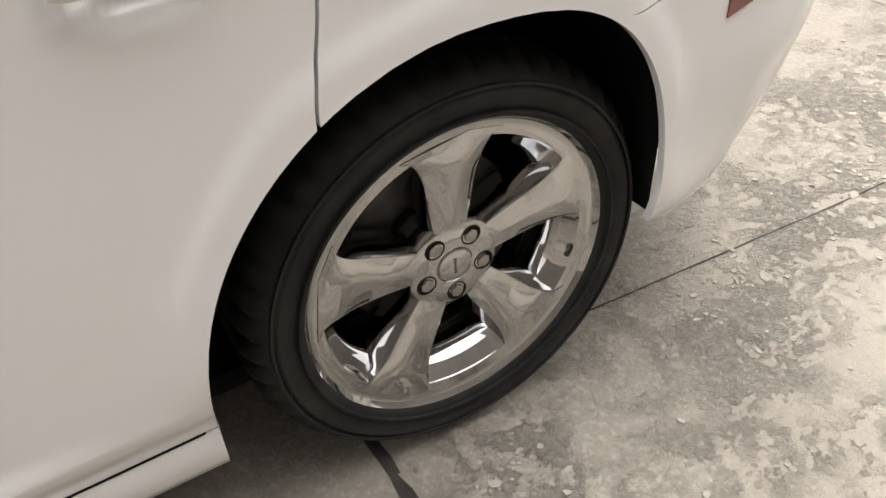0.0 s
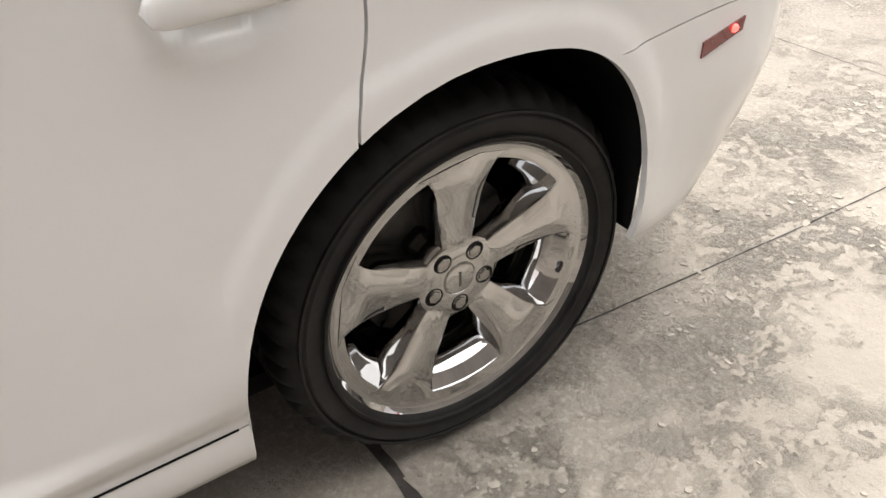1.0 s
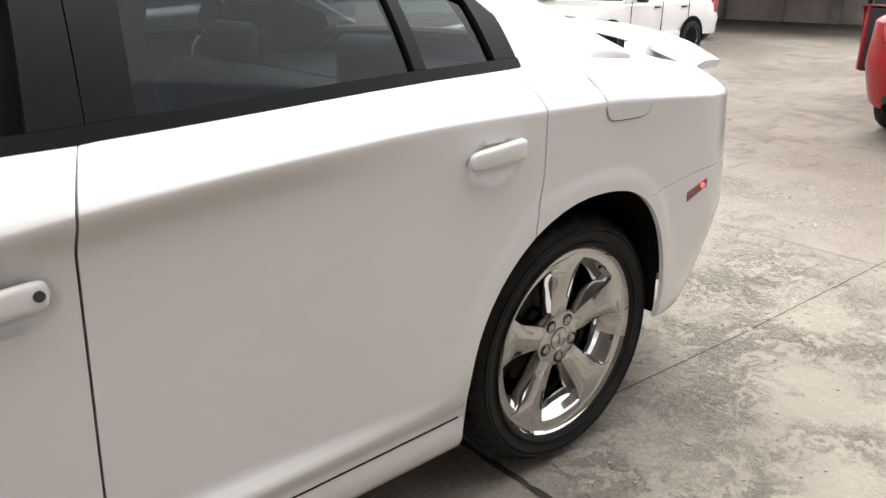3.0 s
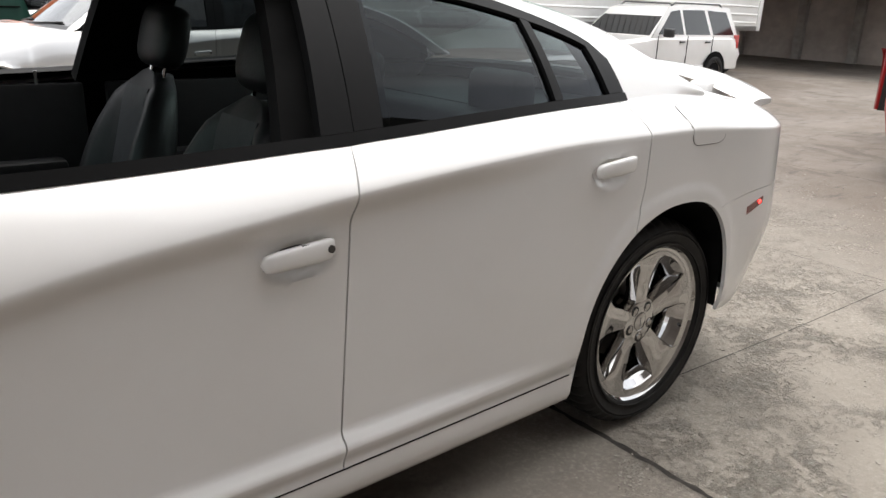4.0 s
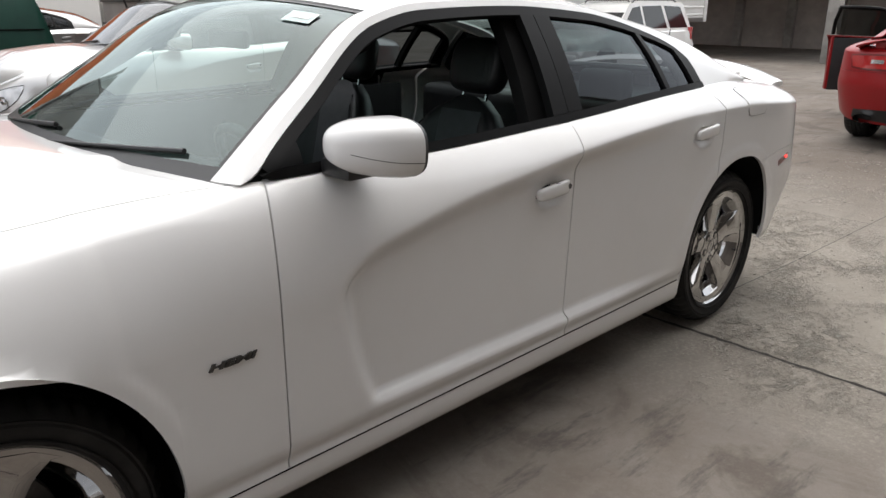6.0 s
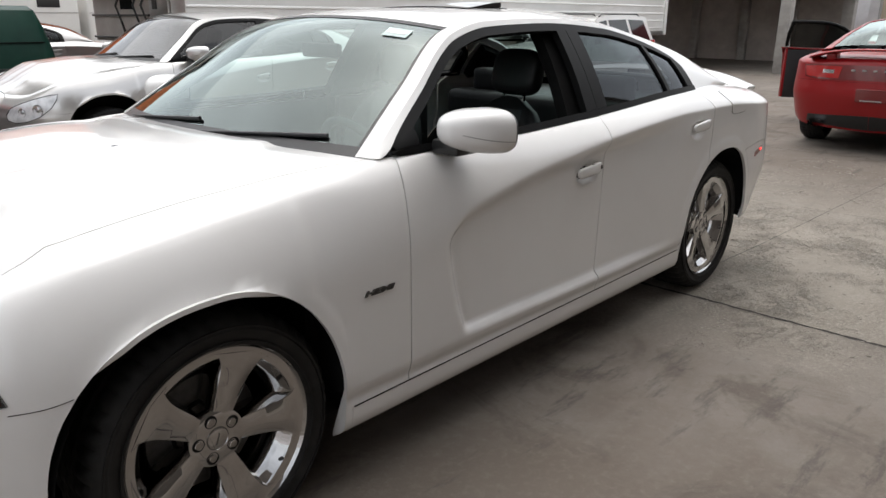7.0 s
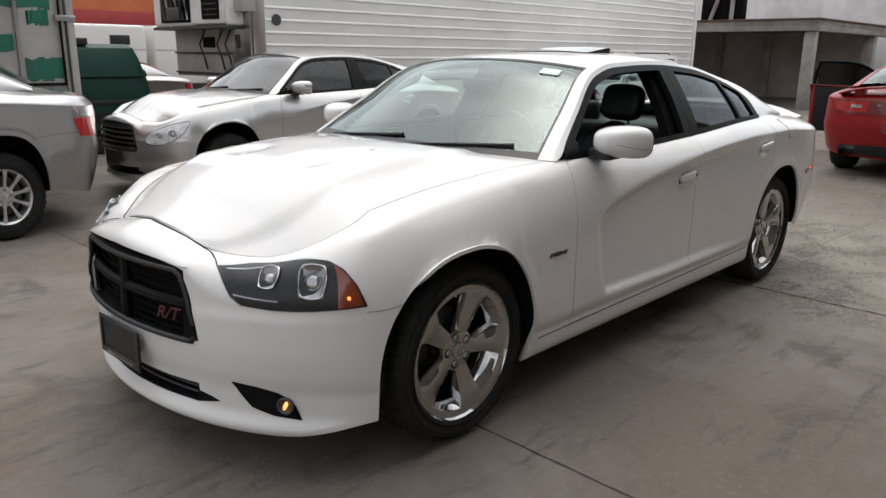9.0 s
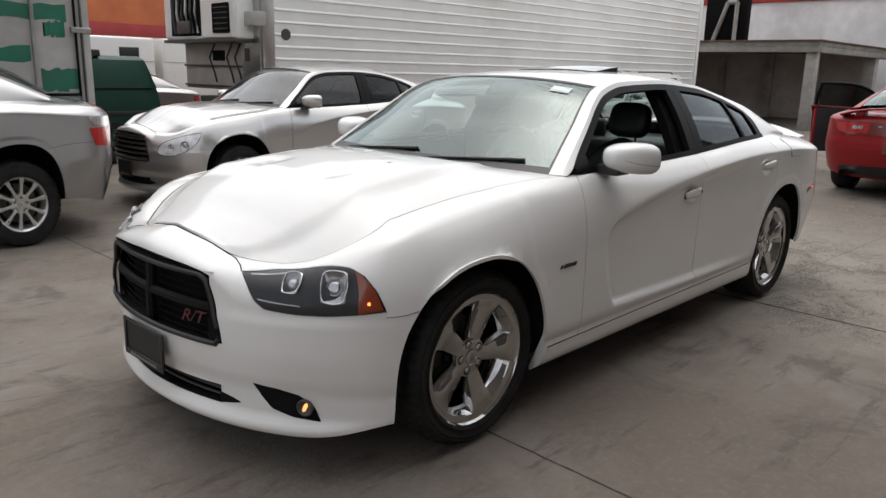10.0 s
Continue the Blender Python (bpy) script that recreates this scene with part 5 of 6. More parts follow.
        for p, f, r in spots:
            q = base_surface(p, f, 0.002)
            n = (base_surface(p, f, 0.03) - q).normalized() + Vector((-0.15, 0, -0.05))
            q.y, n.y = (sd * abs(q.y), sd * abs(n.y))
            rot = n.normalized().to_track_quat("Z", "Y").to_matrix().to_4x4()
            m = Matrix.Translation(q) @ rot
            bm = bmesh.new()
            lathe([(r * 1.16, -0.006), (r * 1.18, 0.0045), (r * 1.14, 0.0058), (r * 1.09, 0.0052), (r * 1.04, 0.002), (r * 0.72, -0.0025), (r * 0.62, 0.0015), (r * 0.56, 0.0015), (r * 0.5, -0.001), (r * 0.0001, -0.002)], 32, "z", bm)
            for v in bm.verts:
                if lamps == "rect" and math.hypot(v.co.x, v.co.y) > r * 0.8:
                    k = max(abs(v.co.x), abs(v.co.y)) / math.hypot(v.co.x, v.co.y)
                    v.co.x, v.co.y = v.co.x * 0.92 / k ** 0.6, v.co.y * 1.12 / k ** 0.6
            bmesh.ops.transform(bm, matrix=m, verts=bm.verts)
            if lamps == "rect":
                edge = []
                for k in range(28):
                    a = 2 * math.pi * k / 28
                    c, d = math.cos(a), math.sin(a)
                    g = max(abs(c), abs(d)) ** 0.6
                    narrow = 1 - 0.16 * max(0.0, -d)
                    edge.append(m @ Vector((r * 1.13 * 0.92 * c / g * narrow, r * 1.13 * 1.12 * d / g, 0.0062)))
                part("projector_rim", tube(edge, 0.0021, 6, closed=True), REFLECT, lamp, "thin bright projector rim")
            ring = part("projector", bm, LAMPGREY if lamps == "rect" else REFLECT, lamp, "smoked projector with a thin bright rim")
            bm = bmesh.new()
            bmesh.ops.create_uvsphere(bm, u_segments=20, v_segments=12, radius=r * 0.5, matrix=m @ Matrix.Diagonal((1, 1, 0.3, 1)))
            part("projector_lens", bm, CHROME if lamps == "rect" else REFLECT, ring)
        # fog lamp recess
        fog = [(0.389, 0.379), (0.46, 0.37), (0.522, 0.353), (0.56, 0.325), (0.5735, 0.304), (0.5905, 0.2554), (0.5065, 0.264), (0.441, 0.288), (0.4095, 0.333)]
        if lamps == "rect":
            bm = polygon_patch(fog, side_surface, 0.03, 0.02, 0.003, 0.016)
            pocket = part("fog_lamp", mirrored(bm) if sd > 0 else bm.copy(), DEEP, car, "black fog lamp pocket", angle=60)
            bm.free()
            q = side_surface(0.543, 0.308, 0.006)
            q.y = sd * abs(q.y)
            bm = bmesh.new()
            rot = Vector((-1, sd * 0.55, 0)).to_track_quat("Z", "Y").to_matrix().to_4x4()
            lathe([(0.030, -0.006), (0.0325, 0.004), (0.028, 0.007), (0.02, 0.001), (0.0001, -0.002)], 24, "z", bm)
            bmesh.ops.transform(bm, matrix=Matrix.Translation(q) @ rot, verts=bm.verts)
            ring = part("fog_lamp_bowl", bm, DARKSTEEL, pocket)
            bm = bmesh.new()
            bmesh.ops.create_uvsphere(bm, u_segments=14, v_segments=8, radius=0.015, matrix=Matrix.Translation(q) @ rot @ Matrix.Rotation(radians(-25), 4, "Z") @ Matrix.Diagonal((0.5, 1.35, 0.4, 1)))
            part("fog_bulb", bm, LAMPON, pocket, "lit warm fog lamp bulb")


def tail_face(car, paint, sporty):
    """Tail lamps, boot spoiler, exhausts, side markers and fuel flap."""
    def tail(p, z, lift):
        pos, n = plan(p)
        f = 0.0
        zc, zr = Z_CREASE(p), Z_RIM(p)
        if z > zc:
            u = min(1.0, (z - zc) / (zr - zc))
            f = INSET(p) * (1 - max(0.0, 1 - u ** ROUND(p)) ** (1 / ROUND(p)))
        i = low_inset(p, min(z, zc)) + f
        return Vector((pos.x - n.x * i, pos.y - n.y * i, z)) + n * lift

    outline = [(P_SIDE + 0.40, 0.965), (P_SIDE + 0.6, 0.98), (END - 0.001, 0.98), (END - 0.001, 0.82), (P_SIDE + 0.6, 0.81), (P_SIDE + 0.44, 0.83)]
    outer = [(P_SIDE + 0.42, 0.950), (P_SIDE + 0.6, 0.962), (P_SIDE + 0.80, 0.962), (P_SIDE + 0.78, 0.835), (P_SIDE + 0.6, 0.832), (P_SIDE + 0.46, 0.845)]
    skirt = [(P_SIDE + 0.50, 0.40), (END - 0.001, 0.43), (END - 0.001, 0.27), (P_SIDE + 0.46, 0.31)]
    for sd in (-1, 1):
        if sporty:
            bm = polygon_patch(outer, tail, 0.05, 0.05, 0.009, 0.006)
            part("tail_light", mirrored(bm) if sd > 0 else bm.copy(), REDLENS, car, "bright red tail light", angle=60)
            bm.free()
            bm = polygon_patch(skirt, tail, 0.05, 0.04, 0.006, 0.012)
            part("rear_skirt", mirrored(bm) if sd > 0 else bm.copy(), BLACK, car, "black lower bumper skirt", angle=60)
            bm.free()
        bm = polygon_patch(outline, tail, 0.05, 0.05, 0.004, 0.01)
        part("tail_lamp", mirrored(bm) if sd > 0 else bm.copy(), WINE if sporty else REDLENS, car, "dark red lamp band" if sporty else "red tail lamp", angle=60)
        bm.free()
        rev = [(P_SIDE + 0.64, 0.925), (P_SIDE + 0.74, 0.925), (P_SIDE + 0.74, 0.885), (P_SIDE + 0.64, 0.885)]
        bm = polygon_patch(rev, tail, 0.05, 0.05, 0.012, 0.004)
        part("reversing_lamp", mirrored(bm) if sd > 0 else bm.copy(), REFLECT, car, "pale reversing lamp", angle=60)
        bm.free()
        if sporty:
            mark = [(at_x(3.482), 0.703), (at_x(3.578), 0.733), (at_x(3.580), 0.757), (at_x(3.481), 0.731)]
            bm = polygon_patch(mark, side_surface, 0.04, 0.05, 0.003, 0.006)
            ob = part("side_marker", mirrored(bm) if sd > 0 else bm.copy(), WINE, car, "dark red side marker lamp", angle=60)
            bm.free()
            q = side_surface(at_x(3.556), 0.741, 0.003)
            bm = bmesh.new()
            bmesh.ops.create_uvsphere(bm, u_segments=10, v_segments=6, radius=0.0075, matrix=Matrix.Translation((q.x, sd * abs(q.y), q.z)))
            part("marker_bulb", bm, MARKRED, ob, "lit red bulb")
    if sporty:
        # boot spoiler: a blade on two feet, its ends turned down
        rows = []
        for k in range(41):
            y = -0.74 + 1.48 * k / 40
            e = abs(y) / 0.74
            drop = 0.10 * e ** 2.6
            fwd = -0.10 * e ** 2.2
            w = 0.205 * (1 - 0.25 * soft((e - 0.8) / 0.2))
            rows.append([(4.01 + fwd + w * (a - 0.55), y, 1.130 - drop + b) for a, b in ((0.0, 0.006), (0.12, 0.022), (0.4, 0.031), (0.75, 0.032), (0.97, 0.030), (1.0, 0.022), (0.95, 0.010), (0.5, 0.004), (0.1, -0.002), (0.0, 0.006))])
        bm = grid(rows)
        for r in (rows[0], rows[-1]):
            bm.faces.new([bm.verts.new(p) for p in r[:-1]])
        sp = part("boot_spoiler", bm, paint, car, "body-coloured boot spoiler", angle=50)
        for y in (-0.5, 0.5):
            part("spoiler_foot", boxbm((3.83, y - 0.055, 1.03), (3.98, y + 0.055, 1.108), 0.02, 3), paint, sp)
        flap = []
        for k in range(24):
            a = 2 * math.pi * k / 24
            flap.append((at_x(3.16) + 0.092 * math.copysign(abs(math.cos(a)) ** 0.4, math.cos(a)), CREASE_LEVEL + 1.5 + 6.0 * math.copysign(abs(math.sin(a)) ** 0.5, math.sin(a))))
        bm = polygon_patch(flap, level_surface, 0.03, 1.0, 0.0025, 0.003)
        part("fuel_flap", bm, paint, car, angle=60)
        mid = CREASE_LEVEL + 1.5
        ring = [level_surface(at_x(3.16) + (a - at_x(3.16)) * 1.03, mid + (b - mid) * 1.03, 0.0006) for a, b in flap]
        part("flap_gap", tube(ring, 0.0009, 6, closed=True), DEEP, car)
        for sd in (-1, 1):
            bm = bmesh.new()
            for s in (1.0, 0.82):
                lathe([(0.055 * s, -0.15), (0.055 * s, 0.03)], 20, "x", bm)
            bmesh.ops.transform(bm, matrix=Matrix.Translation((3.98, sd * 0.56, 0.32)) @ Matrix.Diagonal((1, 1.6, 0.85, 1)), verts=bm.verts)
            part("exhaust_tip", bm, REFLECT, car, "chrome exhaust tip")
        m = Matrix.Translation((4.095, 0, 0.66))
        pl = part("rear_plate", boxbm((-0.02, -0.16, -0.07), (0.004, 0.16, 0.07), 0.004, 1, m), WINE, car, "plate with its writing drawn as bars")
        bm = bmesh.new()
        for k in range(7):
            box(bm, (0.004, -0.11 + k * 0.032, -0.062), (0.006, -0.083 + k * 0.032, -0.048), m=m)
        part("plate_bars", bm, STEEL, pl, smooth=False)
        bm = bmesh.new()
        for k in range(5):
            box(bm, (4.04, -0.22 + k * 0.11 - 0.020, 0.918), (4.102, -0.22 + k * 0.11 + 0.020, 0.936), 0.003)
        part("boot_letters", bm, STEEL, car, "plain bars in place of the maker's name")


# ---------------------------------------------------------------- the white car
car, made = sedan("white pearl four-door sedan with chrome wheels and open driver's window", WHITE, (0, 0, 0), 0, phases=(-70, -92))
lettering("engine_badge", made["front_fender"][0], "HEMI", DARKSTEEL, 0.022, Matrix.Translation((0.522, -0.9755, 0.668)) @ Euler((radians(90), 0, 0)).to_matrix().to_4x4() @ Matrix.Diagonal((2.35, 1, 1, 1)), "small dark chrome raised letters", 0.25, 0.0008)
lettering("grille_badge", car, "R/T", PINK, 0.064, Matrix.Translation((-0.906, -0.333, 0.585)) @ Euler((radians(90), 0, radians(-72))).to_matrix().to_4x4() @ Matrix.Diagonal((1.1, 1, 1, 1)), "pale red raised letters", 0.4)
rows = [[top(s, t, -0.001) for t in np.linspace(-0.80, -0.65, 5)] for s in np.linspace(0.213, 0.233, 3)]
sticker = part("screen_sticker", grid(rows), PAPER, car, "pale paper sticker")
rows = [[top(s, t, 0.0005) for t in np.linspace(-0.78, -0.67, 5)] for s in np.linspace(0.219, 0.226, 3)]
part("sticker_bar", grid(rows), STEEL, sticker, "plain grey bar in place of writing")


# ---------------------------------------------------------------- the yard
S = 90.0
bm = bmesh.new()
bm.faces.new([bm.verts.new(p) for p in ((-S, -S, 0), (S, -S, 0), (S, S, 0), (-S, S, 0))])
ground = tagged(finish("ground", bm, YARD, False), "worn warm-grey concrete yard, scaled and stained", "ground", "", "structure")


def joint(points, w, seed, mat=JOINT):
    """A sunk, ragged joint between two slabs, laid just above the sheet."""
    rnd = random.Random(seed)
    bm = bmesh.new()
    prev = None
    for (x0, y0), (x1, y1) in zip(points, points[1:]):
        d = Vector((x1 - x0, y1 - y0, 0))
        n = max(2, int(d.length / 0.04))
        side = Vector((-d.y, d.x, 0)).normalized()
        for k in range(n + 1):
            c = Vector((x0, y0, 0.0015)) + d * k / n
            a, b = w * (0.35 + 0.65 * rnd.random()), w * (0.35 + 0.65 * rnd.random())
            cur = (bm.verts.new(c + side * a), bm.verts.new(c - side * b))
            if prev:
                bm.faces.new((prev[0], cur[0], cur[1], prev[1]))
            prev = cur
        prev = None
    return tagged(finish("slab_joint", bm, mat, False), "dirt-filled joint between concrete slabs", "joint", "slab joints", "structure")


joint([(2.90, 4.0), (2.87, -0.95), (2.855, -2.0), (2.83, -5.0)], 0.017, 1)
joint([(0.14, 4.0), (0.11, -0.9), (0.10, -1.6), (0.08, -5.0)], 0.007, 2)
joint([(3.2, -0.80), (4.2, -0.86), (6.5, -0.95), (12.0, -1.2)], 0.0035, 3)
joint([(5.40, 3.0), (5.44, -0.05), (5.43, -0.9), (5.38, -5.0)], 0.003, 4)
joint([(-1.9, 0.95), (-0.85, 0.66), (0.2, 0.5)], 0.002, 5)
joint([(8.3, 6.0), (8.25, -5.0)], 0.006, 6)


def scaled_crust():
    """Loose chips and thin plates of slab skin, strewn in broken lines behind the rear wheel."""
    rnd = random.Random(11)
    bm = bmesh.new()

    def chip(x, y, r, h):
        n = rnd.choice((5, 6, 7))
        a0 = rnd.uniform(0, 6.28)
        long = rnd.uniform(1.0, 1.9)
        turn = rnd.uniform(0, 3.14)
        c, s = math.cos(turn), math.sin(turn)
        tilt, tilt2 = rnd.uniform(-0.4, 0.4) * h / r, rnd.uniform(-0.4, 0.4) * h / r
        low, high = [], []
        for k in range(n):
            a = a0 + 6.283 * k / n
            q = r * rnd.uniform(0.6, 1.15)
            u, v = q * long * math.cos(a), q * math.sin(a)
            px, py = u * c - v * s, u * s + v * c
            low.append(bm.verts.new((x + px * 1.08, y + py * 1.08, -0.001)))
            high.append(bm.verts.new((x + px, y + py, max(0.001, h + px * tilt + py * tilt2))))
        bm.faces.new(high)
        for k in range(n):
            bm.faces.new((low[k], low[(k + 1) % n], high[(k + 1) % n], high[k]))

    def free(x, y):
        return not (x < 3.35 and y > -1.0) and y > -2.6

    for line in range(70):
        x, y = rnd.uniform(2.7, 7.6), rnd.uniform(-2.3, 1.6)
        way = rnd.uniform(0, 6.28)
        for k in range(rnd.randint(20, 80)):
            way += rnd.gauss(0, 0.5)
            x, y = x + 0.013 * math.cos(way), y + 0.013 * math.sin(way)
            if not free(x, y):
                continue
            for j in range(rnd.choice((1, 1, 2, 3))):
                r = min(0.010, max(0.002, rnd.lognormvariate(-5.7, 0.5)))
                chip(x + rnd.gauss(0, 0.018), y + rnd.gauss(0, 0.018), r, r * rnd.uniform(0.2, 0.4))
    for k in range(1500):
        x, y = rnd.uniform(2.6, 8.0), rnd.uniform(-2.5, 2.0)
        if free(x, y):
            r = rnd.uniform(0.0025, 0.007)
            chip(x, y, r, r * 0.5)
    return tagged(finish("concrete_flakes", bm, FLAKE, False), "pale chips of scaled concrete skin strewn on the yard", "debris", "", "stuff")


scaled_crust()


# ---------------------------------------------------------------- the other parked saloons
silver, silver_parts = sedan("silver metallic sedan with ribbed bonnet, parked facing forward", SILVER, (2.06, 5.08, 0), 0, (0.93, 0.93, 1.0), 0.0, ribbed_feature, False, (10, 40), "slim", STEEL, False, DARKGLASS, False, "oval", 0.335)
grey_car, grey_parts = sedan("dark grey metallic sedan with alloy wheels", GREY, (-3.02, 4.64, 0), 0, (0.92, 0.92, 1.05), 0.0, flat_feature, False, (10, 25), "slim", SILVER, False, DARKGLASS, False, "oval", 0.335)
for sd in (-1, 1):
    for zs, mat, words in (((0.74, 0.90), REDLENS, "red tail lamp"), ((0.903, 0.985), REFLECT, "clear lamp top")):
        poly = [(P_SIDE + 0.16, zs[0] + 0.02), (P_SIDE + 0.44, zs[0]), (P_SIDE + 0.48, zs[1]), (P_SIDE + 0.10, zs[1])]
        bm = polygon_patch(poly, side_surface, 0.05, 0.05, 0.004, 0.008)
        part("corner_lamp", mirrored(bm) if sd > 0 else bm.copy(), mat, grey_car, words, angle=60)
        bm.free()
far_car, far_parts = sedan("dark grey sedan parked behind the silver one", GREY, (1.75, 11.7, 0), 0, (0.9, 0.92, 0.93), 0.0, flat_feature, False, (0, 0), "slim", STEEL, False, DARKGLASS, False, "oval", 0.335)
for sd in (-1, 1):
    poly = [(P_SIDE + 0.10, 0.80), (P_SIDE + 0.44, 0.79), (P_SIDE + 0.48, 0.97), (P_SIDE + 0.08, 0.96)]
    bm = polygon_patch(poly, side_surface, 0.05, 0.05, 0.004, 0.008)
    part("corner_lamp", mirrored(bm) if sd > 0 else bm.copy(), REDLENS, far_car, "red tail lamp", angle=60)
    bm.free()
red_car, red_parts = sedan("red metallic sedan seen from behind, its front door open", RED, (12.5, -0.38, 0), 180, (1, 1, 1), 1.0, hood_feature, True, (-60, -80), "wide", STEEL, True, SCREEN, True)
pale_car, pale_parts = sedan("white sedan parked far off in the yard", SUVWHITE, (23.0, 1.9, 0), 180, (0.92, 0.92, 1.0), 0.0, flat_feature, False, (0, 0), "slim", STEEL, False, DARKGLASS, False, "oval", 0.335)


def open_door(car, paint, swing):
    """The red car's driver's door, swung out on its hinge: skin, card, frame and pane."""
    panels, _ = skin_panels(1.0)
    for k, b in panels.items():
        if k != "front_door":
            b.free()
    m = Matrix.Translation((0.665, -0.95, 0)) @ Matrix.Rotation(radians(swing), 4, "Z") @ Matrix.Translation((-0.665, 0.95, 0))
    door = part("front_door", panel(panels["front_door"], 0.014, (1.5, 0, 0.6)), paint, car, "open driver's door", angle=52)
    part("door_card", boxbm((0.72, -0.90, 0.32), (1.80, -0.85, 1.03), 0.02), LEATHER, door)
    frame_pts = [flank(0.03, 0.5), flank(0.12, 0.93)] + [flank(s, 0.93) for s in np.linspace(0.16, 0.485, 8)] + [flank(0.505, 0.5), flank(0.51, 0.05)]
    part("window_frame", tube(frame_pts, 0.026, 8), TRIM, door)
    rows = []
    for s in np.linspace(0.07, 0.50, 14):
        rows.append([flank(s, 0.02 + 0.9 * f, -0.006) for f in np.linspace(0, 1, 6)])
    part("door_pane", grid(rows), DARKGLASS, door)
    part("door_edge", boxbm((1.785, -0.955, 0.33), (1.825, -0.85, 1.05), 0.015), paint, door)
    door.matrix_basis = m
    return door


open_door(red_car, RED, -60)


# ---------------------------------------------------------------- the light-coloured off-roader
def offroader(at, turn, paint, label):
    """A boxy five-door off-roader: nose towards -x."""
    car = thing("suv_car", label, "car", "parked cars", "", at, turn, (0.93, 0.93, 0.87))
    L, W = 4.42, 0.9

    def ring(x, z0, z1, w0, w1, edge):
        pts = []
        for sx, z, w in ((-1, z0, w0), (-1, (z0 + z1) / 2, W), (-1, z1 - edge, w1), (-1, z1, w1 - edge), (1, z1, w1 - edge), (1, z1 - edge, w1), (1, (z0 + z1) / 2, W), (1, z0, w0)):
            pts.append((x, sx * w, z))
        return pts + [pts[0]]

    tops = smooth_table([(0, 0.86), (0.15, 0.98), (0.5, 1.03), (1.25, 1.10), (1.3, 1.11), (4.2, 1.13), (4.42, 1.06)])
    wide = smooth_table([(0, 0.70), (0.12, 0.82), (0.4, 0.87), (4.2, 0.87), (4.42, 0.80)])
    bm = grid([ring(x, 0.42, tops(x), min(wide(x), 0.86), wide(x), 0.07) for x in (0, 0.04, 0.12, 0.3, 0.7, 1.1, 1.3, 2.0, 3.0, 4.0, 4.25, 4.38, 4.42)])
    for f in ([v for v in bm.verts if abs(v.co.x) < 1e-4], [v for v in bm.verts if abs(v.co.x - L) < 1e-4]):
        bmesh.ops.contextual_create(bm, geom=f[:-1]) if len(f) > 3 else None
    tidy(bm)
    part("body", bm, paint, car, "", angle=35)
    side = [(1.25, 1.08), (1.93, 1.66), (2.25, 1.715), (3.2, 1.73), (4.08, 1.69), (4.37, 1.10)]
    bm = bmesh.new()
    for sd in (-1, 1):
        bm.faces.new([bm.verts.new((x, sd * (0.84 - 0.15 * (z - 1.08) / 0.65), z)) for x, z in side])
    for (xa, za), (xb, zb) in zip(side, side[1:]):
        bm.faces.new([bm.verts.new((x, s * (0.84 - 0.15 * (z - 1.08) / 0.65), z)) for x, z, s in ((xa, za, -1), (xb, zb, -1), (xb, zb, 1), (xa, za, 1))])
    bmesh.ops.remove_doubles(bm, verts=bm.verts, dist=1e-4)
    bmesh.ops.bevel(bm, geom=bm.edges[:], offset=0.03, segments=2, affect="EDGES")
    part("cabin", bm, paint, car, angle=30)

    def pane_on(poly, name="side_window"):
        for sd in (-1, 1):
            bm = bmesh.new()
            bm.faces.new([bm.verts.new((x, sd * (0.845 - 0.15 * (z - 1.08) / 0.65), z)) for x, z in poly])
            panel(bm, 0.006, (2.5, 0, 1.2))
            part(name, bm, BLACKGLASS, car)

    pane_on([(1.52, 1.15), (1.98, 1.60), (2.28, 1.64), (2.36, 1.15)])
    pane_on([(2.44, 1.15), (2.37, 1.64), (3.14, 1.655), (3.30, 1.15)])
    pane_on([(3.42, 1.15), (3.26, 1.655), (3.96, 1.63), (4.20, 1.15)])
    bm = grid([[(1.305 + 0.61 * f - 0.01, y * (0.78 - 0.12 * f), 1.12 + 0.51 * f + 0.006) for y in np.linspace(-1, 1, 9)] for f in np.linspace(0, 1, 6)])
    part("windscreen", bm, BLACKGLASS, car)
    bm = grid([[(4.352 - 0.24 * f + 0.012, y * 0.68, 1.16 + 0.45 * f) for y in np.linspace(-1, 1, 5)] for f in np.linspace(0, 1, 4)])
    part("rear_window", bm, BLACKGLASS, car)
    for sd in (-1, 1):
        part("roof_rail", tube([(2.15, sd * 0.60, 1.72), (2.25, sd * 0.60, 1.775), (3.85, sd * 0.60, 1.785), (3.98, sd * 0.60, 1.71)], 0.017, 8), BLACK, car, "black roof rail")
        part("lower_cladding", boxbm((0.95, sd * 0.88 - 0.03, 0.34), (3.2, sd * 0.88 + 0.03, 0.52), 0.02), paint, car)
        part("door_mirror", boxbm((1.55, sd * 0.98 - 0.09, 1.10), (1.70, sd * 0.98 + 0.09, 1.27), 0.035, 3), BLACK, car, "black door mirror")
        for x in (2.22, 3.12):
            part("door_handle", boxbm((x - 0.08, sd * 0.905 - 0.015, 0.985), (x + 0.08, sd * 0.905 + 0.015, 1.02), 0.008), BLACK, car, "dark door handle")
        part("tail_lamp", boxbm((4.22, sd * 0.80 - 0.07, 0.86), (4.385, sd * 0.80 + 0.075, 1.16), 0.02), REDLENS, car, "red tail lamp")
        part("headlamp", boxbm((0.0, sd * 0.66 - 0.13, 0.72), (0.2, sd * 0.66 + 0.14, 0.90), 0.03), REFLECT, car)
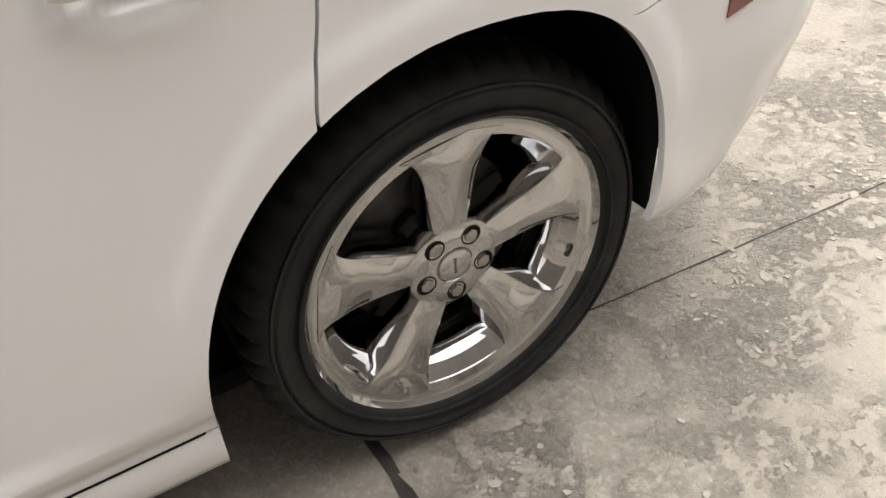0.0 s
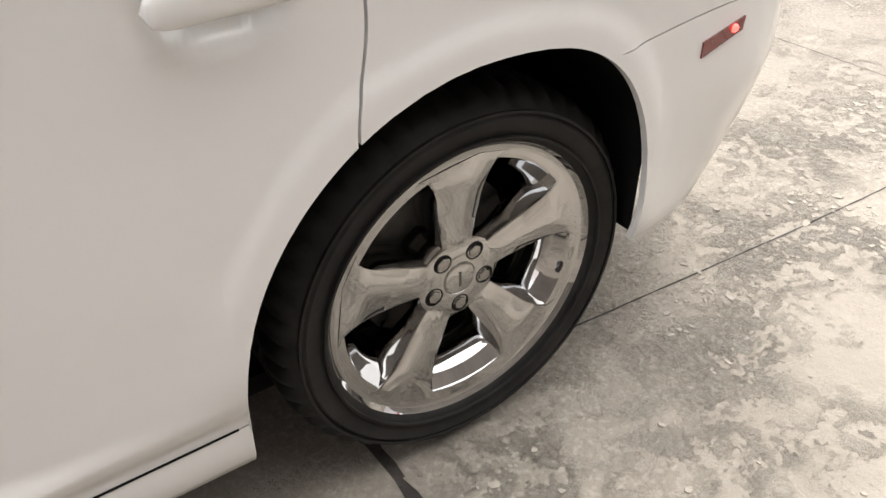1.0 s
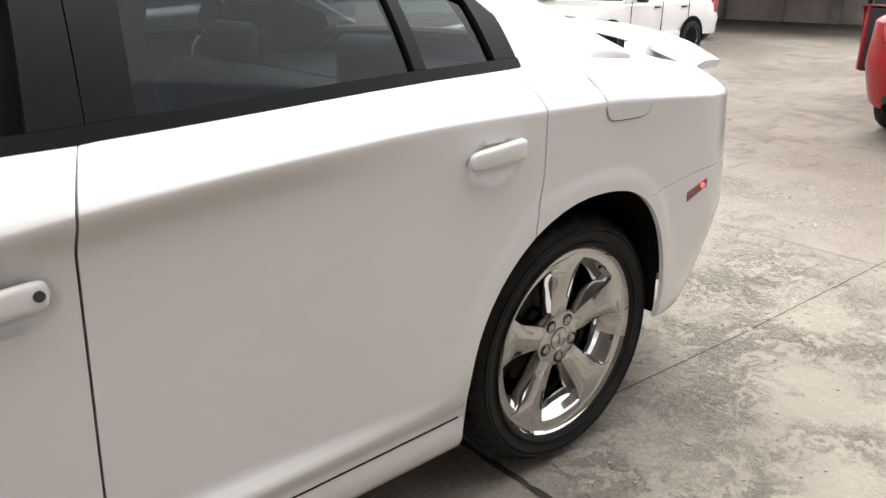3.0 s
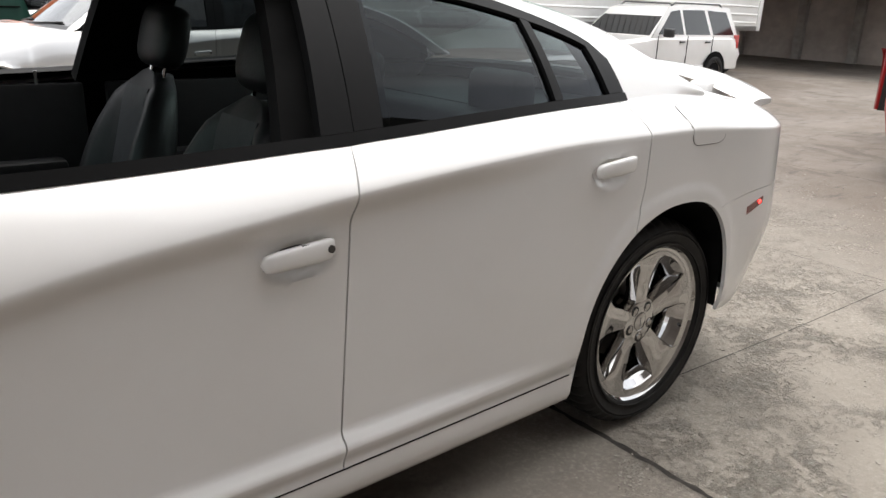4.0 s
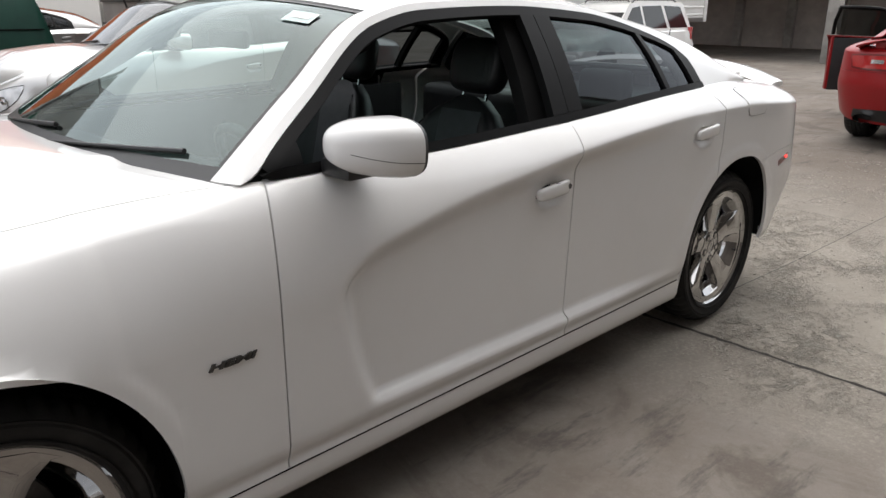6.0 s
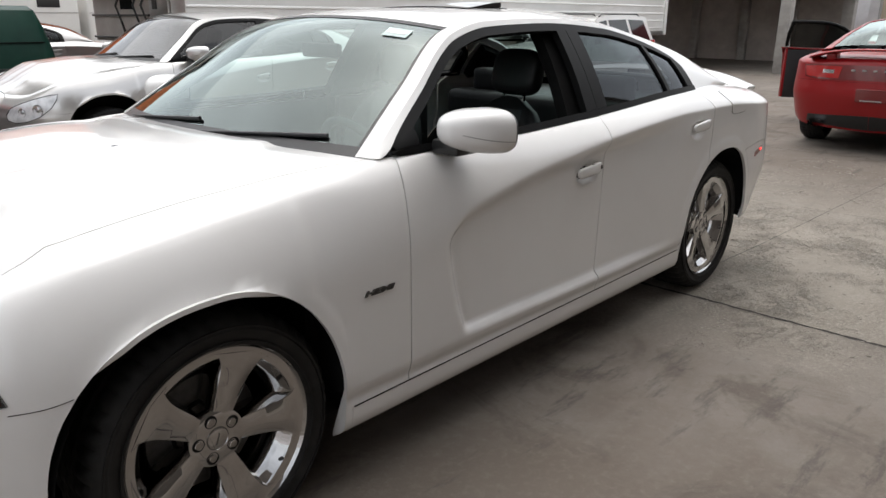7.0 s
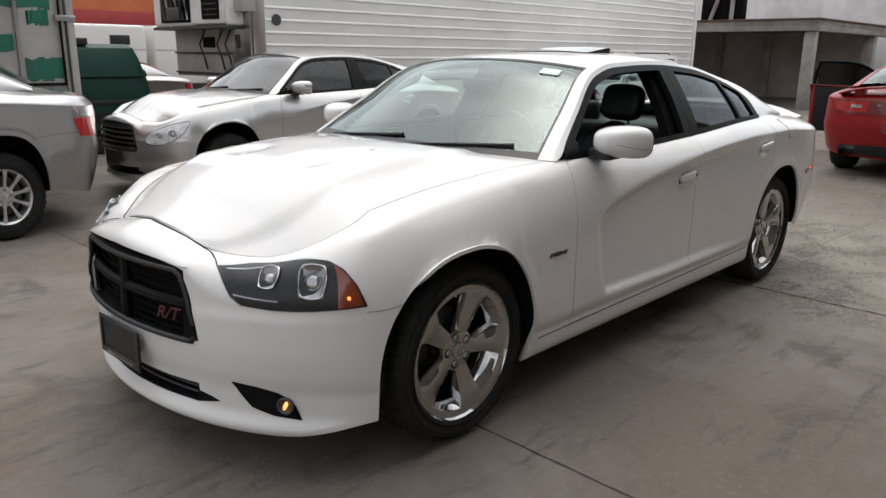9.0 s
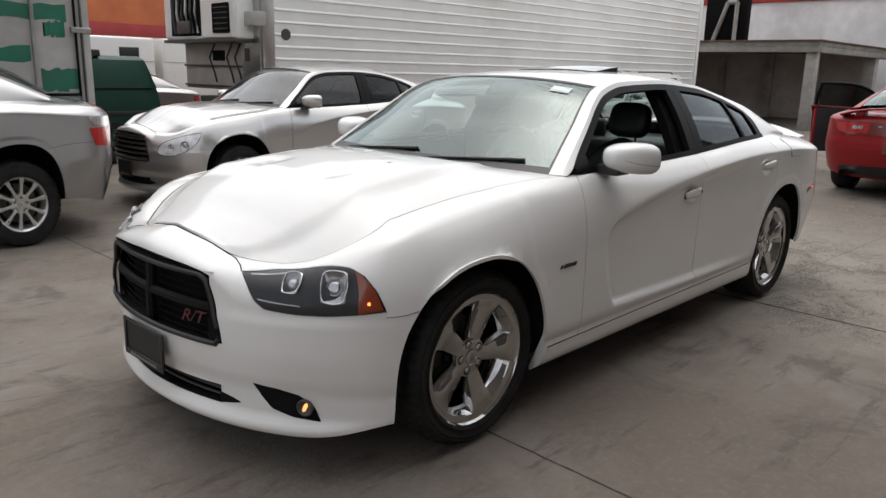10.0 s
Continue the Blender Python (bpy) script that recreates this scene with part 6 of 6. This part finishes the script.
        for x in (0.85, 3.46):
            bm = bmesh.new()
            disc(bm, (x, sd * 0.905 - (0.0 if sd > 0 else 0.0), 0.40), 0.41, 0.012 * sd, "y", 40)
            part("wheel_arch", bm, DEEP, car)
            add_wheel(car, (x, sd * 0.92, 0.355), sd > 0, 15, "slim", STEEL, 0.355)
    for x in (1.42, 2.40, 3.30):
        for sd in (-1, 1):
            part("door_gap", boxbm((x - 0.002, sd * 0.897 - 0.012, 0.52), (x + 0.002, sd * 0.897 + 0.006, 1.12)), DEEP, car)
    part("front_bumper", boxbm((-0.06, -0.80, 0.36), (0.30, 0.80, 0.66), 0.06, 3), paint, car)
    part("rear_bumper", boxbm((4.25, -0.82, 0.40), (4.52, 0.82, 0.66), 0.05, 3), paint, car)
    part("underbody", boxbm((0.3, -0.75, 0.26), (4.2, 0.75, 0.45)), DEEP, car)
    return car


offroader((11.25, 6.62, 0), 0, SUVWHITE, "cream-white boxy SUV with black roof rails and mirrors")


# ---------------------------------------------------------------- trailer, trucks, van
def trailer(at):
    """A long refrigerated trailer: ribbed white side, steel corner posts, cooling unit on its front wall, running gear."""
    t = thing("refrigerated_trailer", "long white refrigerated trailer with ribbed side panels", "trailer", "", "", at)
    L, H0, H1, W = 14.9, 1.08, 3.95, 2.5
    part("box_body", boxbm((0.0, 0.0, H0), (L, W, H1), 0.02), BOXWHITE, t)
    rib = None
    z = H0 + 0.14
    while z < H1 - 0.1:
        if rib is None:
            rows = [[(x, y, dz) for y, dz in ((0.0, -0.020), (-0.018, -0.016), (-0.020, -0.006), (-0.016, 0.006), (0.0, 0.022))] for x in np.linspace(0.22, L - 0.16, 9)]
            ob = part("rib", grid(rows), BOXWHITE, t)
            rib = ob.data
        else:
            ob = new("rib", rib)
            ob.parent = t
        ob.location = (0, 0, z)
        z += 0.19
    part("corner_post", boxbm((-0.02, -0.03, H0 - 0.05), (0.2, 0.02, H1), 0.012), STEEL, t, "grey metal corner post")
    part("rear_post", boxbm((L - 0.14, -0.03, H0 - 0.05), (L + 0.02, 0.02, H1), 0.012), BOXWHITE, t)
    part("bottom_rail", boxbm((0.0, -0.025, H0 - 0.06), (L, 0.03, H0 + 0.06), 0.008), STEEL, t)
    bm = bmesh.new()
    disc(bm, (0.42, -0.02, 1.98), 0.09, 0.008, "y", 24)
    part("round_decal", bm, DARKSTEEL, t, "small oval maker's mark without lettering").scale = (1, 1, 1)
    unit = part("cooling_unit", boxbm((-0.36, 0.16, 1.88), (-0.02, 2.50, 3.85), 0.05, 3), BOXWHITE, t, "white cooling unit on the front wall")
    part("service_door", boxbm((-0.42, 0.17, 1.90), (-0.35, 1.15, 3.80), 0.03, 3), SUVWHITE, unit, "white service door")
    part("louvre", boxbm((-0.432, 0.25, 1.97), (-0.415, 0.74, 2.42), 0.03, 3), DEEP, unit, "black vent")
    for k in range(5):
        part("louvre_slat", boxbm((-0.440, 0.30, 2.03 + 0.08 * k), (-0.430, 0.69, 2.045 + 0.08 * k), 0.003), DARKSTEEL, unit)
    part("open_bay", boxbm((-0.385, 1.19, 1.94), (-0.35, 2.22, 3.4), 0.01), DEEP, unit, "dark engine bay")
    for k in range(6):
        part("pipe", tube([(-0.40, 1.28 + 0.15 * k, 1.98), (-0.43, 1.31 + 0.15 * k, 2.3), (-0.40, 1.25 + 0.16 * k, 2.9)], 0.02 + 0.006 * (k % 3), 8), DARKSTEEL if k % 2 else STEEL, unit)
    part("compressor", boxbm((-0.46, 1.45, 1.97), (-0.385, 1.90, 2.18), 0.03, 2), DARKSTEEL, unit)
    part("side_bay", boxbm((-0.372, 2.24, 1.92), (-0.355, 2.47, 3.8), 0.01), SUVWHITE, unit)
    part("unit_foot", boxbm((-0.40, 0.16, 1.83), (-0.02, 2.5, 1.88), 0.01), DARKSTEEL, t)
    part("front_wall", boxbm((-0.03, 0.56, H0), (-0.004, W - 0.05, 1.85)), SHEDWALL, t, "stained brown lower front wall")
    part("front_post", boxbm((-0.06, 0.0, H0 - 0.05), (-0.004, 0.54, H1), 0.012), STEEL, t, "dull grey metal corner")
    part("soot_patch", boxbm((-0.036, 1.1, 1.55), (-0.029, 1.5, 1.72), 0.003), DEEP, t, "black soot patch")
    for z in (1.12, 1.45):
        part("wall_rail", boxbm((-0.07, 0.56, z), (-0.03, W - 0.05, z + 0.03), 0.006), DARKSTEEL, t)
    for z in (1.55, 1.95):
        part("hinge_plate", boxbm((-0.075, 0.30, z), (-0.055, 0.42, z + 0.2), 0.006), DARKSTEEL, t)
    for y in (0.55, 0.8, 1.35):
        part("air_hose", tube([(-0.06, y, 1.85), (-0.16, y + 0.03, 1.6), (-0.12, y - 0.05, 1.35), (-0.06, y, 1.2)], 0.018, 8), BLACK, t, "black air hose")
    part("junction_box", boxbm((-0.22, -0.08, 2.08), (0.02, 0.22, 2.30), 0.02), BOXGREY, t)
    part("chassis_beam", boxbm((0.3, 0.6, 0.95), (L - 0.3, 0.75, 1.2)), DEEP, t)
    part("chassis_beam", boxbm((0.3, 1.75, 0.95), (L - 0.3, 1.9, 1.2)), DEEP, t)
    for y in (0.5, 2.0):
        part("landing_leg", boxbm((3.0, y - 0.07, 0.0), (3.14, y + 0.07, 1.2), 0.01), DARKSTEEL, t)
    for x in (L - 2.6, L - 1.3):
        for y in (0.02, 2.2):
            bm = lathe([(0.2, 0.0), (0.28, -0.02), (0.48, -0.01), (0.52, 0.05), (0.52, 0.22), (0.48, 0.27), (0.2, 0.27)], 32)
            ob = part("wheel", bm, RUBBER, t)
            ob.location = (x, y, 0.52)
    part("axle", boxbm((L - 2.7, 0.2, 0.48), (L - 1.2, 2.2, 0.58)), DEEP, t)
    return t


trailer((4.6, 7.7, 0))


def box_truck(at):
    """A grey lorry body with ragged green paint bands and a strapped door."""
    t = thing("box_truck", "weathered grey box truck with green painted bands", "truck", "", "", at)
    part("cargo_box", boxbm((-6.0, 0.0, 0.78), (0.0, 2.4, 3.6), 0.02), BOXGREY, t)
    rnd = random.Random(4)
    for x0, x1, z0, z1 in ((-1.5, -0.13, 1.90, 2.05), (-1.5, -0.50, 1.47, 1.62), (-0.35, -0.16, 1.74, 1.89), (-0.41, -0.04, 1.18, 1.40), (-5.0, -1.9, 1.90, 2.05), (-5.0, -1.9, 1.47, 1.62)):
        bm = bmesh.new()
        n = 12
        lo = [bm.verts.new((x0 + (x1 - x0) * k / n + rnd.uniform(-0.02, 0.02), -0.004, z0 + rnd.uniform(-0.02, 0.015))) for k in range(n + 1)]
        hi = [bm.verts.new((v.co.x, -0.004, z1 + rnd.uniform(-0.02, 0.02))) for v in lo]
        for k in range(n):
            bm.faces.new((lo[k], lo[k + 1], hi[k + 1], hi[k]))
        part("paint_band", bm, GREENPAINT, t, "ragged green paint band", smooth=False)
    for x in (-0.46, -0.01):
        part("door_frame", boxbm((x - 0.02, -0.035, 1.0), (x + 0.02, 0.0, 3.5), 0.008), STEEL, t)
    part("door_frame", boxbm((-0.44, -0.03, 1.12), (-0.03, 0.0, 1.15), 0.006), DEEP, t)
    part("door_seal", boxbm((-0.045, -0.037, 1.12), (-0.03, -0.001, 3.5), 0.004), DEEP, t, "black door seal")
    part("corner_post", boxbm((0.025, -0.05, 0.74), (0.10, 0.06, 3.62), 0.012), BOXGREY, t)
    part("lock_rod", tube([(0.012, -0.04, 0.85), (0.012, -0.04, 3.5)], 0.010, 8), DARKSTEEL, t)
    for z in (0.98, 1.81, 2.6):
        part("hinge", boxbm((-0.10, -0.07, z - 0.03), (0.11, -0.02, z + 0.03), 0.01), STEEL, t)
    for x in (-1.2, -2.0, -4.5):
        part("latch", boxbm((x - 0.06, -0.04, 2.05), (x + 0.06, 0.0, 2.10), 0.01), RUST, t)
    part("chassis_beam", boxbm((-6.0, 0.5, 0.5), (0.1, 1.9, 0.78)), DEEP, t)
    for x in (-1.2, -4.8):
        bm = lathe([(0.15, 0.0), (0.24, -0.02), (0.42, -0.01), (0.46, 0.05), (0.46, 0.22), (0.42, 0.27), (0.15, 0.27)], 32)
        ob = part("wheel", bm, RUBBER, t)
        ob.location = (x, 0.1, 0.46)
    return t


box_truck((1.12, 5.85, 0))


def van(at):
    v = thing("green_van", "dark green van behind the trucks", "van", "", "", at)
    sect = [(0.0, 0.35), (-0.02, 0.8), (0.0, 1.05), (0.07, 1.38), (0.16, 1.52), (0.35, 1.58), (1.45, 1.58), (1.64, 1.52), (1.73, 1.38), (1.8, 1.05), (1.82, 0.8), (1.8, 0.35)]
    ends = ((0.0, 0.9), (0.03, 0.95), (0.12, 0.985), (0.3, 1.0), (3.6, 1.0), (3.9, 0.985), (4.04, 0.95), (4.10, 0.9))
    rows = []
    for x, s in ends:
        slope = 0.16 * max(0.0, (x - 3.9)) / 0.2
        rows.append([(x - (z - 0.9) * slope * 1.6 if z > 0.9 else x, 0.9 + (y - 0.9) * s, 0.35 + (z - 0.35) * (0.97 + 0.03 * s)) for y, z in sect])
    bm = grid(rows)
    for r in (rows[0], rows[-1]):
        bm.faces.new([bm.verts.new(p) for p in r])
    tidy(bm)
    part("body", bm, GREEN, v, angle=35)
    for x in (1.0, 2.3, 3.2):
        part("roof_clip", boxbm((x - 0.08, 0.2, 1.56), (x + 0.08, 0.4, 1.66), 0.02), BLACK, v)
    part("rub_strip", boxbm((0.2, -0.035, 0.72), (3.95, -0.005, 0.78), 0.01), BLACK, v)
    part("belt_line", boxbm((0.2, -0.012, 1.10), (3.95, 0.03, 1.115), 0.004), DEEP, v)
    for x in (0.8, 3.3):
        bm = lathe([(0.12, 0.0), (0.2, -0.02), (0.3, -0.01), (0.33, 0.05), (0.33, 0.2), (0.12, 0.2)], 28)
        ob = part("wheel", bm, RUBBER, v)
        ob.location = (x, 0.0, 0.33)
    return v


van((-0.8, 8.5, 0))


def cab(at, w):
    """A white delivery lorry far behind: cab front with dark panes."""
    t = thing("white_lorry", "white delivery lorry standing by the wall", "truck", "white lorries", "", at)
    part("cab", boxbm((0, 0, 0.5), (w, 2.0, 2.08), 0.08, 3), SUVWHITE, t)
    part("bumper", boxbm((-0.03, -0.08, 0.35), (w + 0.03, 0.1, 0.7), 0.03), BLACK, t)
    part("window", boxbm((w * 0.52, -0.01, 1.62), (w * 0.78, 0.02, 1.84), 0.01), BLACK, t)
    part("panel_line", boxbm((0.02, -0.008, 1.50), (w - 0.02, 0.01, 1.52)), STEEL, t)
    part("chassis", boxbm((0.1, 0.2, 0.0), (w - 0.1, 1.8, 0.5)), DEEP, t)
    return t


for k in range(4):
    cab((0.6 + 2.05 * k, 15.5, 0), 1.85)


# ---------------------------------------------------------------- buildings round the yard
def wall(name, lo, hi, mat, label):
    return tagged(finish(name, boxbm(lo, hi, 0.01), mat), label, "wall", "", "structure")


wall("wall_north", (-30, 19.0, 0), (16, 19.4, 4.6), ORANGE, "orange painted boundary wall")
wall("wall_north_base", (-30, 18.93, 0), (16, 18.995, 2.2), PLASTER, "white painted foot of the orange wall")
wall("wall_north_band", (-30, 18.9, 2.2), (16, 18.99, 2.55), REDBAND, "dark red band on the wall")
wall("wall_east", (33.0, -40, 0), (33.4, 40, 4.75), PLASTER, "pale weathered plaster wall")
wall("wall_east_band", (32.9, -40, 4.75), (33.5, 40, 5.7), REDBAND, "red painted top of the wall")
# two unseen walls, added to block sky light and darken the car's near side
wall("shading_wall_low", (2.6, -4.1, 0), (13.0, -3.7, 4.2), SHADEWALL, "plain lower block wall behind the path")
wall("shading_wall_high", (-2.6, -4.1, 0), (2.6, -3.7, WALL), SHADEWALL, "plain block wall behind the path")
wall("wall_south_far", (-22, -16.4, 0), (33, -16.0, 4.0), PLASTER, "plain plaster wall at the yard's far side")
wall("wall_west", (-22.4, -16.4, 0), (-22.0, 19.0, 5.0), PLASTER, "plain plaster wall at the yard's end")


def carport():
    """An open concrete shed: posts, edge beams, slab, back wall with piers."""
    t = thing("carport", "weathered concrete carport with square posts", "carport", at=(0.9, 0.35, 0), size=(1, 1, 0.815))
    part("slab", boxbm((20.2, 4.5, 2.95), (30.0, 18.0, 3.12), 0.02), CONC, t)
    part("front_beam", boxbm((20.2, 4.5, 2.74), (20.5, 18.0, 2.95), 0.02), CONC, t)
    part("side_beam", boxbm((20.51, 4.5, 2.74), (30.0, 4.85, 2.95), 0.02), CONC, t)
    for x, y, w in ((20.3, 4.55, 0.30), (20.4, 9.0, 0.28), (20.4, 13.5, 0.30), (26.4, 4.6, 0.36)):
        part("post", boxbm((x, y, 0), (x + w, y + w, 2.745), 0.02), CONC, t, "stained concrete post")
    part("back_wall", boxbm((27.2, 4.9, 0), (27.5, 18.0, 2.94), 0.01), SHEDWALL, t, "brown block wall in shade")
    part("end_wall", boxbm((20.8, 17.6, 0), (27.2, 17.9, 2.94), 0.01), SHEDWALL, t)
    part("outer_wall", boxbm((27.6, 3.2, 0), (30.0, 4.45, 2.9), 0.02), PLASTER, t)
    for y in (6.6, 8.3, 10.2, 12.4):
        part("pier", boxbm((26.95, y, 0), (27.2, y + 0.28, 2.94), 0.01), CONC, t)
    part("roof_edge", boxbm((20.1, 4.4, 3.12), (30.0, 18.0, 3.17), 0.01), RUST, t, "rusty roof edging")
    return t


carport()
frame_thing = thing("steel_gantry", "dark steel gantry on the shed roof", "gantry", at=(22.0, 7.4, 2.58))
part("panel", boxbm((0, 0, 0), (0.3, 1.35, 1.75), 0.02), DEEP, frame_thing)
for pts in (((-0.1, 0.3, 0.0), (-0.1, 0.3, 1.2)), ((-0.1, 1.0, 0.0), (-0.1, 0.6, 1.2)), ((-0.1, 0.3, 1.2), (-0.1, 0.6, 1.2))):
    part("strut", tube(pts, 0.07, 8), CONC, frame_thing)
tarp = thing("tarpaulin", "tan tarpaulin slung beside the shed", "tarpaulin", at=(24.5, 0.0, 0))
rows = [[(0.3 * math.sin(y * 2.1), y, 1.15 + 1.25 * f + 0.12 * math.sin(3 * y + f) - 0.25 * f * (y > 2.5)) for f in np.linspace(0, 1, 8)] for y in np.linspace(-3.0, 3.6, 24)]
part("sheet", panel(grid(rows), 0.02, (30, 0, 1)), TARP, tarp)
for y in (-2.9, 3.5):
    part("pole", tube([(0, y, 0), (0, y, 2.45)], 0.04, 8), STEEL, tarp)


def pickup(at):
    t = thing("pickup_truck", "white pickup parked under the shed", "truck", "", "", at)
    part("bed", boxbm((2.2, -0.9, 0.6), (5.2, 0.9, 1.15), 0.05, 3), SUVWHITE, t)
    part("cabin", boxbm((0.9, -0.85, 0.6), (2.3, 0.85, 1.75), 0.12, 3), SUVWHITE, t)
    part("bonnet", boxbm((-0.6, -0.88, 0.55), (1.0, 0.88, 1.12), 0.1, 3), SUVWHITE, t)
    part("rear_bumper", boxbm((5.2, -0.85, 0.5), (5.35, 0.85, 0.66), 0.02), STEEL, t)
    for sd in (-1, 1):
        part("tail_lamp", boxbm((5.15, sd * 0.86 - 0.05, 0.8), (5.23, sd * 0.86 + 0.05, 1.1), 0.01), REDLENS, t)
        part("side_window", boxbm((1.15, sd * 0.855 - 0.01, 1.15), (2.15, sd * 0.855 + 0.01, 1.6), 0.01), BLACK, t)
        for x in (0.2, 4.1):
            bm = lathe([(0.1, 0.0), (0.22, -0.02), (0.33, -0.01), (0.36, 0.05), (0.36, 0.22), (0.1, 0.22)], 28)
            ob = part("wheel", bm, RUBBER, t)
            ob.matrix_basis = pose(x, sd * 0.93, 0.36, 0, 0, 180 if sd > 0 else 0)
    return t


pickup((15.6, 10.4, 0))
